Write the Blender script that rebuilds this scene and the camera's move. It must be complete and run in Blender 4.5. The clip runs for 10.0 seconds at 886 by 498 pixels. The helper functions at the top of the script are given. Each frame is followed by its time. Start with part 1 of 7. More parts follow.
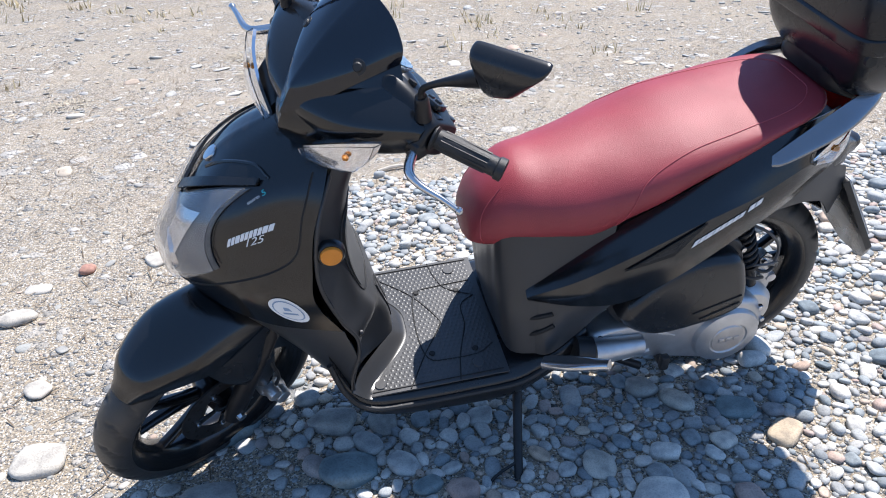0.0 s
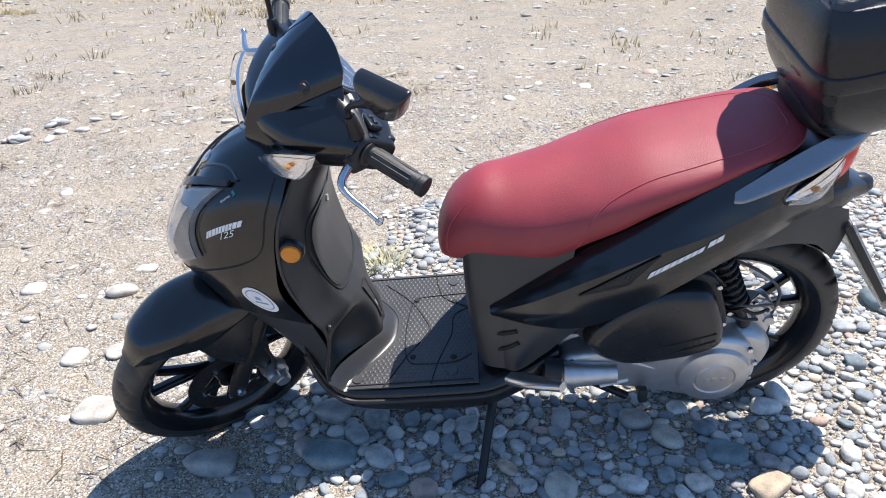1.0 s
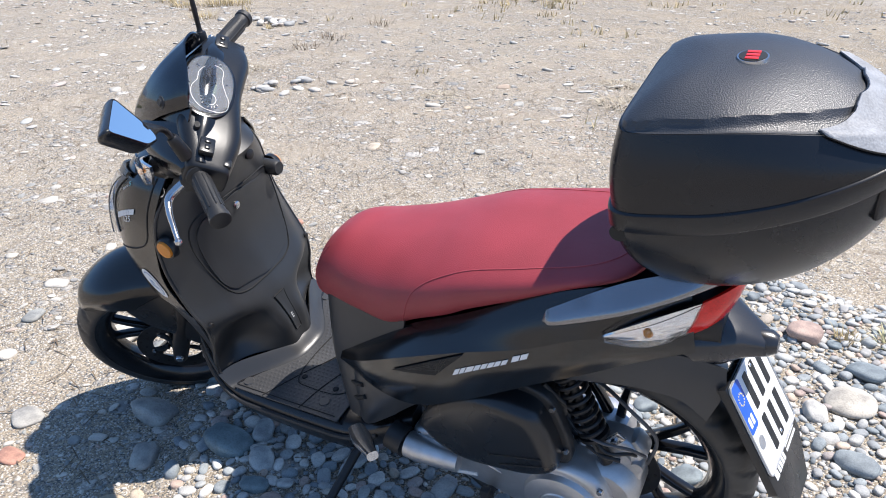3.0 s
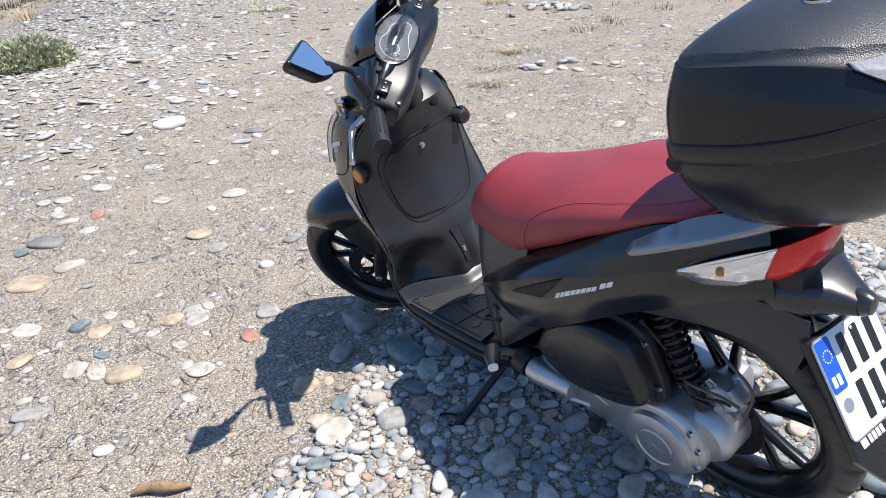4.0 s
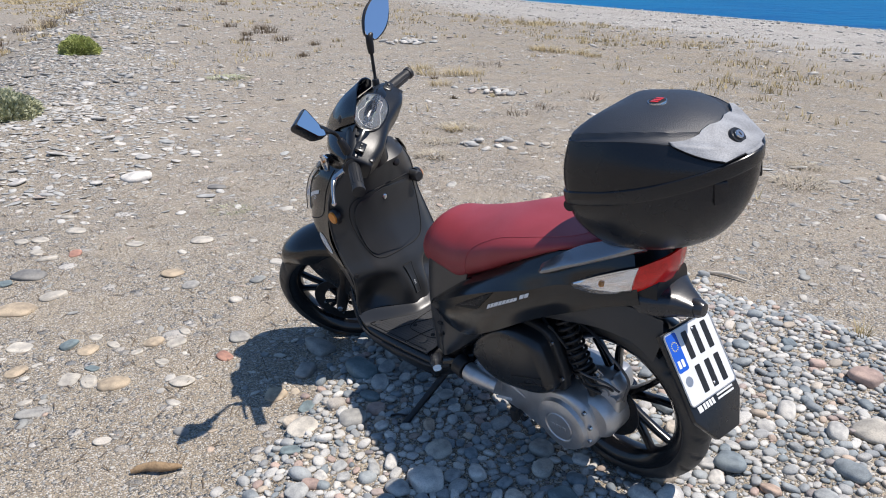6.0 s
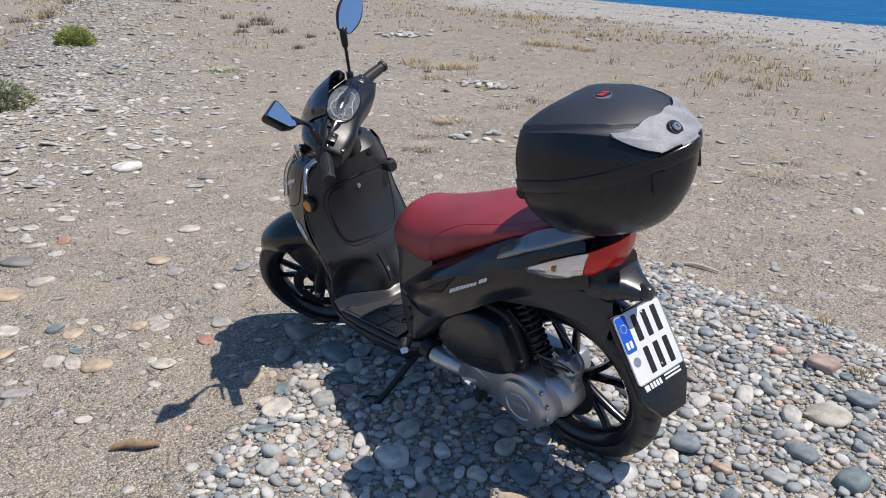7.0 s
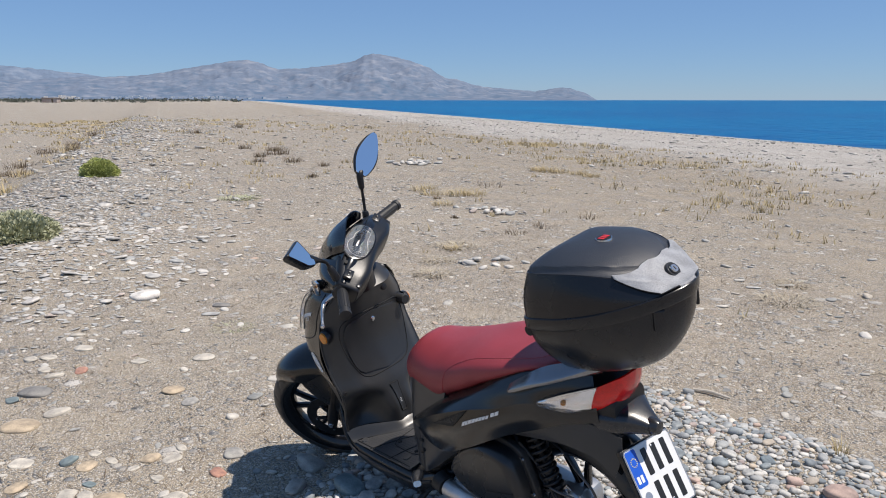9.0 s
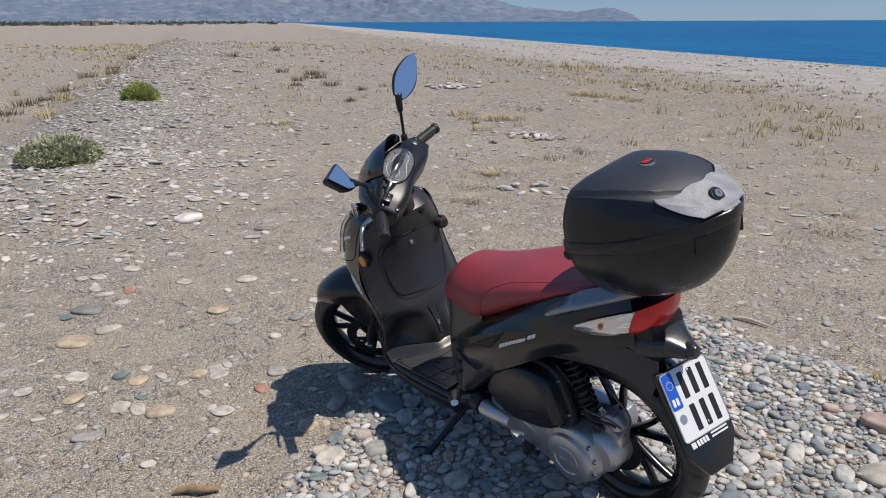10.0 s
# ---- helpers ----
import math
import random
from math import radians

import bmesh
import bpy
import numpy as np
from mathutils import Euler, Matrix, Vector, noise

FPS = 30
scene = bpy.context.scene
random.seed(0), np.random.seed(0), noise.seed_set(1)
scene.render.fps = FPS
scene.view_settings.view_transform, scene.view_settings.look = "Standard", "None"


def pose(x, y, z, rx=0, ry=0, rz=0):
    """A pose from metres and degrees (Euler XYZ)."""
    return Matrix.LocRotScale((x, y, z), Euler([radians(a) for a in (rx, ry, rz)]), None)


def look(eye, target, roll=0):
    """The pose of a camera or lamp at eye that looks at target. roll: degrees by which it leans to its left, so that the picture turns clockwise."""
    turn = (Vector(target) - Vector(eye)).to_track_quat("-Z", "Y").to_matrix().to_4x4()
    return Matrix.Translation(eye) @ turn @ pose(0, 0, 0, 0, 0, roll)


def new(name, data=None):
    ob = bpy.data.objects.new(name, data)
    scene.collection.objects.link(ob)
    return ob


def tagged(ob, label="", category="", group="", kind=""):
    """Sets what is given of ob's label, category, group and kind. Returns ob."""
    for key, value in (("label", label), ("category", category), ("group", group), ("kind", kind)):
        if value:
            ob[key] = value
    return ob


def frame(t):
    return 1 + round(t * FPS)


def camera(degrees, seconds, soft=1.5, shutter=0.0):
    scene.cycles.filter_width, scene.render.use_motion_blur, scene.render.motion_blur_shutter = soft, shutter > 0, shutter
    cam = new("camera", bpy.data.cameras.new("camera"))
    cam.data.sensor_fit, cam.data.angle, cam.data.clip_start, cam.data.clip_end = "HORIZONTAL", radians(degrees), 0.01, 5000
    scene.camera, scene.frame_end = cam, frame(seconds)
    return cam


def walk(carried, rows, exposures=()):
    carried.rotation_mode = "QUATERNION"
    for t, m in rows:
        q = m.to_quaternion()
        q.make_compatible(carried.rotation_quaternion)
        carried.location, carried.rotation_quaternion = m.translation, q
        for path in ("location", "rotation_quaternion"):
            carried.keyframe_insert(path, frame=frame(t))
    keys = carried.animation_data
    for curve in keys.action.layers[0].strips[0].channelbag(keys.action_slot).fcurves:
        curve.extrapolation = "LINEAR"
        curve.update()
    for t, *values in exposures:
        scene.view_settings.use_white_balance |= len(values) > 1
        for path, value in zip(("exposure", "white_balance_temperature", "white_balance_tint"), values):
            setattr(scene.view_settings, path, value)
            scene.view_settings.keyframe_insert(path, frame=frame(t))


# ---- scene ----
cam = camera(61.2, 10.0, 1.0)
METRES, EYE, TILT, LEAN, TURN = 2.769, 1.35, -0.43, -0.68, 0.0
ROWS = [
    (0.0, 0.0, 0.0, 0.0, -1.52, -27.12, 2.97),
    (0.5, 0.0984, -0.0384, 0.0039, 5.76, -26.11, 4.37),
    (1.0, 0.1703, -0.0194, 0.0018, 12.91, -24.88, 4.33),
    (1.5, 0.2358, 0.0376, 0.0179, 16.05, -24.54, 1.89),
    (2.0, 0.338, 0.0756, 0.0182, 25.31, -24.06, 0.79),
    (2.2, 0.3834, 0.0894, 0.0253, 30.62, -23.94, 1.44),
    (3.3, 0.4776, 0.1886, 0.0224, 45.66, -24.75, 0.03),
    (3.5, 0.5032, 0.1955, 0.0141, 52.77, -24.39, 0.37),
    (4.0, 0.5967, 0.2037, 0.0077, 61.55, -24.67, 3.54),
    (4.5, 0.6429, 0.1742, 0.0114, 59.93, -21.91, 1.63),
    (5.0, 0.6714, 0.1138, 0.0222, 58.24, -19.67, 1.27),
    (5.5, 0.699, 0.0857, 0.0323, 57.52, -19.51, 0.83),
    (6.0, 0.753, 0.092, 0.0375, 57.73, -19.16, -0.25),
    (6.2, 0.7688, 0.0943, 0.0370, 58.06, -19.15, -0.66),
    (7.3, 0.8050, 0.1054, 0.0457, 57.60, -19.70, -0.54),
    (7.5, 0.8074, 0.104, 0.0491, 57.55, -17.61, -0.55),
    (8.0, 0.817, 0.0939, 0.0595, 57.42, -11.91, -0.45),
    (8.5, 0.8215, 0.0868, 0.0657, 57.6, -11.01, -0.18),
    (9.0, 0.8241, 0.0865, 0.0663, 58.35, -10.48, -0.07),
    (9.5, 0.8246, 0.0874, 0.0647, 59.78, -14.1, -0.11),
    (10.0, 0.8238, 0.0847, 0.0637, 61.22, -16.12, 0.14),
]
# stops and white balance, over the walk
EXPOSURES = [(0.0, 0.76, 5950, 10), (0.5, 0.80, 6000, 10), (1.0, 0.82, 6150, 10), (2.0, 0.86, 6200, 10), (3.5, 0.58, 6150, 10), (4.5, 0.47, 6150, 10), (5.5, 0.27, 6200, 10), (7.5, -0.02, 6350, 10), (8.1, 0.11, 6450, 10), (8.5, 0.19, 6450, 10), (9.0, 0.09, 6450, 10), (9.5, 0.24, 6450, 10), (10.0, -0.18, 6450, 10)]
walk(cam, [(t, pose(0, 0, EYE, TILT, LEAN, TURN) @ pose(METRES * x, METRES * y, METRES * z, 90 + pitch, roll, yaw)) for t, x, y, z, yaw, pitch, roll in ROWS], EXPOSURES)

# ---- world and sun ----
SUN_AZ, SUN_EL = 44.5, 65.7
world = bpy.data.worlds.new("world")
scene.world = world
world.use_nodes = True
wn = world.node_tree
sky = wn.nodes.new("ShaderNodeTexSky")
sky.sky_type = 'NISHITA'
sky.sun_disc = False
sky.altitude = 1200
sky.sun_elevation = radians(SUN_EL)
sky.sun_rotation = radians(90 - SUN_AZ)
sky.air_density, sky.dust_density, sky.ozone_density = 1.0, 0.03, 5.0
tint = wn.nodes.new("ShaderNodeMix")
tint.data_type, tint.blend_type = 'RGBA', 'MULTIPLY'
tint.inputs["Factor"].default_value = 1.0
tint.inputs["B"].default_value = (0.73, 0.875, 1.14, 1)
wn.links.new(sky.outputs[0], tint.inputs["A"])
haze = wn.nodes.new("ShaderNodeMix")
haze.data_type = 'RGBA'
haze.inputs["Factor"].default_value = 0.5
haze.inputs["B"].default_value = (2.05, 3.4, 5.3, 1)
wn.links.new(tint.outputs["Result"], haze.inputs["A"])
wn.links.new(haze.outputs["Result"], wn.nodes["Background"].inputs[0])
wn.nodes["Background"].inputs[1].default_value = 0.094
sun = new("sun", bpy.data.lights.new("sun", 'SUN'))
sun.data.energy = 4.85
sun.data.angle = radians(0.55)
sun.data.color = (1.0, 0.905, 0.80)
sdir = Vector((math.cos(radians(SUN_AZ)) * math.cos(radians(SUN_EL)), math.sin(radians(SUN_AZ)) * math.cos(radians(SUN_EL)), math.sin(radians(SUN_EL))))
sun.matrix_world = look(sdir * 30, (0, 0, 0))


# ---- materials ----
def mat(name, col, rough=0.5, metal=0.0, var=0.15, scale=40.0, fine=400.0, bump=0.0, col2=None, rvar=0.1, coat=0.0, spec=0.5, bscale=None):
    """A surface with variation at two scales: slow stains and fine grain, with a little relief."""
    m = bpy.data.materials.new(name)
    m.use_nodes = True
    nt = m.node_tree
    b = nt.nodes["Principled BSDF"]
    tc = nt.nodes.new("ShaderNodeTexCoord")
    n1, n2 = nt.nodes.new("ShaderNodeTexNoise"), nt.nodes.new("ShaderNodeTexNoise")
    n1.inputs["Scale"].default_value, n1.inputs["Detail"].default_value = scale, 5
    n2.inputs["Scale"].default_value, n2.inputs["Detail"].default_value = fine, 2
    for n in (n1, n2):
        nt.links.new(tc.outputs["Object"], n.inputs["Vector"])
    mix = nt.nodes.new("ShaderNodeMix")
    mix.data_type = 'RGBA'
    c2 = col2 or tuple(c * (1 - var) for c in col)
    mix.inputs["A"].default_value, mix.inputs["B"].default_value = (*col, 1), (*c2, 1)
    add = nt.nodes.new("ShaderNodeMath")
    add.operation = 'MULTIPLY_ADD'
    nt.links.new(n1.outputs[0], add.inputs[0])
    add.inputs[1].default_value = 0.6
    mul = nt.nodes.new("ShaderNodeMath")
    mul.operation = 'MULTIPLY'
    nt.links.new(n2.outputs[0], mul.inputs[0])
    mul.inputs[1].default_value = 0.4
    nt.links.new(mul.outputs[0], add.inputs[2])
    ramp = nt.nodes.new("ShaderNodeMapRange")
    ramp.inputs[1].default_value, ramp.inputs[2].default_value = 0.35, 0.65
    nt.links.new(add.outputs[0], ramp.inputs[0])
    nt.links.new(ramp.outputs[0], mix.inputs["Factor"])
    nt.links.new(mix.outputs["Result"], b.inputs["Base Color"])
    rr = nt.nodes.new("ShaderNodeMapRange")
    rr.inputs[3].default_value, rr.inputs[4].default_value = max(0.02, rough - rvar), min(1, rough + rvar)
    nt.links.new(n1.outputs[0], rr.inputs[0])
    nt.links.new(rr.outputs[0], b.inputs["Roughness"])
    b.inputs["Metallic"].default_value = metal
    b.inputs["Specular IOR Level"].default_value = spec
    b.inputs["Coat Weight"].default_value = coat
    b.inputs["Coat Roughness"].default_value = 0.12
    if bump:
        bn = nt.nodes.new("ShaderNodeBump")
        bn.inputs["Strength"].default_value, bn.inputs["Distance"].default_value = bump, 0.002
        if bscale:
            vo = nt.nodes.new("ShaderNodeTexVoronoi")
            vo.inputs["Scale"].default_value = bscale
            nt.links.new(tc.outputs["Object"], vo.inputs["Vector"])
            nt.links.new(vo.outputs["Distance"], bn.inputs["Height"])
        else:
            nt.links.new(n2.outputs[0], bn.inputs["Height"])
        nt.links.new(bn.outputs[0], b.inputs["Normal"])
    return m


def glass(name, col=(1, 1, 1), rough=0.02, ior=1.45):
    m = bpy.data.materials.new(name)
    m.use_nodes = True
    b = m.node_tree.nodes["Principled BSDF"]
    b.inputs["Base Color"].default_value = (*col, 1)
    b.inputs["Roughness"].default_value = rough
    b.inputs["Transmission Weight"].default_value = 1.0
    b.inputs["IOR"].default_value = ior
    return m


M_PAINT = mat("matt_black_paint", (0.0056, 0.0060, 0.0072), 0.19, 0, 0.2, 6, 300, 0.010, rvar=0.04, spec=0.66)
M_PLASTIC = mat("dark_grey_plastic", (0.0105, 0.0110, 0.0125), 0.28, 0, 0.25, 8, 900, 0.05, col2=(0.0145, 0.0150, 0.0165), rvar=0.06, spec=0.55)
M_CASE = mat("case_plastic", (0.0075, 0.0085, 0.0115), 0.27, 0, 0.25, 9, 1100, 0.04, col2=(0.0095, 0.0105, 0.0135), rvar=0.05, coat=0.0, spec=0.45)
M_CASEGRAIN = mat("grained_case_plastic", (0.020, 0.022, 0.028), 0.42, 0, 0.25, 9, 1100, 0.30, col2=(0.027, 0.029, 0.034), rvar=0.05, coat=0.0, spec=0.72, bscale=480)
M_MATT = mat("matt_grey_plastic", (0.007, 0.008, 0.0105), 0.34, 0, 0.25, 9, 900, 0.10, col2=(0.0105, 0.0115, 0.014), rvar=0.06, spec=0.42)
M_INNER = mat("dusty_black_plastic", (0.018, 0.0187, 0.0205), 0.40, 0, 0.3, 7, 700, 0.05, col2=(0.026, 0.0267, 0.0285), rvar=0.07, spec=0.60)
M_GREYP = mat("grey_plastic", (0.032, 0.033, 0.035), 0.33, 0, 0.3, 8, 800, 0.06, col2=(0.042, 0.042, 0.043), rvar=0.07, spec=0.45)
M_TAIL = mat("satin_grey_plastic", (0.020, 0.021, 0.025), 0.26, 0, 0.2, 10, 800, 0.04, rvar=0.05, spec=0.7)
M_SILVERP = mat("silver_grey_paint", (0.25, 0.255, 0.275), 0.18, 0.85, 0.1, 12, 900, 0.02, rvar=0.04, coat=0.35)
M_SCREEN = mat("smoked_screen", (0.003, 0.005, 0.011), 0.07, 0, 0.2, 5, 200, 0, rvar=0.03, coat=0.35)
M_SEAT = mat("dark_red_vinyl", (0.31, 0.042, 0.053), 0.46, 0, 0.18, 12, 500, 0.26, rvar=0.06, spec=0.48, bscale=640)
M_RUBBER = mat("tyre_rubber", (0.024, 0.0235, 0.0225), 0.45, 0, 0.3, 14, 600, 0.25, col2=(0.050, 0.047, 0.044), rvar=0.08)
M_GRIP = mat("grip_rubber", (0.018, 0.018, 0.019), 0.5, 0, 0.2, 30, 900, 0.3)
M_RIM = mat("black_alloy", (0.007, 0.007, 0.0085), 0.22, 0.1, 0.2, 20, 500, 0.02, coat=0.3)
M_ALLOY = mat("cast_aluminium", (0.65, 0.65, 0.655), 0.35, 0.82, 0.3, 18, 700, 0.30, rvar=0.12)
M_STEEL = mat("bright_steel", (0.62, 0.62, 0.63), 0.24, 1.0, 0.15, 25, 600, 0.05)
M_IRON = mat("dark_steel", (0.028, 0.028, 0.030), 0.4, 0.5, 0.4, 25, 500, 0.1)
M_MAT = mat("ribbed_floor_mat", (0.045, 0.046, 0.049), 0.42, 0, 0.3, 9, 500, 0.08, col2=(0.064, 0.064, 0.066), bscale=150)
M_GROOVE = mat("groove_black", (0.008, 0.008, 0.008), 0.7, 0, 0.2, 30, 300)
M_CHROME = mat("chrome_reflector", (0.8, 0.8, 0.82), 0.12, 1.0, 0.1, 12, 300)
M_AMBER = mat("amber_reflector", (0.75, 0.26, 0.02), 0.3, 0, 0.2, 60, 500, 0.4, rvar=0.05, bscale=500)
M_RED = mat("red_tail_lens", (0.86, 0.012, 0.010), 0.12, 0, 0.35, 40, 300, 0.10, coat=0.2, bscale=260)
M_RED.node_tree.nodes["Principled BSDF"].inputs["Transmission Weight"].default_value = 0.05
M_BADGE = mat("red_badge", (0.6, 0.03, 0.03), 0.25, 0, 0.1, 60, 300)
M_WHITE = mat("white_print", (0.78, 0.78, 0.77), 0.5, 0, 0.06, 60, 500)
M_PLATE = mat("plate_white", (0.75, 0.76, 0.76), 0.4, 0, 0.08, 30, 400, 0.1)
M_BLUE = mat("plate_blue", (0.015, 0.10, 0.55), 0.4, 0, 0.1, 30, 300)
M_PRINTBLUE = mat("sticker_blue", (0.26, 0.36, 0.50), 0.45, 0, 0.2, 60, 300)
M_TEAL = mat("teal_print", (0.05, 0.45, 0.50), 0.45, 0, 0.1, 60, 300)
M_INK = mat("black_ink", (0.012, 0.012, 0.012), 0.5, 0, 0.1, 60, 300)
M_LENS = glass("clear_lens", (0.97, 0.98, 1.0), 0.03)
M_DUSTLENS = glass("dusty_lens", (0.86, 0.86, 0.86), 0.04)
M_DUSTLENS.node_tree.nodes["Principled BSDF"].inputs["Transmission Weight"].default_value = 0.94
M_MIRROR = mat("mirror_glass", (0.92, 0.93, 0.95), 0.015, 1.0, 0.01, 5, 50, rvar=0.005)
M_DIALPRINT = mat("dial_print", (0.42, 0.43, 0.44), 0.4, 0, 0.1, 60, 300)
M_DASH = mat("dial_face", (0.022, 0.024, 0.028), 0.3, 0.2, 0.3, 50, 300)
M_CASELENS = mat("ribbed_clear_lens", (0.36, 0.37, 0.39), 0.55, 0.0, 0.5, 22, 300, 0.15, spec=0.3, bscale=300)
M_LENSRIB = mat("lens_ribs", (0.78, 0.79, 0.80), 0.2, 0.1, 0.3, 40, 300)
M_LAMP = mat("dusty_lamp_inside", (0.20, 0.20, 0.205), 0.38, 0.5, 0.5, 16, 200, 0.05, col2=(0.10, 0.105, 0.11))


def ground_material():
    """Grey-brown coarse sand: slow tone patches, gravel grains of two sizes, relief from the same grains."""
    m = bpy.data.materials.new("coarse_sand")
    m.use_nodes = True
    nt = m.node_tree
    N, K = nt.nodes, nt.links
    b = N["Principled BSDF"]
    b.inputs["Roughness"].default_value = 0.92
    b.inputs["Specular IOR Level"].default_value = 0.2
    tc = N.new("ShaderNodeTexCoord")

    def noise_tex(s, d, r=0.55):
        n = N.new("ShaderNodeTexNoise")
        n.inputs["Scale"].default_value, n.inputs["Detail"].default_value, n.inputs["Roughness"].default_value = s, d, r
        K.new(tc.outputs["Object"], n.inputs["Vector"])
        return n.outputs[0]

    def mixc(f, a, c):
        x = N.new("ShaderNodeMix")
        x.data_type = 'RGBA'
        for key, v in (("A", a), ("B", c)):
            if isinstance(v, tuple):
                x.inputs[key].default_value = (*v, 1)
            else:
                K.new(v, x.inputs[key])
        K.new(f, x.inputs["Factor"])
        return x.outputs["Result"]

    def rng(v, a, c, lo=0.0, hi=1.0):
        r = N.new("ShaderNodeMapRange")
        for i, q in enumerate((a, c, lo, hi)):
            r.inputs[i + 1].default_value = q
        K.new(v, r.inputs[0])
        return r.outputs[0]

    def math2(op, a, c):
        x = N.new("ShaderNodeMath")
        x.operation = op
        for i, v in enumerate((a, c)):
            if isinstance(v, float):
                x.inputs[i].default_value = v
            else:
                K.new(v, x.inputs[i])
        return x.outputs[0]

    sep = N.new("ShaderNodeSeparateXYZ")
    K.new(tc.outputs["Object"], sep.inputs[0])
    to_sea = math2('ADD', math2('MULTIPLY', sep.outputs[0], 0.289), math2('MULTIPLY', sep.outputs[1], 0.957))
    slow = noise_tex(0.35, 6)
    mid = noise_tex(3.0, 6)
    fine = noise_tex(160.0, 3, 0.7)
    sand = mixc(rng(mid, 0.35, 0.65), (0.375, 0.305, 0.215), (0.49, 0.415, 0.305))
    sand = mixc(rng(slow, 0.42, 0.62), sand, (0.44, 0.375, 0.275))
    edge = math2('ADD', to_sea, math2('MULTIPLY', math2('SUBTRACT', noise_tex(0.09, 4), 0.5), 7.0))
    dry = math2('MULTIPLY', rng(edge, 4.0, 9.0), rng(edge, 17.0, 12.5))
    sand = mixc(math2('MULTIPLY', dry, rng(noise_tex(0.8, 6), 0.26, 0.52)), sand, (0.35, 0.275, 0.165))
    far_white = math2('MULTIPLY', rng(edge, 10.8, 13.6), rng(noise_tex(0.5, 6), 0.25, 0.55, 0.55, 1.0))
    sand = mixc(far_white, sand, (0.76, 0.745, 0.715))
    along = N.new("ShaderNodeCombineXYZ")
    K.new(math2('MULTIPLY', to_sea, 2.6), along.inputs[0])
    K.new(math2('MULTIPLY', sep.outputs[0], 0.10), along.inputs[1])
    ruts = N.new("ShaderNodeTexNoise")
    ruts.inputs["Scale"].default_value, ruts.inputs["Detail"].default_value = 1.0, 4
    K.new(along.outputs[0], ruts.inputs["Vector"])
    sand = mixc(math2('MULTIPLY', math2('MULTIPLY', rng(ruts.outputs[0], 0.54, 0.66), rng(to_sea, 3.0, 5.0)), 0.45), sand, (0.30, 0.26, 0.20))
    sand = mixc(math2('MULTIPLY', rng(noise_tex(7.0, 5), 0.52, 0.66), 0.6), sand, (0.27, 0.225, 0.17))
    sand = mixc(math2('MULTIPLY', rng(noise_tex(34.0, 4, 0.65), 0.50, 0.62), 0.55), sand, (0.235, 0.20, 0.155))
    sand = mixc(rng(fine, 0.40, 0.60), (0.19, 0.162, 0.13), sand)
    grit = N.new("ShaderNodeTexVoronoi")
    grit.inputs["Scale"].default_value = 230.0
    K.new(tc.outputs["Object"], grit.inputs["Vector"])
    gs = N.new("ShaderNodeSeparateColor")
    K.new(grit.outputs["Color"], gs.inputs[0])
    sand = mixc(rng(gs.outputs[0], 0.80, 0.84), sand, (0.54, 0.51, 0.46))
    sand = mixc(rng(gs.outputs[1], 0.84, 0.88), sand, (0.10, 0.10, 0.10))
    col, height = sand, math2('MULTIPLY', fine, 0.35)
    for s, lo, hi, amount in ((7.0, 0.84, 0.90, 0.5), (16.0, 0.70, 0.84, 0.6), (42.0, 0.48, 0.60, 0.5), (120.0, 0.45, 0.56, 0.25)):
        v = N.new("ShaderNodeTexVoronoi")
        v.inputs["Scale"].default_value = s
        K.new(tc.outputs["Object"], v.inputs["Vector"])
        hsv = N.new("ShaderNodeSeparateColor")
        K.new(v.outputs["Color"], hsv.inputs[0])
        tone = N.new("ShaderNodeValToRGB")
        e = tone.color_ramp.elements
        e[0].color, e[0].position = (0.20, 0.205, 0.205, 1), 0.0
        e[1].color, e[1].position = (0.58, 0.55, 0.51, 1), 1.0
        k = e.new(0.5)
        k.color = (0.42, 0.395, 0.36, 1)
        K.new(hsv.outputs[0], tone.inputs[0])
        there = math2('MULTIPLY', rng(v.outputs["Distance"], 0.40, 0.34), rng(hsv.outputs[1], lo, lo + 0.03))
        there = math2('MULTIPLY', there, rng(noise_tex(1.7, 4), 0.40, 0.55))
        col = mixc(there, col, tone.outputs[0])
        height = math2('ADD', height, math2('MULTIPLY', math2('MULTIPLY', there, rng(v.outputs["Distance"], 0.5, 0.0)), amount * 6))
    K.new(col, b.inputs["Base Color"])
    bn = N.new("ShaderNodeBump")
    bn.inputs["Strength"].default_value, bn.inputs["Distance"].default_value = 0.9, 0.009
    K.new(height, bn.inputs["Height"])
    K.new(bn.outputs[0], b.inputs["Normal"])
    return m


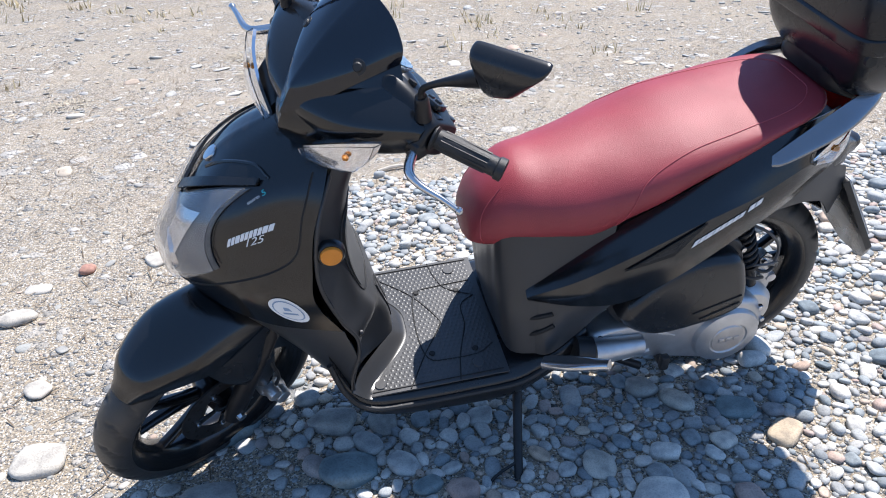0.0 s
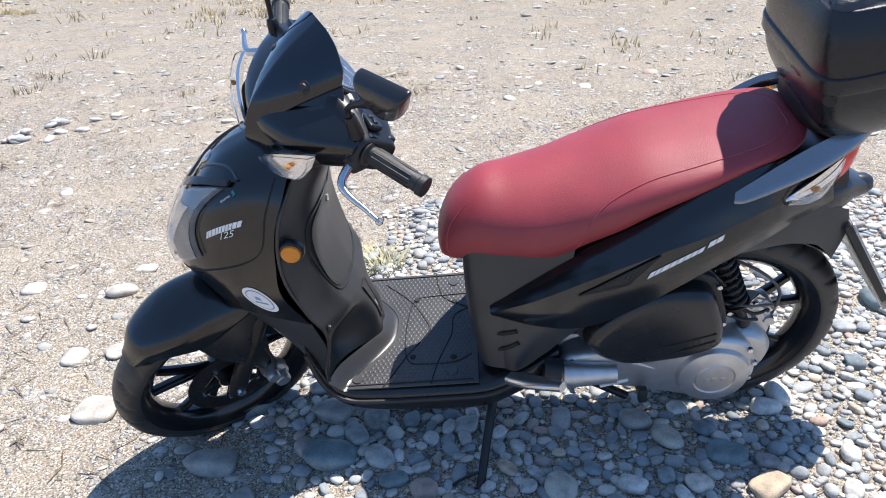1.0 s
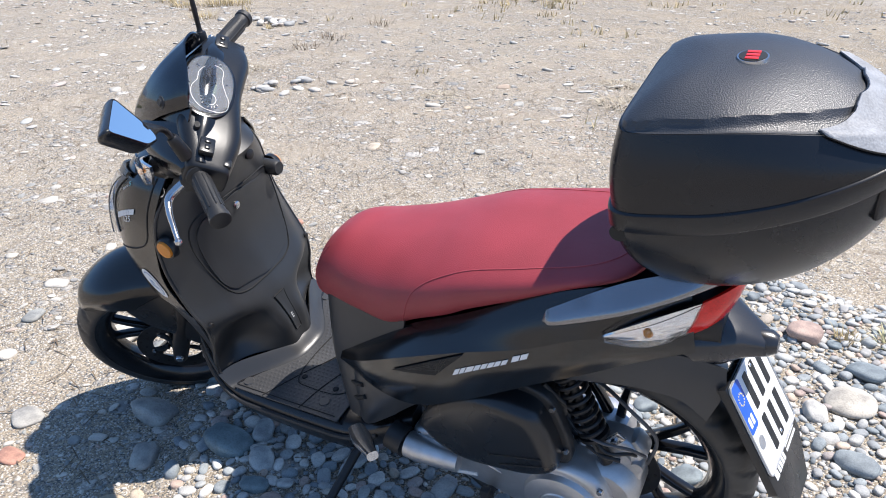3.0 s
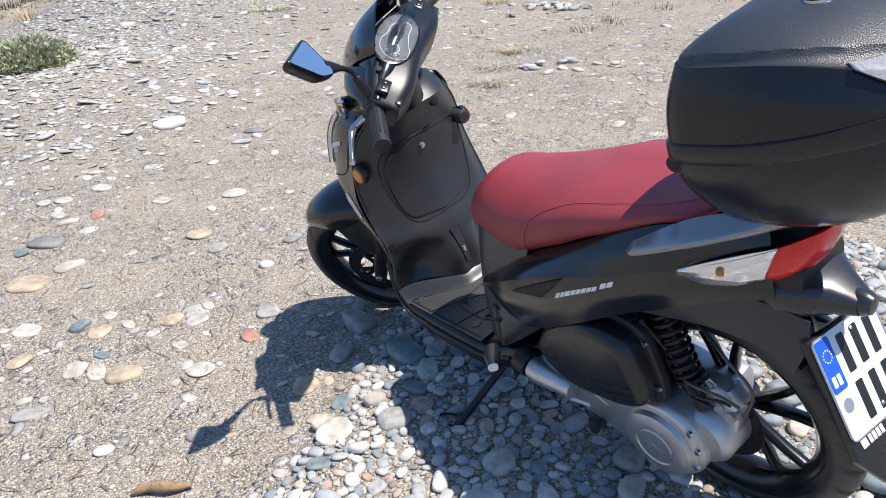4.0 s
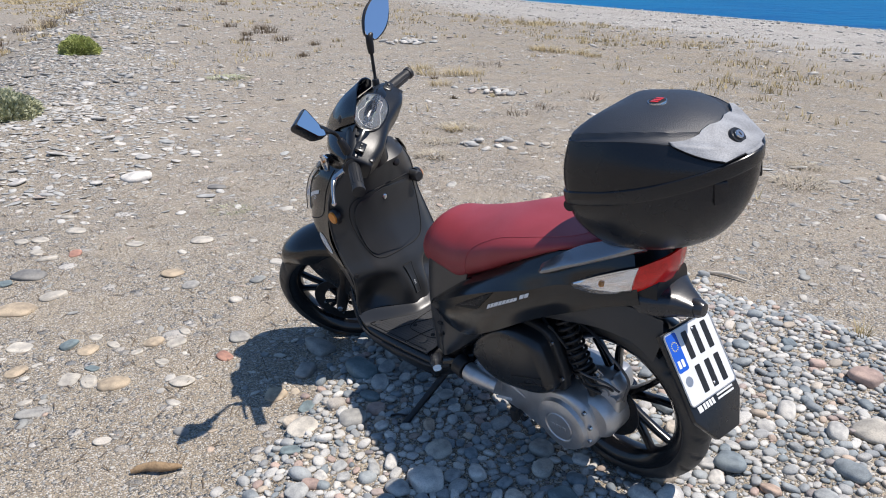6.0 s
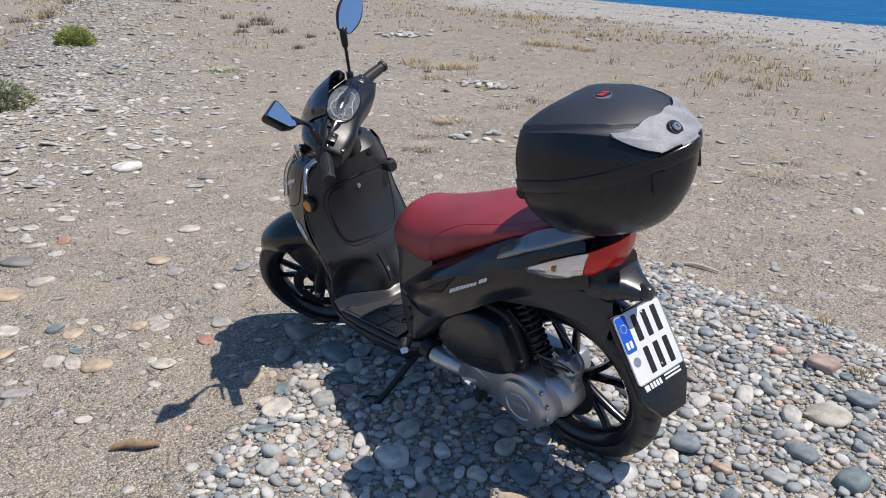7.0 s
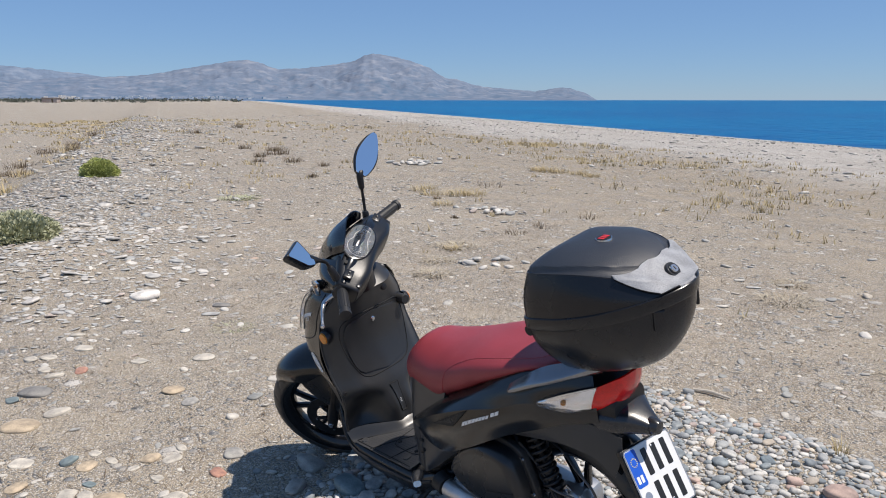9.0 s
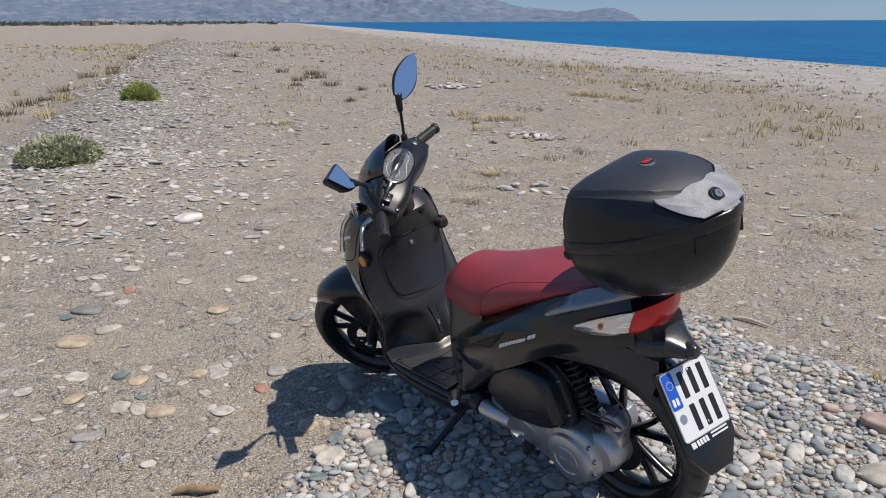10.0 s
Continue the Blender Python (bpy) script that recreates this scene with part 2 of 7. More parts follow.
def stone_material(name, per_island, tone=None, lift=0.0, warm=0.0):
    """Beach pebbles: each has a tone of its own, from slate to cream, with veins and pits."""
    m = bpy.data.materials.new(name)
    m.use_nodes = True
    nt = m.node_tree
    N, K = nt.nodes, nt.links
    b = N["Principled BSDF"]
    b.inputs["Roughness"].default_value = 0.72
    b.inputs["Specular IOR Level"].default_value = 0.35
    src = N.new("ShaderNodeNewGeometry").outputs["Random Per Island"] if per_island else N.new("ShaderNodeObjectInfo").outputs["Random"]
    ramp = N.new("ShaderNodeValToRGB")
    tones = ((0.0, 0.15, 0.195, 0.225), (0.12, 0.23, 0.27, 0.295), (0.3, 0.335, 0.355, 0.36), (0.5, 0.45, 0.45, 0.435), (0.7, 0.60, 0.58, 0.54), (0.84, 0.68, 0.66, 0.62), (0.89, 0.52, 0.42, 0.30), (0.94, 0.46, 0.31, 0.25), (1.0, 0.18, 0.225, 0.25))
    tones = [(p, *[min(0.8, k + lift * (0.7 - k)) * (1 - warm) + warm * s for k, s in zip(q, (0.50, 0.445, 0.365))]) for p, *q in tones]
    e = ramp.color_ramp.elements
    e[0].color, e[1].color = (*tones[0][1:], 1), (*tones[-1][1:], 1)
    for p, r, g, c in tones[1:-1]:
        k = e.new(p)
        k.color = (r, g, c, 1)
    if tone:
        for k, el in enumerate(e):
            w = 0.9 + 0.2 * k / (len(e) - 1)
            el.color = (*[c * w for c in tone], 1)
    K.new(src, ramp.inputs[0])
    tc = N.new("ShaderNodeTexCoord")
    n1, n2 = N.new("ShaderNodeTexNoise"), N.new("ShaderNodeTexNoise")
    n1.inputs["Scale"].default_value, n1.inputs["Detail"].default_value = (14.0 if per_island else 2.4), 6
    n2.inputs["Scale"].default_value, n2.inputs["Detail"].default_value = (220.0 if per_island else 28.0), 3
    for n in (n1, n2):
        K.new(tc.outputs["Object"], n.inputs["Vector"])
    mul = N.new("ShaderNodeMix")
    mul.data_type, mul.blend_type = 'RGBA', 'MULTIPLY'
    mul.inputs["Factor"].default_value = 1.0
    r1 = N.new("ShaderNodeValToRGB")
    r1.color_ramp.elements[0].color, r1.color_ramp.elements[0].position = (0.62, 0.62, 0.63, 1), 0.32
    r1.color_ramp.elements[1].color, r1.color_ramp.elements[1].position = (1.12, 1.1, 1.06, 1), 0.62
    K.new(n1.outputs[0], r1.inputs[0])
    K.new(ramp.outputs[0], mul.inputs["A"])
    K.new(r1.outputs[0], mul.inputs["B"])
    mul2 = N.new("ShaderNodeMix")
    mul2.data_type, mul2.blend_type = 'RGBA', 'MULTIPLY'
    mul2.inputs["Factor"].default_value = 0.6
    r2 = N.new("ShaderNodeValToRGB")
    r2.color_ramp.elements[0].color, r2.color_ramp.elements[0].position = (0.6, 0.6, 0.6, 1), 0.3
    r2.color_ramp.elements[1].position = 0.55
    K.new(n2.outputs[0], r2.inputs[0])
    K.new(mul.outputs["Result"], mul2.inputs["A"])
    K.new(r2.outputs[0], mul2.inputs["B"])
    K.new(mul2.outputs["Result"], b.inputs["Base Color"])
    bn = N.new("ShaderNodeBump")
    bn.inputs["Strength"].default_value, bn.inputs["Distance"].default_value = 0.35, 0.003
    K.new(n2.outputs[0], bn.inputs["Height"])
    K.new(bn.outputs[0], b.inputs["Normal"])
    return m


M_GROUND = ground_material()
M_STONE = stone_material("pebble", False, None, 0.08)
M_SHINGLE = stone_material("shingle_pebbles", True, None, 0.18)
M_GRAVEL = stone_material("sandy_gravel", True, None, 0.05, 0.35)
M_FARSTONE = stone_material("bleached_far_stones", True, None, 0.55, 0.30)
M_BANKSTONE = stone_material("bleached_bank_stones", True, None, 0.42, 0.25)
TONES = {'p': stone_material("pale_stone", False, (0.54, 0.505, 0.445)), 'w': stone_material("white_stone", False, (0.78, 0.75, 0.70)), 'g': stone_material("grey_stone", False, (0.40, 0.39, 0.365)), 'd': stone_material("dark_stone", False, (0.24, 0.235, 0.225)), 's': stone_material("slate_stone", False, (0.21, 0.265, 0.28)), 'o': stone_material("ochre_stone", False, (0.50, 0.41, 0.30)), 'r': stone_material("reddish_stone", False, (0.45, 0.25, 0.19))}


# ---- mesh helpers ----
def spline(pts, n):
    """n points along a Catmull-Rom curve through pts."""
    p = [Vector(q) for q in pts]
    p = [p[0] * 2 - p[1]] + p + [p[-1] * 2 - p[-2]]
    out = []
    for i in range(n):
        s = i / (n - 1) * (len(p) - 3)
        k = min(int(s), len(p) - 4)
        t = s - k
        a, b, c, d = p[k:k + 4]
        out.append(0.5 * ((2 * b) + (c - a) * t + (2 * a - 5 * b + 4 * c - d) * t * t + (3 * b - a - 3 * c + d) * t ** 3))
    return out


def patch(rails, nu=24, nv=12, thick=0.004, mirror=False):
    """A smooth shell through a net of points (rails), with its thickness inwards; mirror joins the other half over y."""
    rows = [spline(r, nu) for r in rails]
    net = [spline([r[i] for r in rows], nv) for i in range(nu)]
    if mirror:
        net = [[Vector((q.x, -q.y, q.z)) for q in reversed(c)] + [q for q in c if abs(q.y) > 1e-5] for c in net]
    return shell(net, thick)


def shell(net, thick):
    """A sheet through net[i][j], given thickness along its normals."""
    bm = bmesh.new()
    nu, nv = len(net), len(net[0])
    nor = [[None] * nv for _ in range(nu)]
    for i in range(nu):
        for j in range(nv):
            du = net[min(i + 1, nu - 1)][j] - net[max(i - 1, 0)][j]
            dv = net[i][min(j + 1, nv - 1)] - net[i][max(j - 1, 0)]
            n = du.cross(dv)
            nor[i][j] = n.normalized() if n.length > 1e-12 else Vector((0, 0, 0))
    a = [[bm.verts.new(net[i][j]) for j in range(nv)] for i in range(nu)]
    b = [[bm.verts.new(net[i][j] - nor[i][j] * thick) for j in range(nv)] for i in range(nu)]
    for i in range(nu - 1):
        for j in range(nv - 1):
            bm.faces.new((a[i][j], a[i + 1][j], a[i + 1][j + 1], a[i][j + 1]))
            bm.faces.new((b[i][j], b[i][j + 1], b[i + 1][j + 1], b[i + 1][j]))
    for i in range(nu - 1):
        bm.faces.new((a[i][0], b[i][0], b[i + 1][0], a[i + 1][0]))
        bm.faces.new((a[i][-1], a[i + 1][-1], b[i + 1][-1], b[i][-1]))
    for j in range(nv - 1):
        bm.faces.new((a[0][j], a[0][j + 1], b[0][j + 1], b[0][j]))
        bm.faces.new((a[-1][j], b[-1][j], b[-1][j + 1], a[-1][j + 1]))
    bmesh.ops.recalc_face_normals(bm, faces=bm.faces)
    return bm


def loft(rings, caps=True):
    """A closed skin over rings of equal length."""
    bm = bmesh.new()
    v = [[bm.verts.new(q) for q in r] for r in rings]
    n = len(v[0])
    for a, b in zip(v, v[1:]):
        for i in range(n):
            bm.faces.new((a[i], a[(i + 1) % n], b[(i + 1) % n], b[i]))
    if caps:
        bm.faces.new(v[0][::-1])
        bm.faces.new(v[-1])
    bmesh.ops.recalc_face_normals(bm, faces=bm.faces)
    return bm


def oval(c, ax, ay, hw, hh, n=28, e=2.0):
    """A superellipse ring round c in the plane of ax and ay."""
    c, ax, ay = Vector(c), Vector(ax), Vector(ay)
    out = []
    for i in range(n):
        t = 2 * math.pi * i / n
        co, si = math.cos(t), math.sin(t)
        out.append(c + ax * (hw * math.copysign(abs(co) ** (2 / e), co)) + ay * (hh * math.copysign(abs(si) ** (2 / e), si)))
    return out


def tube(pts, r, n=10, smooth=0):
    """A round bar along pts; r is one radius or one for each point."""
    pts = [Vector(p) for p in pts]
    rad = list(r) if isinstance(r, (list, tuple)) else [r] * len(pts)
    if smooth:
        rad = [s.x for s in spline([(q, 0, 0) for q in rad], smooth)]
        pts = spline(pts, smooth)
    rings, up = [], None
    for i, p in enumerate(pts):
        d = (pts[min(i + 1, len(pts) - 1)] - pts[max(i - 1, 0)]).normalized()
        if up is None:
            up = Vector((0, 0, 1)) if abs(d.z) < 0.9 else Vector((1, 0, 0))
        side = d.cross(up).normalized()
        up = side.cross(d).normalized()
        rings.append(oval(p, side, up, rad[i], rad[i], n))
    return loft(rings)


def lathe(profile, n=48, centre=(0, 0, 0), axis='Y'):
    """A turned body: profile of (radius, along) round an axis through centre."""
    c = Vector(centre)
    rings = []
    for r, h in profile:
        ring = []
        for i in range(n):
            t = 2 * math.pi * i / n
            x, y = max(r, 1e-4) * math.cos(t), max(r, 1e-4) * math.sin(t)
            ring.append(c + (Vector((x, h, y)) if axis == 'Y' else Vector((x, y, h)) if axis == 'Z' else Vector((h, x, y))))
        rings.append(ring)
    return loft(rings, caps=profile[0] != profile[-1])


def plate(outline, d, h0, h1, bev=0.0, seg=2):
    """A slab from a closed outline; d: function (u, v, h) to a place."""
    bm = bmesh.new()
    a = [bm.verts.new(d(u, v, h0)) for u, v in outline]
    b = [bm.verts.new(d(u, v, h1)) for u, v in outline]
    n = len(a)
    bm.faces.new(a[::-1])
    bm.faces.new(b)
    for i in range(n):
        bm.faces.new((a[i], a[(i + 1) % n], b[(i + 1) % n], b[i]))
    bmesh.ops.recalc_face_normals(bm, faces=bm.faces)
    if bev:
        bmesh.ops.bevel(bm, geom=bm.edges[:], offset=bev, segments=seg, affect='EDGES', profile=0.5)
    return bm


def box(c, s, bev=0.0, turn=None):
    """A block of size s at c with rounded edges."""
    bm = bmesh.new()
    bmesh.ops.create_cube(bm, size=1)
    bmesh.ops.scale(bm, vec=s, verts=bm.verts)
    if bev:
        bmesh.ops.bevel(bm, geom=bm.edges[:], offset=bev, segments=2, affect='EDGES', profile=0.5)
    bmesh.ops.transform(bm, matrix=Matrix.Translation(c) @ (turn or Matrix()), verts=bm.verts)
    return bm


def join(*bms):
    out = bmesh.new()
    for b in bms:
        me = bpy.data.meshes.new("tmp")
        b.to_mesh(me)
        out.from_mesh(me)
        bpy.data.meshes.remove(me)
        b.free()
    return out


def flip(bm):
    """The mirror image over y."""
    out = bm.copy()
    bmesh.ops.scale(out, vec=(1, -1, 1), verts=out.verts)
    bmesh.ops.reverse_faces(out, faces=out.faces)
    return out


def part(name, bm, material, parent=None, label="", turn=None, flat=False, sharp=40):
    """Links a bmesh as one mesh object under a thing or under a part."""
    if turn is not None:
        bmesh.ops.transform(bm, matrix=turn, verts=bm.verts)
    me = bpy.data.meshes.new(name)
    bm.to_mesh(me)
    bm.free()
    me.materials.append(material)
    if not flat:
        me.shade_smooth()
        me.set_sharp_from_angle(angle=radians(sharp))
    ob = new(name, me)
    if parent is not None:
        ob.parent = parent
    if label:
        tagged(ob, label)
    return ob


# ---- the beach ----
SHORE = Vector((0.289, 0.957))   # towards the sea
SEA_Z = -1.6


def sstep(a, b, x):
    t = min(1, max(0, (x - a) / (b - a)))
    return t * t * (3 - 2 * t)


def bank(x, y):
    """How far a place lies to the left of the stony bank's crest (metres, positive inland)."""
    return -(x * 0.19 + y * 0.982) - 0.35


def bed(x, y):
    """1 on the pebble bed round the rear wheel, 0 on the sand."""
    e = 0.25 * noise.noise(Vector((x * 1.7, y * 1.7, 3.1)))
    far = 1 - sstep(3.0, 3.35, y + e - 0.12 * x)
    left = sstep(-0.62, -0.3, x + e * 0.6 + 0.9 * min(0, y - 1.5))
    return far * left * (1 - sstep(2.7, 3.3, x + e))


def height(x, y):
    d = SHORE.x * x + SHORE.y * y
    h = -2.6 * sstep(12, 63, d) - 0.04 * min(60, max(0, d - 55))
    h += 0.045 * bed(x, y)
    r = math.hypot(x, y - 1.5)
    if r < 60:
        h += (0.02 * noise.noise(Vector((x * 0.5, y * 0.5, 0.3))) + 0.012 * noise.noise(Vector((x * 1.9, y * 1.9, 7)))) * min(1, max(0, r - 1.0) / 2)
    i = bank(x, y)
    away = sstep(-3, -6, x)
    h += away * (0.20 * math.exp(-((i - 0.1) / 1.3) ** 2) - 0.45 * sstep(0.6, 3.0, i) * (1 - 0.6 * sstep(8, 20, i)))
    if r > 8:
        h += 0.12 * noise.noise(Vector((x * 0.12, y * 0.12, 5))) * min(1, (r - 8) / 15) * (1 - sstep(8, 20, d))
    return h


def far_steps(lo, hi, mid, fine, n):
    """Grid lines that lie fine apart near mid and spread out to lo and hi."""
    k = 1.0
    out = []
    for i in range(-n, n + 1):
        t = i / n
        reach = (hi - mid) if t >= 0 else (mid - lo)
        g = math.asinh(reach / fine)
        out.append(mid + math.copysign(fine * math.sinh(abs(t) * g), t) * k)
    return out


def build_ground():
    xs = far_steps(-4700, 4700, 0.2, 0.9, 150)
    ys = far_steps(-4700, 300, 1.6, 0.9, 130)
    verts = [(x, y, height(x, y)) for y in ys for x in xs]
    n = len(xs)
    faces = [(j * n + i, j * n + i + 1, (j + 1) * n + i + 1, (j + 1) * n + i) for j in range(len(ys) - 1) for i in range(n - 1)]
    me = bpy.data.meshes.new("ground")
    me.from_pydata(verts, [], faces)
    me.materials.append(M_GROUND)
    me.shade_smooth()
    return tagged(new("ground", me), "grey-brown coarse sand and gravel of a flat beach", "beach", kind="structure")


ground = build_ground()


def sea_material():
    m = mat("sea_water", (0.001, 0.070, 0.215), 0.35, 0, 0.0, 0.010, 0.14, 0.0, col2=(0.003, 0.140, 0.305), rvar=0.05, spec=0.03)
    nt = m.node_tree
    tc = nt.nodes.new("ShaderNodeTexCoord")
    w = nt.nodes.new("ShaderNodeTexNoise")
    w.inputs["Scale"].default_value, w.inputs["Detail"].default_value = 0.5, 6
    nt.links.new(tc.outputs["Object"], w.inputs["Vector"])
    bn = nt.nodes.new("ShaderNodeBump")
    bn.inputs["Strength"].default_value, bn.inputs["Distance"].default_value = 0.9, 0.5
    nt.links.new(w.outputs[0], bn.inputs["Height"])
    nt.links.new(bn.outputs[0], nt.nodes["Principled BSDF"].inputs["Normal"])
    return m


def build_sea():
    bm = bmesh.new()
    for q in ((-4800, -50), (4800, -50), (4800, 4800), (-4800, 4800)):
        bm.verts.new((q[0], q[1], SEA_Z))
    bm.faces.new(bm.verts)
    me = bpy.data.meshes.new("sea")
    bm.to_mesh(me)
    me.materials.append(sea_material())
    return tagged(new("sea", me), "deep blue calm sea", "sea", kind="structure")


sea = build_sea()


# mountains: yaw from the walk's first direction (degrees, left positive) and height (degrees over the horizon)
EYE_FAR = Vector((2.28, 0.24, 1.5))


def mountain(name, dist, crest, depth, material, label, seed):
    """A ridge that stands dist away along crest = rows of (yaw, height in degrees)."""
    ends = sorted(crest)
    rows = []
    for i in range(340):
        a = ends[0][0] + (ends[-1][0] - ends[0][0]) * i / 339
        (a0, h0), (a1, h1) = next((p, q) for p, q in zip(ends, ends[1:]) if a <= q[0] + 1e-6)
        rows.append(Vector((a, h0 + (h1 - h0) * (a - a0) / (a1 - a0) + 0.045 * noise.fractal(Vector((a * 2.2, seed, 0)), 0.8, 2.0, 4), 0)))
    cols = 34
    net = []
    for q in rows:
        a = radians(q.x)
        way = Vector((-math.sin(a), math.cos(a), 0))
        top = math.tan(radians(max(q.y, 0.0))) * dist
        col = []
        for j in range(cols):
            f = j / (cols - 1)
            r = dist - depth * (1 - f)
            z = top * (f ** 1.25)
            p = EYE_FAR + way * r
            g = 1.5 * (0.45 - abs(noise.fractal(Vector((p.x * 0.0045, p.y * 0.0045, seed)), 0.8, 2.1, 6)))
            z += top * 0.16 * g * math.sin(math.pi * min(1, f * 1.02)) + top * 0.012 * g * f
            col.append(Vector((p.x, p.y, z - 4 * (1 - f))))
        net.append(col)
    bm = bmesh.new()
    v = [[bm.verts.new(q) for q in c] for c in net]
    for i in range(len(v) - 1):
        for j in range(cols - 1):
            bm.faces.new((v[i][j], v[i][j + 1], v[i + 1][j + 1], v[i + 1][j]))
    for c in v:
        c.append(bm.verts.new(c[-1].co + Vector((-0.5, 0.3, 0)).normalized() * 200 - Vector((0, 0, c[-1].co.z + 5))))
    for i in range(len(v) - 1):
        bm.faces.new((v[i][cols - 1], v[i][cols], v[i + 1][cols], v[i + 1][cols - 1]))
    bmesh.ops.recalc_face_normals(bm, faces=bm.faces)
    ob = part(name, bm, material, None, "", sharp=60)
    return tagged(ob, label, "mountain", kind="structure")


def slope_material(name, rock, pale, scrub, size):
    """Bedded limestone with paler ledges, and scrub that thins out towards the top; the colours passed in hold the
    air's haze.
    """
    m = mat(name, rock, 0.95, 0, 0.2, size * 2.5, size * 12, 0, spec=0.1)
    nt = m.node_tree
    base = nt.nodes["Principled BSDF"].inputs["Base Color"]
    tc = nt.nodes.new("ShaderNodeTexCoord")
    last = base.links[0].from_socket
    for stretch, lo, hi, col, drop in (((1, 1, 3.2), 0.50, 0.72, pale, 0.0), ((1.6, 1.6, 2.6), 0.40, 0.62, scrub, -0.0011)):
        mp = nt.nodes.new("ShaderNodeMapping")
        mp.inputs["Scale"].default_value = [size * k for k in stretch]
        nt.links.new(tc.outputs["Object"], mp.inputs["Vector"])
        n = nt.nodes.new("ShaderNodeTexNoise")
        n.inputs["Scale"].default_value, n.inputs["Detail"].default_value = 1.0, 7
        nt.links.new(mp.outputs[0], n.inputs["Vector"])
        xyz = nt.nodes.new("ShaderNodeSeparateXYZ")
        nt.links.new(tc.outputs["Object"], xyz.inputs[0])
        add = nt.nodes.new("ShaderNodeMath")
        add.operation = 'MULTIPLY_ADD'
        nt.links.new(xyz.outputs["Z"], add.inputs[0])
        add.inputs[1].default_value = drop
        nt.links.new(n.outputs[0], add.inputs[2])
        rg = nt.nodes.new("ShaderNodeMapRange")
        rg.inputs[1].default_value, rg.inputs[2].default_value = lo, hi
        nt.links.new(add.outputs[0], rg.inputs[0])
        mx = nt.nodes.new("ShaderNodeMix")
        mx.data_type = 'RGBA'
        mx.inputs["B"].default_value = (*col, 1)
        nt.links.new(rg.outputs[0], mx.inputs["Factor"])
        nt.links.new(last, mx.inputs["A"])
        last = mx.outputs["Result"]
    nt.links.new(last, base)
    return m


# aerial haze is painted into these blue-grey rock, ledge and scrub colours
M_HAZYROCK = slope_material("hazed_limestone_slope", (0.165, 0.205, 0.275), (0.240, 0.262, 0.310), (0.105, 0.152, 0.220), 0.013)
M_HAZYROCKFAR = slope_material("hazed_distant_slope", (0.160, 0.210, 0.290), (0.215, 0.255, 0.320), (0.115, 0.165, 0.235), 0.011)
F_PX = 784 / math.tan(radians(30.6))


def crest(points, horizon=178.0, yaw=58.3, mid=784):
    """Rows of (across, up) on a plan drawn at a scale of F_PX, as angles."""
    c = math.cos(radians(10.9))
    return [(yaw - math.degrees(math.atan((x - mid) / F_PX * c)), math.degrees(math.atan((horizon - y) / F_PX * c * c))) for x, y in points]


main_ridge = crest([(-160, 150), (60, 147), (150, 142), (200, 141), (250, 139), (286, 134), (353, 123), (416, 112), (436, 111), (459, 114), (480, 122), (493, 126), (540, 124), (586, 118), (612, 114), (630, 110), (646, 101), (660, 98), (682, 100), (692, 103), (706, 105), (724, 110), (742, 116), (760, 123), (775, 133), (790, 141), (806, 141), (820, 146), (834, 151), (855, 155), (875, 157), (910, 160), (947, 163), (970, 159), (995, 156), (1008, 158), (1019, 162), (1030, 164), (1040, 169), (1055, 178.5)])
left_ridge = crest([(-420, 140), (-250, 130), (-100, 128), (17, 127), (65, 130), (113, 135), (147, 136), (176, 141), (230, 150), (290, 158), (340, 168), (380, 176)])
mountain("mountain_far", 4300, left_ridge, 700, M_HAZYROCKFAR, "hazy blue-grey mountain ridge beyond the plain", 3.3)
mountain("mountain_main", 3900, main_ridge, 900, M_HAZYROCK, "hazy grey limestone mountain at the end of the bay", 8.1)


# ---- the scooter: x ahead, y to its left, z up, from below the rear axle ----
scooter = tagged(new("scooter"), "matt black scooter with red seat and top case on side stand", "scooter")
scooter.matrix_world = pose(0.732, 1.798, 0.050, 0, 0, 190.18) @ pose(0, 0, 0, 0, 2.335, 0) @ pose(0, 0, 0, -13.25, 0, 0)
RAKE, STEER, WB = 27.5, 34.8, 1.335
PIV = Vector((1.235, 0, 0.284))
ST = Matrix.Translation(PIV) @ Matrix.Rotation(radians(STEER), 4, Vector((-math.sin(radians(RAKE)), 0, math.cos(radians(RAKE))))) @ Matrix.Translation(-PIV)


def net_of(rails, nu, nv):
    rows = [spline(r, nu) for r in rails]
    return [spline([r[i] for r in rows], nv) for i in range(nu)]


class Skin:
    """A surface over the unit square, to lay thin things on."""

    def __init__(self, fn, out):
        self.fn, self.out = fn, Vector(out)

    def at(self, u, v, lift=0.0):
        p, e = self.fn(u, v), 1e-3
        n = (self.fn(u + e, v) - p).cross(self.fn(u, v + e) - p)
        if n.length < 1e-12:
            return p
        n.normalize()
        if n.dot(p - self.out) < 0:
            n = -n
        return p + n * lift


def creased(rails, k, nu, nv):
    """A net with a sharp edge along rail k, which lies at v = 0.5."""
    top, low = net_of(rails[:k + 1], nu, nv), net_of(rails[k:], nu, nv)
    return [a + b[1:] for a, b in zip(top, low)]


def skin_of(rails, out, nu=60, nv=30, net=None):
    net = net or net_of(rails, nu, nv)
    nu, nv = len(net), len(net[0])

    def fn(u, v):
        a, b = min(max(u, 0), 0.9999) * (nu - 1), min(max(v, 0), 0.9999) * (nv - 1)
        i, j = int(a), int(b)
        f, g = a - i, b - j
        return (net[i][j] * (1 - f) + net[i + 1][j] * f) * (1 - g) + (net[i][j + 1] * (1 - f) + net[i + 1][j + 1] * f) * g
    return Skin(fn, out)


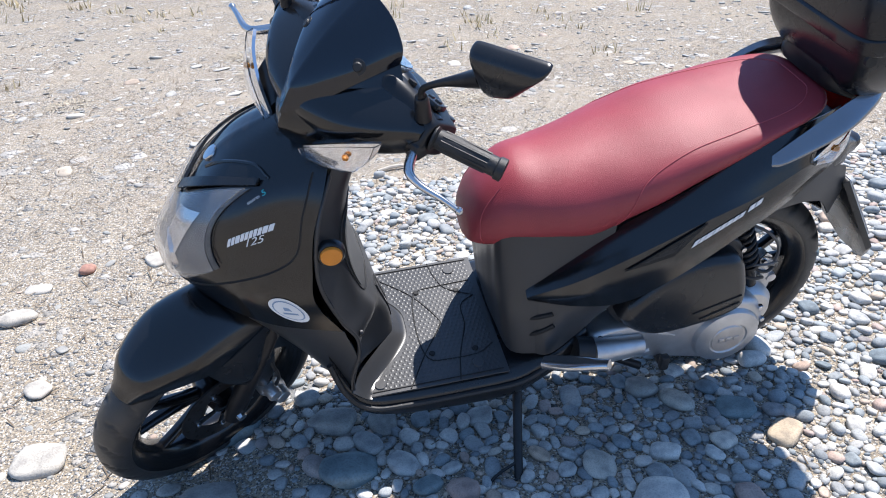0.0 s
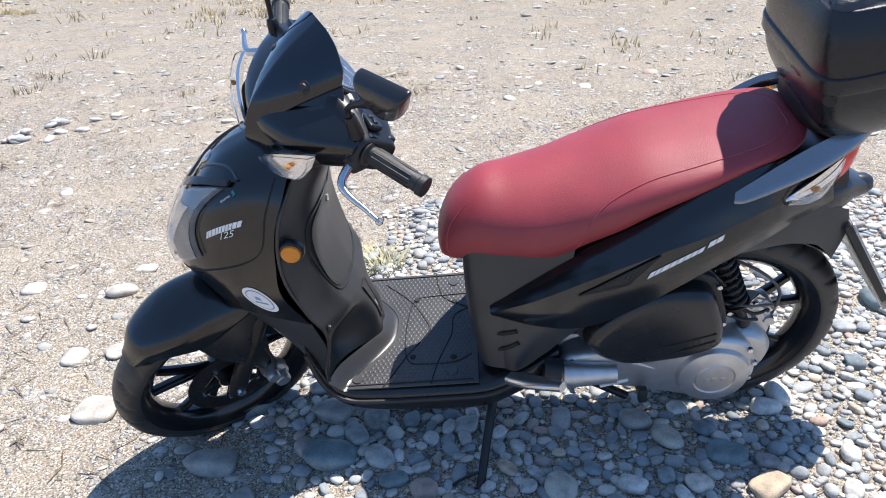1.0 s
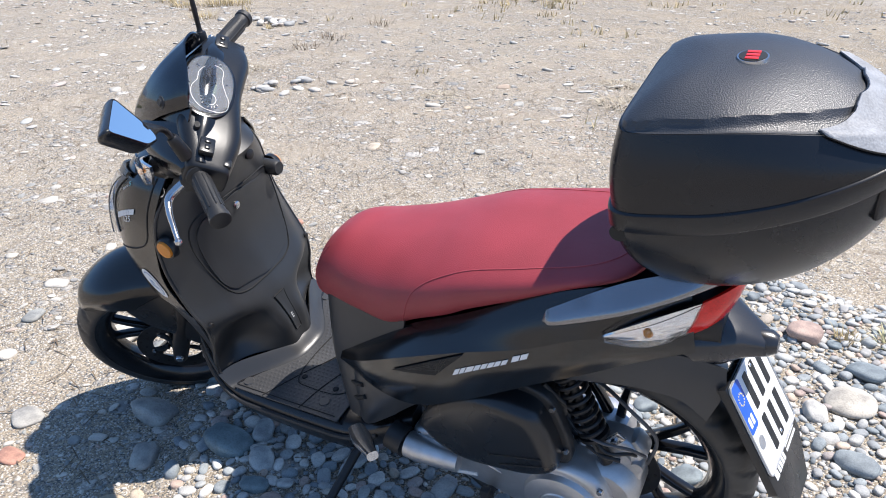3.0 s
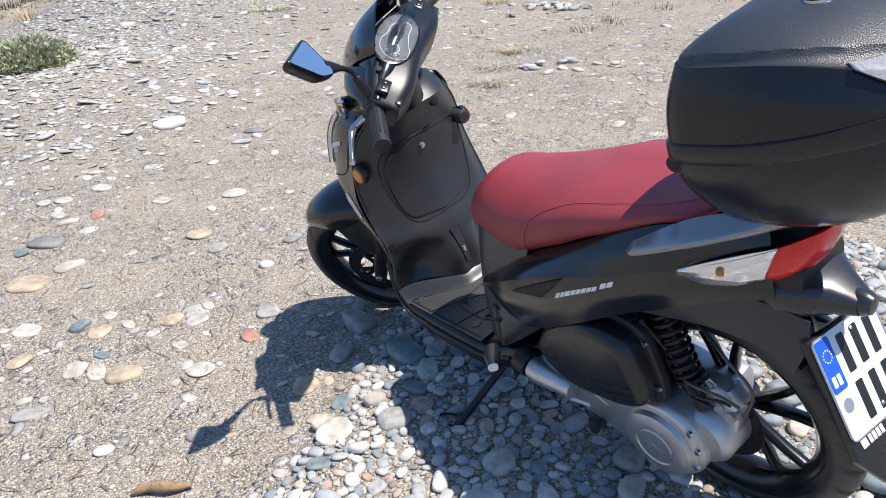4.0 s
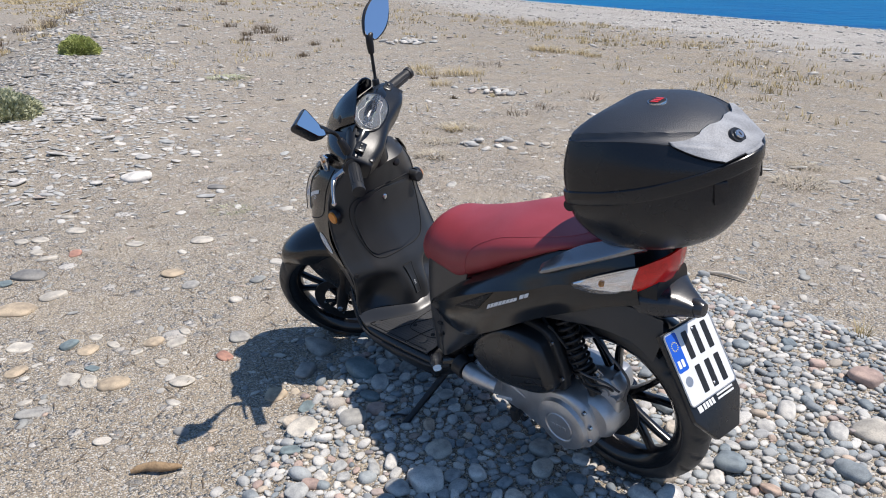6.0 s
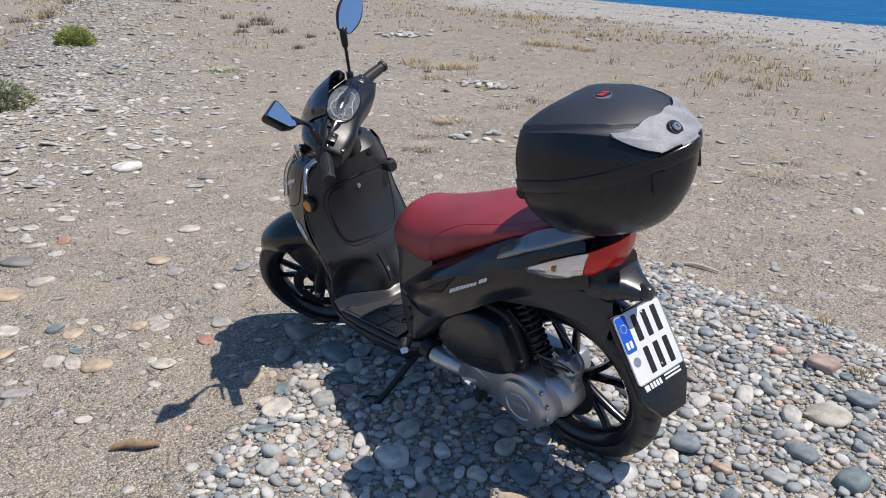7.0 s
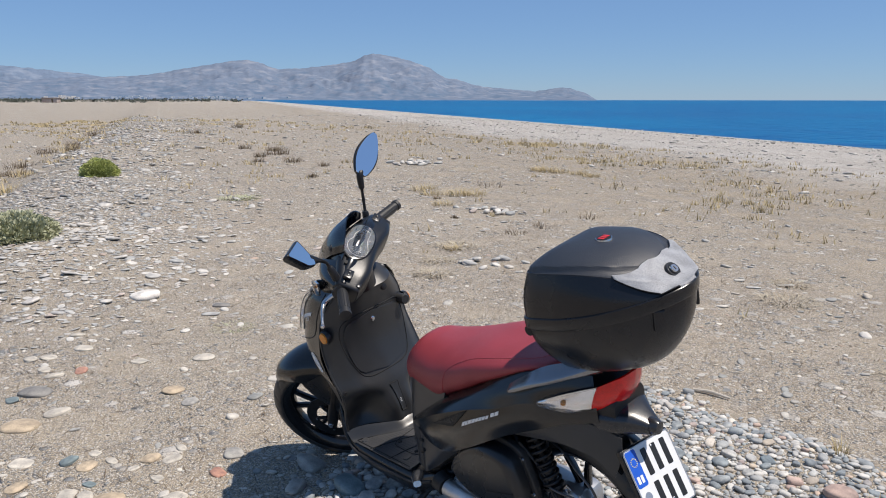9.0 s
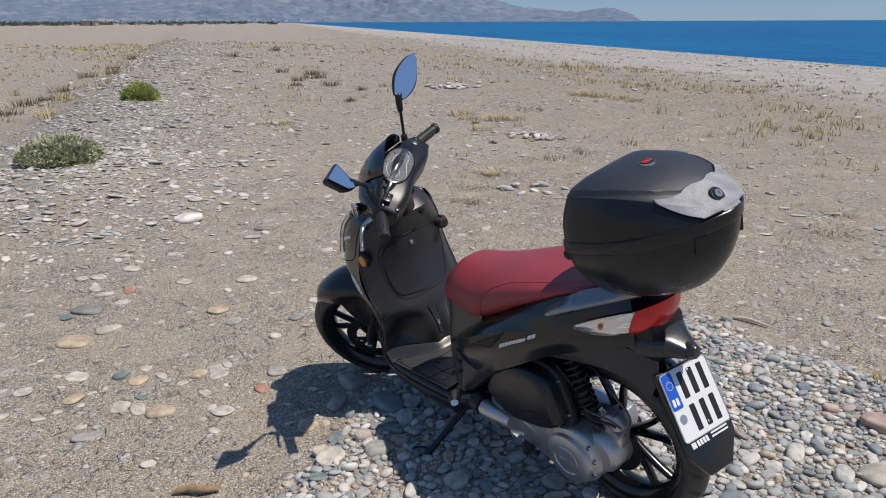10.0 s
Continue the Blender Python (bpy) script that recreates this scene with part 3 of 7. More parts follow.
def decal(skin, outline, lift=0.0015, thick=0.001, n=10):
    """A thin quad piece on a skin: outline = four (u, v) corners in order."""
    a, b, c, d = [Vector((*q, 0)) for q in outline]
    net = []
    for i in range(n + 1):
        s = i / n
        net.append([])
        for j in range(n + 1):
            t = j / n
            q = (a * (1 - s) + b * s) * (1 - t) + (d * (1 - s) + c * s) * t
            net[-1].append(skin.at(q.x, q.y, lift))
    return shell(net, thick)


def line_on(skin, uv, r=0.0016, lift=0.0, n=30):
    """A thin bead or joint along a curve on a skin."""
    pts = spline([(u, v, 0) for u, v in uv], n)
    return tube([skin.at(q.x, q.y, lift) for q in pts], r, 6)


def text_mesh(body, size, shear=0.0):
    """A flat mesh of letters, its origin at the lower left."""
    cu = bpy.data.curves.new("letters", 'FONT')
    cu.body, cu.size, cu.shear = body, size, shear
    ob = new("letters", cu)
    me = ob.to_mesh()
    bm = bmesh.new()
    bm.from_mesh(me)
    ob.to_mesh_clear()
    bpy.data.objects.remove(ob)
    bmesh.ops.remove_doubles(bm, verts=bm.verts, dist=1e-6)
    return bm


def both(name, bm, material, parent, label="", turn=None, sharp=40):
    """The left part and its mirror image."""
    r = flip(bm)
    return part(name, bm, material, parent, label, turn, sharp=sharp), part(name, r, material, parent, label, turn, sharp=sharp)


# -- wheels --
def tyre_mesh(R, w, centre, steps=360, across=20, turn_tread=1):
    """A tyre with slanted tread grooves sunk into it."""
    bm = bmesh.new()
    c = Vector(centre)
    bead, half = 0.221, w / 2
    rings = []
    for i in range(steps):
        a = 2 * math.pi * i / steps
        ring = []
        for j in range(across + 1):
            s = -1 + 2 * j / across
            th = s * 2.25
            y = half * math.sin(th) if abs(th) < 1.57 else half * math.copysign(1, th) * (1 - 0.28 * ((abs(th) - 1.57) / 0.68) ** 2)
            top = math.cos(th) if abs(th) < 1.57 else -1.05 * (abs(th) - 1.57) / 0.68
            r = R - half * 0.92 + half * 0.92 * top if top > 0 else R - half * 0.92 + (R - half * 0.92 - bead) * top / 1.05
            if 0.12 < abs(s) < 0.62:
                ph = (i / steps * 24 + abs(s) * 1.1 * turn_tread + (0.5 if s > 0 else 0)) % 1
                if ph < 0.16:
                    r -= 0.006
            ring.append(bm.verts.new(c + Vector((r * math.cos(a), y, r * math.sin(a)))))
        rings.append(ring)
    for a, b in zip(rings, rings[1:] + rings[:1]):
        for j in range(across):
            bm.faces.new((a[j], b[j], b[j + 1], a[j + 1]))
    bmesh.ops.recalc_face_normals(bm, faces=bm.faces)
    return bm


def spoke_mesh(centre, a, r0, r1, w0, w1, t, y=0.0, skew=0.0):
    c = Vector(centre)
    rings = []
    for f in (0, 0.3, 0.7, 1.0):
        r = r0 + (r1 - r0) * f
        aa = a + skew * f
        d = Vector((math.cos(aa), 0, math.sin(aa)))
        s = Vector((-math.sin(aa), 0, math.cos(aa)))
        w = w0 + (w1 - w0) * f
        rings.append(oval(c + d * r + Vector((0, y * (1 - f), 0)), s, Vector((0, 1, 0)), w, t, 12, 3.5))
    return loft(rings)


def wheel(name, centre, R, w, turn, disc_y, disc_r, phase):
    c = Vector(centre)
    hub = part(name, lathe([(0.0, -0.05), (0.03, -0.05), (0.034, -0.03), (0.042, -0.01), (0.042, 0.01), (0.034, 0.03), (0.03, 0.055), (0.018, 0.058), (0.0, 0.058)], 28, c), M_RIM, scooter, "black alloy wheel", turn)
    part("tyre", tyre_mesh(R, w, c), M_RUBBER, hub, "worn black tyre with slanted tread, dusty", turn, sharp=60)
    rim = [(0.224, -0.036), (0.235, -0.041), (0.237, -0.045), (0.231, -0.048), (0.219, -0.043), (0.204, -0.031), (0.192, -0.018), (0.188, 0.0), (0.192, 0.018), (0.204, 0.031), (0.219, 0.043), (0.231, 0.048), (0.237, 0.045), (0.235, 0.041), (0.224, 0.036), (0.214, 0.02), (0.214, -0.02)]
    part("rim", lathe(rim + rim[:1], 72, c), M_RIM, hub, "", turn)
    for k in range(5):
        for sk in (-1, 1):
            a = phase + 2 * math.pi * k / 5
            part("spoke", spoke_mesh(c, a + sk * 0.10, 0.035, 0.197, 0.012, 0.0085, 0.013, 0, sk * 0.14), M_RIM, hub, "", turn)
    disc = lathe([(disc_r * 0.62, disc_y - 0.002), (disc_r, disc_y - 0.002), (disc_r, disc_y + 0.002), (disc_r * 0.62, disc_y + 0.002), (disc_r * 0.62, disc_y - 0.002)], 60, c)
    part("brake_disc", disc, M_IRON, hub, "drilled steel brake disc", turn)
    holes = []
    for k in range(24):
        a = 2 * math.pi * k / 24
        r = disc_r * (0.78 if k % 2 else 0.9)
        holes.append(lathe([(0, 0.0032), (0.004, 0.0032), (0.004, -0.0032), (0, -0.0032)], 8, c + Vector((r * math.cos(a), disc_y, r * math.sin(a)))))
    part("disc_hole", join(*holes), M_GROOVE, hub, "", turn)
    carrier = [spoke_mesh(c + Vector((0, disc_y, 0)), 2 * math.pi * k / 5, 0.03, disc_r * 0.68, 0.008, 0.012, 0.003) for k in range(5)]
    for arm in carrier:
        part("disc_carrier", arm, M_RIM, hub, "", turn)
    for a in [2 * math.pi * k / 5 for k in range(5)]:
        part("disc_bolt", lathe([(0, 0.008), (0.005, 0.008), (0.006, 0.004), (0.006, 0.0)], 8, c + Vector((disc_r * 0.66 * math.cos(a), disc_y, disc_r * 0.66 * math.sin(a)))), M_STEEL, hub, "", turn)
    return hub


front_wheel = wheel("front_wheel", (WB, 0, 0.284), 0.284, 0.102, ST, 0.058, 0.115, 0.4)
rear_wheel = wheel("rear_wheel", (0, 0, 0.287), 0.287, 0.102, None, 0.062, 0.105, 0.2)

# -- fork, caliper, fender (these turn with the bars) --
FA = Vector((-math.sin(radians(RAKE)), 0, math.cos(radians(RAKE))))
for s in (1, -1):
    low = Vector((WB - 0.01, 0.083 * s, 0.284))
    leg = part("fork_leg", tube([low - FA * 0.03, low + FA * 0.02, low + FA * 0.26, low + FA * 0.27, low + FA * 0.42], [0.02, 0.024, 0.022, 0.016, 0.016], 16), M_IRON, scooter, "black fork leg", ST)
    part("axle_nut", lathe([(0, 0.03), (0.010, 0.03), (0.012, 0.026), (0.012, 0.0)], 8, low + Vector((0, 0.0 if s > 0 else -0.03, 0))), M_STEEL, leg, "", ST)
cal = join(box((1.225, 0.072, 0.262), (0.05, 0.05, 0.075), 0.012, Matrix.Rotation(0.5, 4, 'Y')), lathe([(0, 0.03), (0.018, 0.03), (0.021, 0.024), (0.021, 0.0)], 18, (1.216, 0.09, 0.25)), lathe([(0, 0.03), (0.016, 0.03), (0.018, 0.024), (0.018, 0.0)], 18, (1.235, 0.09, 0.285)))
caliper = part("brake_caliper", cal, M_ALLOY, scooter, "cast aluminium brake caliper", ST)
part("brake_hose", tube([(1.22, 0.10, 0.30), (1.215, 0.11, 0.36), (1.22, 0.09, 0.43), (1.19, 0.06, 0.52)], 0.0045, 8, 20), M_GRIP, caliper, "", ST)

FC = Vector((WB, 0, 0.284))


def fender_point(u, v):
    """u from the front tip to the rear end, v over the crown from side to side (0..1)."""
    a = radians(51 + 93 * u)
    s = (v - 0.5) * 2
    grow = sstep(-0.25, 0.38, u)
    w = 0.090 * grow
    crown = 0.318 + 0.026 * sstep(0, 0.6, u)
    edge = 0.268 - 0.052 * sstep(0.0, 0.75, u)
    th = min(1.0, abs(s) * 1.25) * math.pi / 2
    fall = max(0.0, abs(s) - 0.8) / 0.2
    r = crown - (crown - edge) * (0.52 * (1 - math.cos(th)) + 0.48 * fall)
    y = math.copysign(w * math.sin(th), s)
    tip = (1 - sstep(0, 0.14, u)) * 0.022
    return FC + Vector(((r - tip) * math.cos(a), y, (r - tip) * math.sin(a)))


part("front_fender", shell([[fender_point(i / 40, j / 26) for j in range(27)] for i in range(41)], 0.003), M_PAINT, scooter, "matt black front fender", ST)
guard = [[(1.36, 0.090, 0.52), (1.31, 0.095, 0.535), (1.26, 0.095, 0.555), (1.19, 0.088, 0.57)],
         [(1.335, 0.094, 0.455), (1.295, 0.101, 0.455), (1.25, 0.102, 0.46), (1.205, 0.096, 0.47)],
         [(1.30, 0.094, 0.40), (1.28, 0.100, 0.39), (1.25, 0.102, 0.38), (1.215, 0.098, 0.385)],
         [(1.262, 0.091, 0.335), (1.25, 0.095, 0.322), (1.24, 0.096, 0.318), (1.225, 0.094, 0.325)]]
both("fork_cover", patch(guard, 14, 14, -0.004), M_PLASTIC, scooter, "dark grey fork cover", ST)

# -- front body --
COWL = [[(1.055, 0, 0.955), (1.045, 0.05, 0.952), (1.01, 0.095, 0.94), (0.965, 0.130, 0.92)],
        [(1.165, 0, 0.905), (1.145, 0.075, 0.902), (1.085, 0.140, 0.890), (0.985, 0.165, 0.87)],
        [(1.262, 0, 0.805), (1.232, 0.090, 0.818), (1.145, 0.158, 0.825), (1.015, 0.190, 0.80)],
        [(1.318, 0, 0.725), (1.280, 0.095, 0.730), (1.175, 0.168, 0.740), (1.030, 0.205, 0.72)],
        [(1.325, 0, 0.665), (1.285, 0.095, 0.668), (1.175, 0.180, 0.670), (1.035, 0.212, 0.64)],
        [(1.298, 0, 0.628), (1.262, 0.095, 0.618), (1.140, 0.186, 0.588), (0.992, 0.212, 0.55)]]
cowl_net = net_of([[r[k] for r in COWL] for k in range(4)], 40, 22)
full = [[Vector((q.x, -q.y, q.z)) for q in reversed(c)][:-1] + c for c in cowl_net]
cowl = part("front_cowl", shell(full, 0.004), M_PAINT, scooter, "matt black front body")
cowl_skin = skin_of([[r[k] for r in COWL] for k in range(4)], (1.05, 0, 0.72))   # u: top to bottom, v: middle to edge
APRON = [[(1.22, 0, 0.625), (1.245, 0.092, 0.612), (1.135, 0.181, 0.582), (0.990, 0.208, 0.545)],
         [(1.10, 0, 0.52), (1.15, 0.098, 0.505), (1.08, 0.165, 0.475), (0.972, 0.206, 0.45)],
         [(1.03, 0, 0.385), (1.065, 0.09, 0.38), (1.038, 0.150, 0.365), (0.990, 0.205, 0.355)],
         [(0.985, 0, 0.29), (1.0, 0.09, 0.285), (0.985, 0.150, 0.275), (0.962, 0.203, 0.27)]]
ap_net = net_of([[r[k] for r in APRON] for k in range(4)], 24, 20)
part("apron", shell([[Vector((q.x, -q.y, q.z)) for q in reversed(c)][:-1] + c for c in ap_net], 0.004), M_GREYP, scooter, "dark grey lower front apron")
SHIELD = [[(0.893, 0, 0.890), (0.898, 0.06, 0.890), (0.922, 0.100, 0.892), (0.962, 0.128, 0.898)],
          [(0.930, 0, 0.81), (0.935, 0.07, 0.81), (0.955, 0.130, 0.81), (1.006, 0.188, 0.81)],
          [(0.952, 0, 0.69), (0.955, 0.09, 0.69), (0.965, 0.150, 0.69), (1.022, 0.206, 0.69)],
          [(0.932, 0, 0.58), (0.938, 0.09, 0.58), (0.948, 0.150, 0.58), (0.992, 0.211, 0.58)],
          [(0.908, 0, 0.510), (0.911, 0.080, 0.508), (0.922, 0.135, 0.510), (0.966, 0.207, 0.520)],
          [(0.898, 0, 0.465), (0.902, 0.058, 0.462), (0.962, 0.122, 0.462), (0.966, 0.206, 0.465)],
          [(0.882, 0, 0.405), (0.886, 0.050, 0.402), (0.984, 0.116, 0.400), (0.986, 0.206, 0.400)],
          [(0.876, 0, 0.342), (0.882, 0.045, 0.342), (0.962, 0.128, 0.352), (0.993, 0.208, 0.350)]]
sh_net = net_of([[r[k] for r in SHIELD] for k in range(4)], 40, 20)
shield = part("leg_shield", shell([[Vector((q.x, -q.y, q.z)) for q in reversed(c)][:-1] + c for c in sh_net], -0.004), M_INNER, scooter, "black plastic leg shield with glove box")
shield_skin = skin_of([[r[k] for r in SHIELD] for k in range(4)], (1.1, 0, 0.65))


def shield_at(u, s, lift=0.0):
    """A place on the leg shield; s from -1 (right edge) to 1 (left edge)."""
    p = shield_skin.at(u, abs(s), lift)
    return Vector((p.x, math.copysign(p.y, s) if abs(s) > 1e-6 else 0, p.z))


top_rows = [[Vector((0.893, 0, 0.890)), Vector((0.898, 0.06, 0.890)), Vector((0.922, 0.100, 0.892)), Vector((0.962, 0.128, 0.898))],
            [Vector((0.935, 0, 0.925)), Vector((0.938, 0.055, 0.924)), Vector((0.950, 0.092, 0.920)), Vector((0.968, 0.126, 0.908))],
            [Vector((1.0, 0, 0.952)), Vector((0.998, 0.050, 0.950)), Vector((0.985, 0.090, 0.937)), Vector((0.968, 0.126, 0.915))],
            [Vector(q) for q in COWL[0]]]
tp = net_of([[r[k] for r in top_rows] for k in range(4)], 14, 14)
part("shield_top", shell([[Vector((q.x, -q.y, q.z)) for q in reversed(c)][:-1] + c for c in tp], 0.004), M_INNER, shield)


def shield_z(z, s, lift=0.0):
    """A place on the leg shield at that height."""
    lo, hi = 0.0, 1.0
    for _ in range(22):
        mid = (lo + hi) / 2
        lo, hi = (mid, hi) if shield_at(mid, s).z > z else (lo, mid)
    return shield_at(lo, s, lift)


box_line = [(0.800, 0.30), (0.797, -0.30), (0.785, -0.62), (0.74, -0.70), (0.66, -0.62), (0.575, -0.48), (0.548, -0.30), (0.545, 0.0), (0.548, 0.30), (0.575, 0.48), (0.66, 0.62), (0.74, 0.70), (0.785, 0.62), (0.800, 0.30)]
ring = spline([(z, s, 0) for z, s in box_line], 90)
part("glove_box_joint", tube([shield_z(q.x, q.y, 0.0006) for q in ring], 0.0020, 6), M_GROOVE, shield)
lid_net = []
for i in range(17):
    f = i / 16
    w = 0.64 * min(1, (1 - abs(2 * f - 1) ** 6)) ** 0.5 * (1 - 0.30 * f) + 0.03
    lid_net.append([shield_z(0.792 - 0.240 * f, w * (-1 + 2 * j / 16), 0.0035) for j in range(17)])
part("glove_box_lid", shell(lid_net, -0.003), M_INNER, shield)
part("glove_box_lock", lathe([(0.0, 0.004), (0.007, 0.004), (0.0095, 0.003), (0.0095, -0.006)], 18, (0, 0, 0), 'X'), M_STEEL, shield, "small chrome lock", Matrix.Translation(shield_z(0.757, 0.03, 0.004)) @ Matrix.Rotation(radians(180), 4, 'Z'))
hook = [[shield_z(0.490 - 0.115 * i / 8, -0.05 + 0.17 * j / 6, 0.003) for j in range(7)] for i in range(9)]
hook_cover = part("hook_cover", shell(hook, -0.004), M_INNER, shield)
edge = hook[0] + [r[-1] for r in hook[1:]] + hook[-1][-2::-1] + [r[0] for r in hook[-2:0:-1]]
part("hook_joint", tube(edge + edge[:1], 0.0012, 6), M_GROOVE, hook_cover)
part("hook_print", join(*[shell([[shield_z(0.425 - 0.006 * k - 0.003 * a, 0.02 + 0.05 * b, 0.0036) for b in (0, 1)] for a in (0, 1)], 0.0005) for k in range(3)]), M_DIALPRINT, hook_cover)
for s in (1, -1):
    part("shield_rim", tube([shield_at(0.02 + 0.86 * i / 30, 0.995 * s, -0.001) for i in range(31)], 0.0045, 8), M_INNER, shield)
part("ignition_lock", lathe([(0.0, -0.006), (0.008, -0.006), (0.0125, -0.004), (0.014, 0.012)], 20, (0.905, -0.052, 0.868), 'X'), M_IRON, scooter)
part("filler_knob", lathe([(0, -0.03), (0.016, -0.03), (0.02, -0.024), (0.02, 0.02)], 18, (0.955, -0.150, 0.770), 'X'), M_GRIP, shield)
for s in (1, -1):
    part("screw", lathe([(0, -0.004), (0.006, -0.004), (0.0075, -0.001), (0.0075, 0.003)], 12, (0.955, 0.196 * s, 0.521), 'X'), M_IRON, shield)

# headlight


def headlight(lift, inset):
    """The lens over the nose, from side to side."""
    net = []
    for i in range(19):
        f = i / 18
        row = []
        for j in range(-18, 19):
            s = abs(j) / 18
            u0 = 0.395 - 0.16 * s ** 1.3 + inset * 0.1
            u1 = 0.80 - 0.17 * s ** 2 - inset * 0.1
            vmax = 0.60 - 0.07 * math.sin(math.pi * f) - inset * 0.4
            p = cowl_skin.at(u0 + (u1 - u0) * f, s * vmax + 1e-4, lift)
            row.append(Vector((p.x, math.copysign(p.y, j) if j else 0.0, p.z)))
        net.append(row)
    return net


reflector = part("headlight", shell(headlight(0.003, 0.0), 0.002), M_LAMP, scooter, "large clear headlight set into the nose")
hl = shell(headlight(0.016, 0.02), 0.003)
part("headlight_lens", hl, M_DUSTLENS, reflector, "clear dusty plastic lens").visible_shadow = False
strip = [(0.40, 0.20), (0.385, 0.42), (0.76, 0.26), (0.77, 0.21)]
part("lamp_strip", decal(cowl_skin, strip, 0.006, 0.002), M_CHROME, reflector)
part("lamp_strip", flip(decal(cowl_skin, strip, 0.006, 0.002)), M_CHROME, reflector)
for s in (1, -1):
    part("lamp_bowl", lathe([(0.0, -0.006), (0.02, -0.004), (0.036, 0.004), (0.042, 0.010), (0.045, 0.010), (0.046, 0.0)], 28, (1.285, 0.055 * s, 0.715), 'X'), M_CHROME, reflector)
part("headlight_brow", decal(cowl_skin, [(0.345, 0.0), (0.185, 0.62), (0.215, 0.63), (0.385, 0.0)], 0.006, 0.006), M_PLASTIC, cowl)
part("headlight_brow", flip(decal(cowl_skin, [(0.345, 0.0), (0.185, 0.62), (0.215, 0.63), (0.385, 0.0)], 0.006, 0.006)), M_PLASTIC, cowl)
for sgn in (1, -1):
    f = (lambda b: b) if sgn > 0 else flip
    part("cowl_joint", f(line_on(cowl_skin, [(0.885, 0.02), (0.82, 0.37), (0.73, 0.62), (0.62, 0.84), (0.50, 0.94), (0.3, 0.93), (0.10, 0.90)], 0.0022, 0.0)), M_GROOVE, cowl)
    part("cowl_ridge", f(line_on(cowl_skin, [(0.27, 0.10), (0.20, 0.28), (0.15, 0.50), (0.17, 0.66)], 0.004, -0.001)), M_PAINT, cowl)
    part("side_reflector", f(join(lathe([(0.0, 0.012), (0.02, 0.0115), (0.0215, 0.008), (0.0215, 0.0)], 28, (0.99, 0.196, 0.75)))), M_AMBER, scooter, "round amber side reflector")
    part("reflector_cup", f(lathe([(0.0, -0.012), (0.028, -0.012), (0.0275, 0.0), (0.0245, 0.004), (0.022, 0.004), (0.022, -0.002), (0.0, -0.002)], 28, (0.99, 0.198, 0.75))), M_PLASTIC, scooter)
part("emblem", lathe([(0.0, 0.003), (0.017, 0.002), (0.018, 0.0), (0.018, -0.006)], 24, (0, 0, 0), 'Z'), M_STEEL, cowl, "round silver badge", Matrix.Translation(cowl_skin.at(0.24, 0.0, 0.001)) @ Matrix.Rotation(radians(38), 4, 'Y'))


def round_on(skin, u, v, ru, rv, lift, n=26):
    """A thin oval laid on a skin."""
    bm = bmesh.new()
    mid = bm.verts.new(skin.at(u, v, lift))
    for k in (0.5, 1.0):
        bmv = [bm.verts.new(skin.at(u + ru * k * math.cos(2 * math.pi * i / n), v + rv * k * math.sin(2 * math.pi * i / n), lift)) for i in range(n)]
        if k == 0.5:
            inner = bmv
            for i in range(n):
                bm.faces.new((mid, inner[i], inner[(i + 1) % n]))
        else:
            for i in range(n):
                bm.faces.new((inner[i], bmv[i], bmv[(i + 1) % n], inner[(i + 1) % n]))
    bmesh.ops.recalc_face_normals(bm, faces=bm.faces)
    return bm


sticker = part("sticker", round_on(cowl_skin, 0.862, 0.85, 0.082, 0.076, 0.0016), M_WHITE, cowl, "round white and blue sticker")
part("sticker_ring", round_on(cowl_skin, 0.862, 0.85, 0.066, 0.061, 0.0021), M_PRINTBLUE, sticker)
part("sticker_field", round_on(cowl_skin, 0.862, 0.85, 0.060, 0.055, 0.0026), M_WHITE, sticker)
part("sticker_figure", decal(cowl_skin, [(0.838, 0.840), (0.862, 0.834), (0.862, 0.866), (0.842, 0.862)], 0.0032, 0.0005, 4), M_PRINTBLUE, sticker)
part("sticker_band", decal(cowl_skin, [(0.876, 0.818), (0.886, 0.818), (0.886, 0.882), (0.876, 0.882)], 0.0034, 0.0005, 6), M_PRINTBLUE, sticker)


def letters_on(skin, body, u, v, du, dv, shear=0.2, lift=0.002):
    """Letters laid on a skin: u, v of the lower left, du and dv the steps along and up the writing as (u, v) for one unit."""
    bm = text_mesh(body, 1.0, shear)
    for w in bm.verts:
        x, y = w.co.x, w.co.y
        w.co = skin.at(u + du[0] * x + dv[0] * y, v + du[1] * x + dv[1] * y, lift)
    return bm


def bars_on(skin, u, v, du, dv, widths, lift=0.002, gap=0.25):
    """A word as plain upright bars."""
    out, x = [], 0.0
    for w in widths:
        a = [(u + du[0] * p + dv[0] * q, v + du[1] * p + dv[1] * q) for p, q in ((x, 0), (x + w, 0), (x + w + 0.15, 1), (x + 0.15, 1))]
        out.append(decal(skin, a, lift, 0.0006, 2))
        x += w + gap
    return join(*out)


part("number_print", letters_on(cowl_skin, "125", 0.505, 0.715, (-0.026, 0.055), (-0.050, -0.008)), M_WHITE, cowl, "white number print")
part("name_print", bars_on(cowl_skin, 0.515, 0.635, (-0.0195, 0.034), (-0.034, -0.006), [0.42, 0.42, 0.6, 0.42, 0.42, 0.42, 0.42, 0.42, 0.6, 0.6], 0.002, 0.1), M_WHITE, cowl, "white name print")
part("engine_print", letters_on(cowl_skin, "euro", 0.305, 0.655, (-0.025, 0.018), (-0.014, -0.030)), M_WHITE, cowl)
part("engine_number", letters_on(cowl_skin, "5", 0.252, 0.698, (-0.034, 0.026), (-0.022, -0.048)), M_TEAL, cowl)

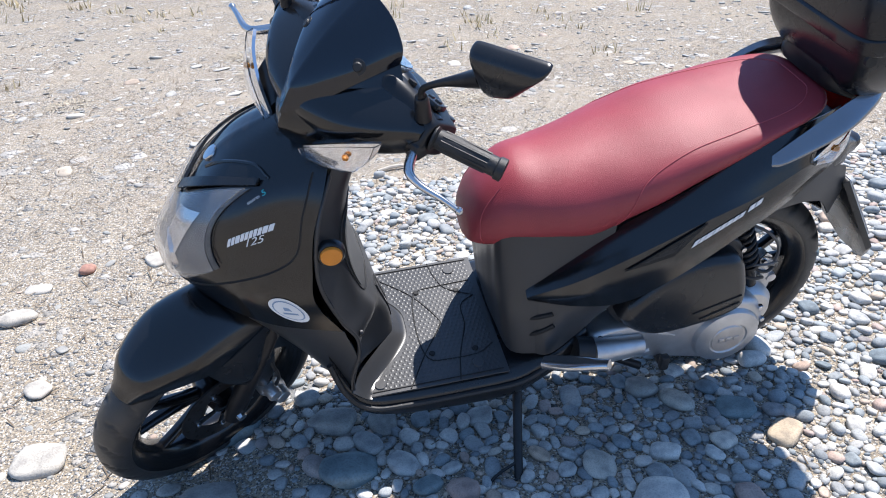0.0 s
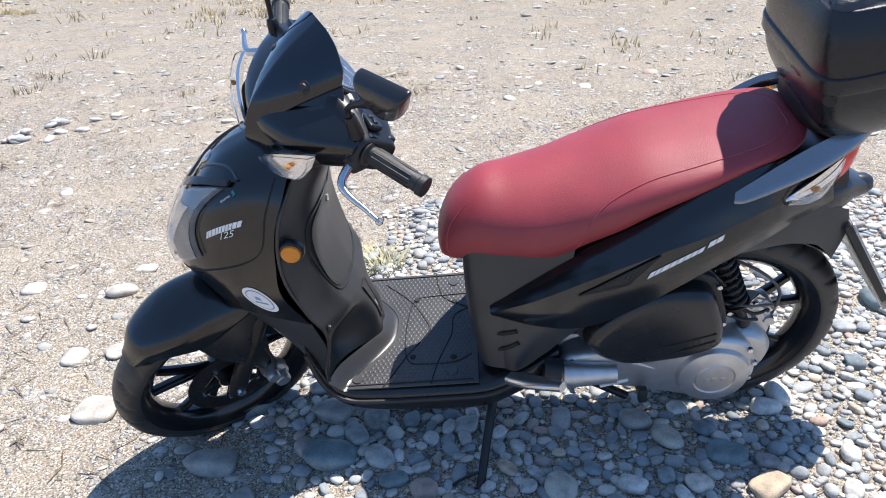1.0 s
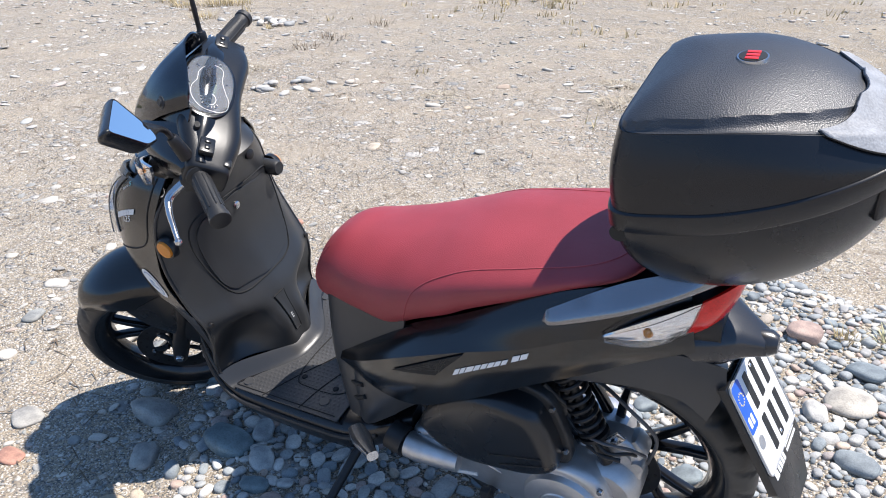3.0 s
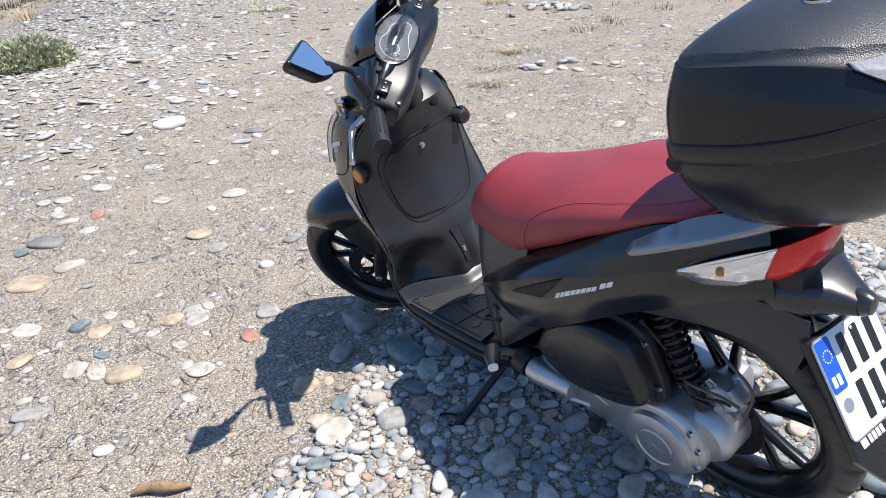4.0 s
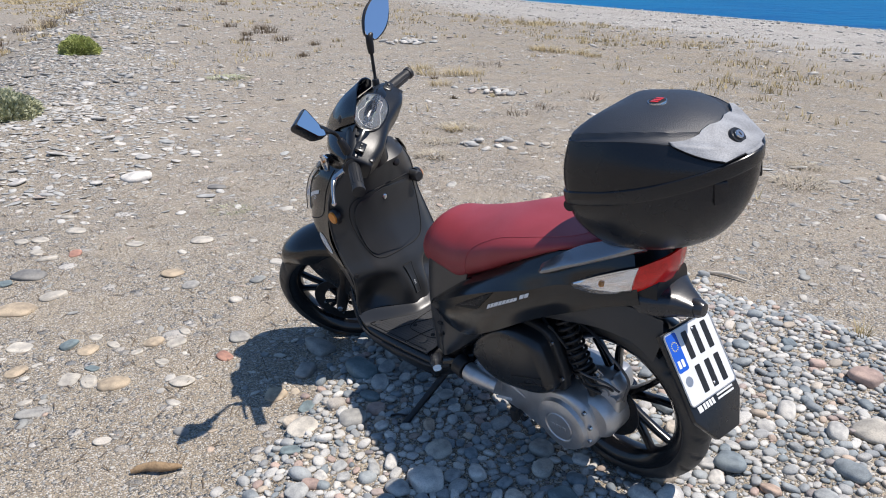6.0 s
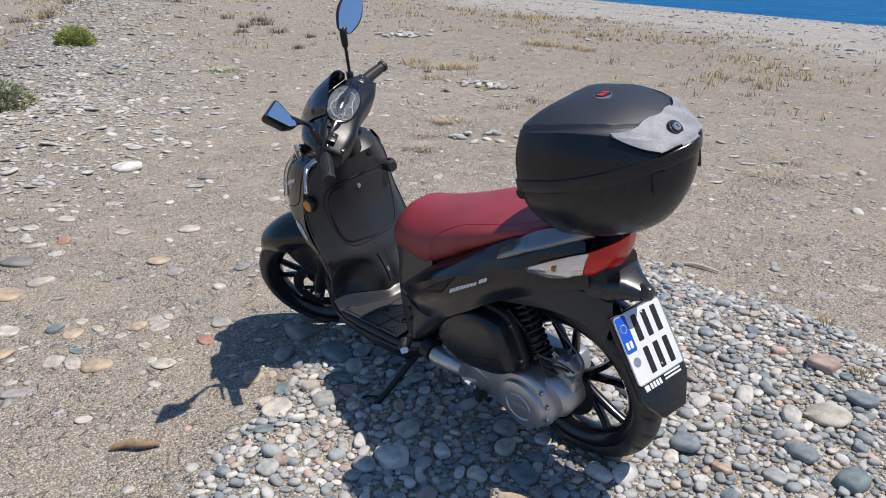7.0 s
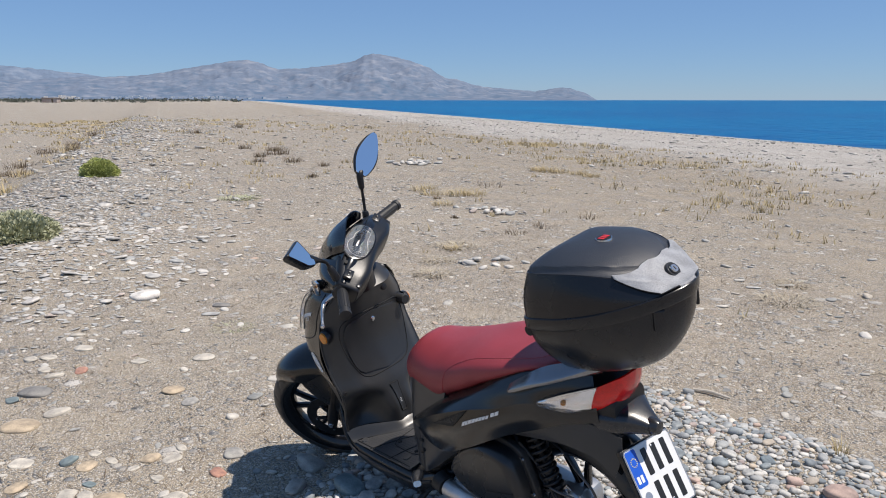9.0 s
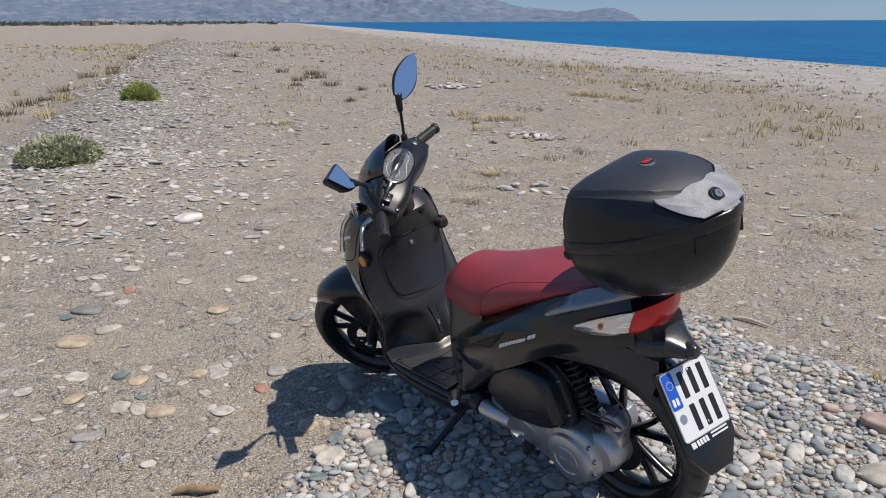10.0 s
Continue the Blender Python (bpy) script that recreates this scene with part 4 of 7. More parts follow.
# -- floor --
pan = []
for x, zt, zb, hw in ((1.032, 0.47, 0.39, 0.190), (1.010, 0.405, 0.305, 0.206), (0.97, 0.333, 0.255, 0.213), (0.90, 0.316, 0.230, 0.217), (0.75, 0.312, 0.217, 0.219), (0.62, 0.312, 0.217, 0.217), (0.56, 0.324, 0.235, 0.208), (0.49, 0.352, 0.27, 0.195), (0.43, 0.375, 0.315, 0.17)):
    pan.append(oval((x, 0, (zt + zb) / 2), (0, 1, 0), (0, 0, 1), hw, (zt - zb) / 2, 36, 5.0))
pan = [[Vector(q) for q in r] for r in zip(*[spline(c, 40) for c in zip(*pan)])]
floor_pan = part("floor_pan", loft(pan), M_PLASTIC, scooter, "dark grey plastic footboard body")
for s in (1, -1):
    part("floor_trim", tube([(1.034, 0.190 * s, 0.43), (1.008, 0.208 * s, 0.345), (0.96, 0.217 * s, 0.292), (0.87, 0.221 * s, 0.282), (0.70, 0.222 * s, 0.281), (0.60, 0.219 * s, 0.284), (0.52, 0.200 * s, 0.305)], 0.007, 8, 50), M_GRIP, floor_pan)
MAT_Z = 0.3165


def mat_front(y):
    """Where the flat of the floor mat ends ahead."""
    return 0.840 + 0.115 * sstep(0.02, 0.215, abs(y))


matn = [[Vector((mat_front(y) + (0.628 - mat_front(y)) * i / 30, y, MAT_Z)) for y in [-0.206 + 0.412 * j / 40 for j in range(41)]] for i in range(31)]
floor_mat = part("floor_mat", shell(matn, -0.004), M_MAT, floor_pan, "studded dark grey floor mat, half in sun")
crest_line = spline([(0.876, 0, 0.343), (0.884, 0.045, 0.344), (0.912, 0.082, 0.348), (0.958, 0.148, 0.358), (0.984, 0.190, 0.356), (0.995, 0.211, 0.350)], 24)
ramp = []
for i in range(13):
    f = i / 12
    row = []
    for q in crest_line:
        foot = Vector((mat_front(q.y) - 0.002, q.y, MAT_Z - 0.002))
        row.append(foot.lerp(q, f) - Vector((0, 0, 0.010 * math.sin(math.pi * f) * (1 - f))))
    ramp.append([Vector((p.x, -p.y, p.z)) for p in reversed(row)][:-1] + row)
part("mat_ramp", shell(ramp, 0.004), M_GREYP, floor_pan, "smooth grey rise before the leg shield")


def floor_line(pts, r=0.0022):
    return tube([(x, y, MAT_Z + 0.001) for x, y in [(q.x, q.y) for q in spline([(a, b, 0) for a, b in pts], 24)]], r, 6)


grooves = [floor_line(p, 0.0016) for p in (
    [(0.885, -0.173), (0.808, -0.093), (0.758, 0.0), (0.760, 0.03), (0.81, 0.109), (0.862, 0.204)],
    [(0.743, -0.204), (0.735, -0.150), (0.714, -0.099), (0.650, -0.058)],
    [(0.650, -0.116), (0.75, -0.112), (0.799, -0.098), (0.815, -0.018), (0.816, 0.079), (0.802, 0.129), (0.765, 0.138), (0.687, 0.137), (0.645, 0.112)],
    [(0.745, 0.204), (0.728, 0.128), (0.697, 0.040), (0.690, -0.03), (0.650, -0.060)],
    [(0.950, 0.196), (0.640, 0.196)], [(0.950, -0.196), (0.640, -0.196)])]
part("mat_groove", join(*grooves), M_GROOVE, floor_mat)
for x, y in ((0.794, -0.100), (0.794, 0.112), (0.690, -0.086), (0.690, 0.120)):
    part("mat_screw", lathe([(0, 0.004), (0.006, 0.004), (0.008, 0.002), (0.008, -0.002)], 12, (x, y, MAT_Z), 'Z'), M_GROOVE, floor_mat)
for x, y in ((0.929, 0.177), (0.929, -0.177), (0.693, 0.165), (0.693, -0.165)):
    part("mat_button", lathe([(0, 0.003), (0.013, 0.003), (0.015, 0.0), (0.015, -0.002)], 20, (x, y, MAT_Z), 'Z'), M_MAT, floor_mat)
studs = bmesh.new()
for i in range(26):
    for j in range(33):
        x, y = 0.945 - 0.0122 * i - (0.006 if j % 2 else 0), -0.19 + 0.0118 * j
        if x < 0.64 or x > mat_front(y) - 0.01:
            continue
        vs = [studs.verts.new((x + dx * 0.0036, y + dy * 0.0036, MAT_Z + 0.0002 + h)) for dx, dy, h in ((-1, -1, 0), (1, -1, 0), (1, 1, 0), (-1, 1, 0), (0, 0, 0.0021))]
        for k in range(4):
            studs.faces.new((vs[k], vs[(k + 1) % 4], vs[4]))
tagged(part("mat_studs", studs, M_MAT, floor_mat, sharp=80), kind="stuff")

# -- rear body --
FAIR = [[(0.585, 0.160, 0.522), (0.49, 0.158, 0.590), (0.37, 0.160, 0.668), (0.23, 0.162, 0.738), (0.11, 0.155, 0.800), (0.0, 0.142, 0.838), (-0.08, 0.112, 0.838), (-0.145, 0.070, 0.824)],
        [(0.585, 0.166, 0.517), (0.487, 0.188, 0.584), (0.37, 0.197, 0.653), (0.23, 0.196, 0.716), (0.11, 0.187, 0.766), (0.0, 0.168, 0.801), (-0.08, 0.134, 0.795), (-0.155, 0.084, 0.785)],
        [(0.585, 0.172, 0.511), (0.485, 0.212, 0.573), (0.37, 0.227, 0.634), (0.23, 0.224, 0.690), (0.104, 0.210, 0.726), (0.0, 0.188, 0.762), (-0.08, 0.147, 0.747), (-0.160, 0.092, 0.730)],
        [(0.583, 0.171, 0.505), (0.480, 0.214, 0.533), (0.371, 0.231, 0.569), (0.240, 0.230, 0.625), (0.102, 0.214, 0.681), (0.0, 0.190, 0.716), (-0.08, 0.148, 0.720), (-0.163, 0.095, 0.715)],
        [(0.580, 0.168, 0.498), (0.475, 0.206, 0.490), (0.37, 0.222, 0.495), (0.25, 0.224, 0.552), (0.10, 0.206, 0.633), (0.0, 0.178, 0.670), (-0.08, 0.142, 0.692), (-0.165, 0.096, 0.700)]]
fair_net = creased(FAIR, 2, 60, 14)
fair_skin = skin_of(None, (0.2, 0, 0.65), net=fair_net)   # u: front to rear, v: seat to lower edge
fl, fr = both("side_fairing", shell(fair_net, -0.004), M_PAINT, scooter, "matt black rear side fairing", sharp=18)
UNDERTAIL = [[(0.11, 0.180, 0.632), (0.0, 0.154, 0.678), (-0.08, 0.129, 0.700), (-0.15, 0.100, 0.688), (-0.215, 0.074, 0.655)],
             [(0.10, 0.176, 0.628), (-0.02, 0.152, 0.655), (-0.09, 0.131, 0.660), (-0.152, 0.108, 0.645), (-0.216, 0.086, 0.605)],
             [(0.09, 0.166, 0.619), (-0.045, 0.145, 0.626), (-0.105, 0.128, 0.612), (-0.150, 0.112, 0.588), (-0.192, 0.097, 0.535)]]
both("undertail_panel", patch(UNDERTAIL, 24, 10, -0.004), M_GREYP, scooter, "dark grey panel below the tail")
PANEL = [[(0.605, 0.135, 0.530), (0.54, 0.176, 0.508), (0.47, 0.190, 0.495), (0.40, 0.196, 0.49), (0.28, 0.196, 0.535)],
         [(0.600, 0.145, 0.450), (0.54, 0.186, 0.440), (0.47, 0.196, 0.455), (0.41, 0.194, 0.465), (0.31, 0.190, 0.52)],
         [(0.592, 0.160, 0.345), (0.54, 0.200, 0.340), (0.47, 0.196, 0.385), (0.42, 0.188, 0.425), (0.34, 0.182, 0.49)]]
panel_skin = skin_of(PANEL, (0.45, 0, 0.45))
pl, pr = both("side_panel", patch(PANEL, 26, 14, -0.004), M_GREYP, scooter, "dark grey lower side panel with vent slots")
for k in range(2):
    a, b = panel_skin.at(0.05 + 0.01 * k, 0.58 + 0.22 * k, 0.001), panel_skin.at(0.30 + 0.01 * k, 0.36 + 0.22 * k, 0.001)
    mid = panel_skin.at(0.175 + 0.01 * k, 0.47 + 0.22 * k, 0.001)
    part("vent_slot", tube(spline([a, a.lerp(mid, 0.1), mid, b.lerp(mid, 0.1), b], 14), [0.002] + [0.0058] * 12 + [0.002], 8), M_GROOVE, pl)
part("vent_grille", decal(fair_skin, [(0.262, 0.605), (0.44, 0.512), (0.415, 0.585), (0.378, 0.685)], 0.0015, 0.003, 12), M_GROOVE, fl)
mesh_bars = [line_on(fair_skin, [(0.300 + 0.0130 * k, 0.588 - 0.0066 * k), (0.318 + 0.0085 * k, 0.615 + 0.0055 * k)], 0.0009, 0.0042, 4) for k in range(9)]
mesh_bars += [line_on(fair_skin, [(0.300 + 0.012 * k, 0.600 + 0.006 * k), (0.422 - 0.008 * k, 0.535 + 0.026 * k)], 0.0009, 0.0042, 4) for k in range(1, 5)]
part("grille_bars", join(*mesh_bars), M_PLASTIC, fl)
part("name_print", bars_on(fair_skin, 0.418, 0.705, (0.0172, -0.0085), (0.003, -0.050), [0.7, 0.6, 0.95, 0.7, 0.7, 0.7, 0.7, 0.7], 0.002, 0.13), M_WHITE, fl, "white name print")
part("model_print", bars_on(fair_skin, 0.543, 0.632, (0.0165, -0.010), (0.003, -0.062), [1.0, 1.0], 0.002, 0.16), M_WHITE, fl, "white name print")

FRONTP = [[(0.640, 0, 0.650), (0.636, 0.055, 0.650), (0.606, 0.112, 0.655), (0.38, 0.150, 0.700)],
          [(0.640, 0, 0.480), (0.635, 0.07, 0.480), (0.612, 0.150, 0.490), (0.42, 0.176, 0.570)],
          [(0.625, 0, 0.335), (0.622, 0.07, 0.335), (0.612, 0.160, 0.335), (0.55, 0.188, 0.338)]]
fp = net_of([[r[k] for r in FRONTP] for k in range(4)], 12, 16)
part("underseat_panel", shell([[Vector((q.x, -q.y, q.z)) for q in reversed(c)][:-1] + c for c in fp], -0.004), M_GREYP, scooter, "dark grey panel below the seat front")

# inner frame, that closes the body under the seat
core = [oval((x, 0, (a + b) / 2), (0, 1, 0), (0, 0, 1), w, (b - a) / 2, 20, 4) for x, a, b, w in ((0.60, 0.36, 0.58, 0.11), (0.45, 0.44, 0.60, 0.13), (0.30, 0.52, 0.68, 0.14), (0.12, 0.64, 0.79, 0.14), (0.0, 0.665, 0.84, 0.13), (-0.12, 0.655, 0.82, 0.10), (-0.20, 0.64, 0.76, 0.07))]
part("frame_core", loft(core), M_IRON, scooter)

# seat
seat_rows = ((0.694, 0.598, 0.648, 0.036), (0.684, 0.590, 0.678, 0.072), (0.653, 0.584, 0.730, 0.100), (0.592, 0.586, 0.774, 0.127), (0.522, 0.598, 0.781, 0.149), (0.441, 0.606, 0.795, 0.167), (0.361, 0.654, 0.811, 0.178), (0.290, 0.688, 0.830, 0.180), (0.230, 0.724, 0.843, 0.178), (0.140, 0.768, 0.853, 0.170), (0.039, 0.818, 0.864, 0.155), (-0.031, 0.838, 0.874, 0.137), (-0.067, 0.850, 0.878, 0.114), (-0.087, 0.860, 0.876, 0.080))
rings = []
for x, a, b, w in seat_rows:
    ring = []
    rear = min(1, max(0, (0.69 - x) / 0.78))
    taper = 0.30 + 0.09 * math.sin(math.pi * min(1, rear * 1.5)) - 0.05 * rear
    bow = 0.72 - 0.08 * rear
    for i in range(40):
        t = 2 * math.pi * i / 40
        co, si = math.cos(t), math.sin(t)
        y = w * math.copysign(abs(co) ** bow, co)
        up = math.copysign(abs(si) ** bow, si)
        y *= 1 - taper * max(0, up) ** 2 - (0.10 * max(0, -up) ** 2 if x > 0.5 else 0)
        ring.append(Vector((x, y, (a + b) / 2 + (b - a) / 2 * up)))
    rings.append(ring)
rings = [list(r) for r in zip(*[spline(c, 64) for c in zip(*rings)])]
seat = part("seat", loft(rings), M_SEAT, scooter, "dark red grained vinyl seat", sharp=70)


def seat_at(x, t, lift=0.001):
    """A place on the seat's skin at x, t being the angle round it in degrees (90 is the top)."""
    rows = [(r[0].x, r) for r in rings]
    for (xa, ra), (xb, rb) in zip(rows, rows[1:]):
        if xb <= x <= xa:
            f = (xa - x) / max(1e-9, xa - xb)
            k = (t / 360 * 40) % 40
            i, g = int(k), k - int(k)
            pa = ra[i] * (1 - g) + ra[(i + 1) % 40] * g
            pb = rb[i] * (1 - g) + rb[(i + 1) % 40] * g
            p = pa * (1 - f) + pb * f
            c = Vector((x, 0, sum(q.z for q in ra) / 40))
            return p + (p - c).normalized() * lift
    return rings[0][0]


M_STITCH = mat("red_thread", (0.42, 0.07, 0.085), 0.6, 0, 0.2, 60, 300)
for sgn in (1, -1):
    f = (lambda b: b) if sgn > 0 else flip
    part("seat_seam", f(tube([seat_at(q.x, q.y, 0.0008) for q in spline([(0.40, -38, 0), (0.37, -5, 0), (0.33, 18, 0), (0.24, 30, 0), (0.12, 34, 0), (0.0, 38, 0), (-0.05, 60, 0), (-0.055, 90, 0)], 50)], 0.0011, 6)), M_STITCH, seat)
    part("seat_piping", f(tube([seat_at(q.x, q.y, 0.0005) for q in spline([(0.62, 140 - 90, 0), (0.66, 30, 0), (0.67, 0, 0), (0.66, -30, 0)], 20)], 0.0012, 6)), M_STITCH, seat)

# grab rails and tail
GRAB = [[(0.082, 0.170, 0.784), (0.055, 0.170, 0.806), (-0.06, 0.158, 0.876), (-0.16, 0.125, 0.898), (-0.22, 0.10, 0.898)],
        [(0.078, 0.182, 0.775), (0.046, 0.194, 0.788), (-0.06, 0.194, 0.838), (-0.15, 0.155, 0.866), (-0.21, 0.105, 0.876)],
        [(0.070, 0.172, 0.772), (0.040, 0.178, 0.779), (-0.06, 0.172, 0.825), (-0.14, 0.140, 0.850), (-0.20, 0.095, 0.86)]]
both("grab_rail", patch(GRAB, 30, 10, -0.014), M_SILVERP, scooter, "dark silver grab rail beside the seat")
rack = [oval((x, 0, z), (0, 1, 0), (0, 0, 1), w, h, 20, 5) for x, z, w, h in ((-0.070, 0.905, 0.07, 0.020), (-0.085, 0.893, 0.10, 0.020), (-0.12, 0.876, 0.12, 0.011), (-0.19, 0.880, 0.110, 0.009), (-0.255, 0.882, 0.085, 0.008), (-0.275, 0.884, 0.06, 0.007))]
part("luggage_rack", loft(rack), M_IRON, scooter, "black carrier plate under the case")

SIG = [[(-0.030, 0.172, 0.768), (-0.080, 0.150, 0.787), (-0.128, 0.120, 0.799), (-0.172, 0.088, 0.806)],
       [(-0.031, 0.174, 0.765), (-0.080, 0.155, 0.770), (-0.124, 0.128, 0.771), (-0.160, 0.100, 0.771)],
       [(-0.032, 0.171, 0.761), (-0.078, 0.151, 0.751), (-0.115, 0.124, 0.741), (-0.147, 0.096, 0.733)]]
sg_skin = skin_of(SIG, (-0.1, 0, 0.77))
for sgn in (1, -1):
    f = (lambda b: b) if sgn > 0 else flip
    back = part("rear_signal", f(patch(SIG, 20, 10, -0.006)), M_CHROME, scooter, "clear rear turn signal with amber bulb")
    part("signal_lens", f(shell([[sg_skin.at(i / 20, j / 10, 0.012 * math.sin(math.pi * min(1, i / 20 + 0.1)) + 0.003) for j in range(11)] for i in range(21)], 0.002)), M_LENS, back).visible_shadow = False
    bulb = sg_skin.at(0.45, 0.5, 0.003)
    part("signal_bulb", f(lathe([(0, 0.008), (0.005, 0.006), (0.0085, 0.0), (0.005, -0.006), (0, -0.008)], 14, bulb)), M_AMBER, back)
TAIL = [[(-0.170, 0.090, 0.806), (-0.198, 0.070, 0.818), (-0.222, 0.040, 0.826), (-0.232, 0.0, 0.830)],
        [(-0.163, 0.100, 0.783), (-0.196, 0.076, 0.788), (-0.218, 0.042, 0.794), (-0.226, 0.0, 0.797)],
        [(-0.154, 0.102, 0.757), (-0.186, 0.076, 0.754), (-0.204, 0.042, 0.755), (-0.211, 0.0, 0.757)],
        [(-0.145, 0.097, 0.733), (-0.168, 0.068, 0.722), (-0.182, 0.036, 0.716), (-0.187, 0.0, 0.714)]]
tn = net_of([[r[k] for r in TAIL] for k in range(4)], 16, 18)
part("tail_light", shell([c + [Vector((q.x, -q.y, q.z)) for q in reversed(c)][1:] for c in tn], 0.006), M_RED, scooter, "red tail light lens")
under = [oval((x, 0, z), (0, 1, 0), (0.15, 0, 1), w, h, 24, 3.2) for x, z, w, h in ((-0.10, 0.695, 0.095, 0.030), (-0.13, 0.692, 0.100, 0.038), (-0.16, 0.690, 0.098, 0.042), (-0.20, 0.686, 0.078, 0.038), (-0.232, 0.680, 0.048, 0.029), (-0.255, 0.673, 0.034, 0.022), (-0.268, 0.669, 0.027, 0.018))]
tail_unit = part("tail_fairing", loft(under), M_TAIL, scooter, "dark grey tail end over the plate")
part("plate_lamp", lathe([(0, -0.05), (0.017, -0.047), (0.024, -0.035), (0.025, 0.01), (0.02, 0.02)], 20, (-0.238, 0, 0.669), 'X'), M_TAIL, tail_unit)

# hugger over the rear wheel
hug = [[Vector(((0.312 + 0.02 * (1 - abs(s) ** 2)) * math.cos(a), 0.07 * s, 0.287 + (0.305 + 0.022 * (1 - abs(s) ** 2)) * math.sin(a))) for s in [-1 + 2 * j / 12 for j in range(13)]] for a in [radians(60 + 68 * i / 24) for i in range(25)]]
part("rear_fender", shell(hug, 0.004), M_PLASTIC, scooter, "black inner rear fender")

# number plate and its holder
PT, PB = Vector((-0.2310, 0.0, 0.6120)), Vector((-0.3220, 0.0, 0.4470))
PROLL = radians(-8.8)
down = (PB - PT).normalized()
nrm = Vector((down.z, 0, -down.x))
nrm = nrm if nrm.x < 0 else -nrm
PW, PH = 0.188, 0.190
across, down = Vector((0, 1, 0)) * math.cos(PROLL) + down * math.sin(PROLL), down * math.cos(PROLL) - Vector((0, 1, 0)) * math.sin(PROLL)


def on_plate(u, v, h):
    """u across to the plate's right as read (0..1 from its left), v down, h outwards; metres."""
    return PT + across * (PW / 2 - u) + down * v + nrm * h


def rounded(w, h, r, u0=0.0, v0=0.0, n=5):
    out = []
    for cx, cy, a0 in ((w - r, h - r, 0), (r, h - r, 90), (r, r, 180), (w - r, r, 270)):
        for i in range(n):
            a = radians(a0 + 90 * i / (n - 1))
            out.append((u0 + cx + r * math.cos(a), v0 + cy + r * math.sin(a)))
    return out


holder = part("plate_holder", plate([(-0.004, -0.004), (PW + 0.004, -0.004), (PW + 0.004, PH + 0.030), (PW - 0.050, PH + 0.105), (0.048, PH + 0.105), (-0.004, PH + 0.036)], on_plate, -0.020, -0.003, 0.003), M_PLASTIC, scooter, "black plate holder with mud flap")
npl = part("number_plate", plate(rounded(PW, PH, 0.010), on_plate, -0.003, 0.0, 0.0006, 1), M_PLATE, holder, "white number plate with blue band and black bars")
part("plate_rim", join(*[tube([on_plate(*a, 0.001), on_plate(*b, 0.001)], 0.0016, 6) for a, b in zip(rounded(PW, PH, 0.010), rounded(PW, PH, 0.010)[1:] + rounded(PW, PH, 0.010)[:1])]), M_ALLOY, npl)
part("blue_band", plate(rounded(0.040, 0.098, 0.006, 0.004, 0.004), on_plate, 0.0, 0.0008), M_BLUE, npl)
for k in range(2):
    part("band_bar", plate(rounded(0.010, 0.020, 0.002, 0.011 + 0.014 * k, 0.072), on_plate, 0.0008, 0.0014), M_WHITE, npl)
stars = [plate(rounded(0.003, 0.003, 0.001, 0.0225 + 0.011 * math.cos(a), 0.035 + 0.011 * math.sin(a)), on_plate, 0.0008, 0.0014) for a in [2 * math.pi * k / 12 for k in range(12)]]
part("band_stars", join(*stars), mat("star_yellow", (0.7, 0.6, 0.25), 0.5), npl)
for v0 in (0.014, 0.104):
    for k in range(3):
        part("plate_bar", plate(rounded(0.020, 0.072, 0.003, 0.062 + 0.040 * k, v0), on_plate, 0.0, 0.0009), M_INK, npl)
part("plate_seal", plate([(0.026 + 0.013 * math.cos(2 * math.pi * k / 20), 0.130 + 0.013 * math.sin(2 * math.pi * k / 20)) for k in range(20)], on_plate, 0.0, 0.0008), M_ALLOY, npl)
for u in (0.107,):
    for v in (0.018, 0.165):
        part("plate_screw", lathe([(0, 0.004), (0.004, 0.004), (0.005, 0.0)], 10, on_plate(u, v, 0.0)), M_STEEL, npl)
part("dealer_print", join(*[plate([(u, PH + 0.006), (u + 0.009, PH + 0.006), (u + 0.011, PH + 0.022), (u + 0.002, PH + 0.022)], on_plate, -0.003, -0.0022) for u in (0.018, 0.026, 0.040, 0.052, 0.064, 0.076)]), M_WHITE, holder)
part("dealer_print", join(*[plate([(0.10, PH + v), (0.168, PH + v), (0.168, PH + v + 0.005), (0.10, PH + v + 0.005)], on_plate, -0.003, -0.0022) for v in (0.005, 0.015)]), M_PLATE, holder)

# -- top case: square at the seat, round behind --
CASE_X, CASE_Y = -0.1665, 0.0144


def case_ring(z, front, rear, hy, tilt, curl, ef=7.0, er=1.81, n=96):
    """A ring of the case: half lengths ahead and behind, half width; tilt and curl lift its rear."""
    return [case_spot(z, front, rear, hy, tilt, curl, 360 * i / n, ef, er) for i in range(n)]


def case_spot(z, front, rear, hy, tilt, curl, deg, ef=7.0, er=1.81):
    co, si = math.cos(radians(deg)), math.sin(radians(deg))
    e = ef if co > 0 else er
    x = (front if co > 0 else rear) * math.copysign(abs(co) ** (2 / e), co)
    y = hy * math.copysign(abs(si) ** (2 / e), si) * (1 - 0.05 * max(0, x / front) ** 2)
    return Vector((CASE_X + x, CASE_Y + y, z - tilt * x + curl * max(0, -x) ** 2))


SEAM = (1.059, 0.1288, 0.2646, 0.1967, 0.1818, 0.165)
BROW = (1.1622, 0.1204, 0.2357, 0.1627, 0.1331, -1.29)
FOOT = (0.8853, 0.0640, 0.1586, 0.123, 0.0343, 0.0)


def blend(a, b, f, swell=0.0):
    q = [p + (r - p) * f for p, r in zip(a, b)]
    return (q[0], q[1] + swell, q[2] + swell, q[3] + swell, q[4], q[5])


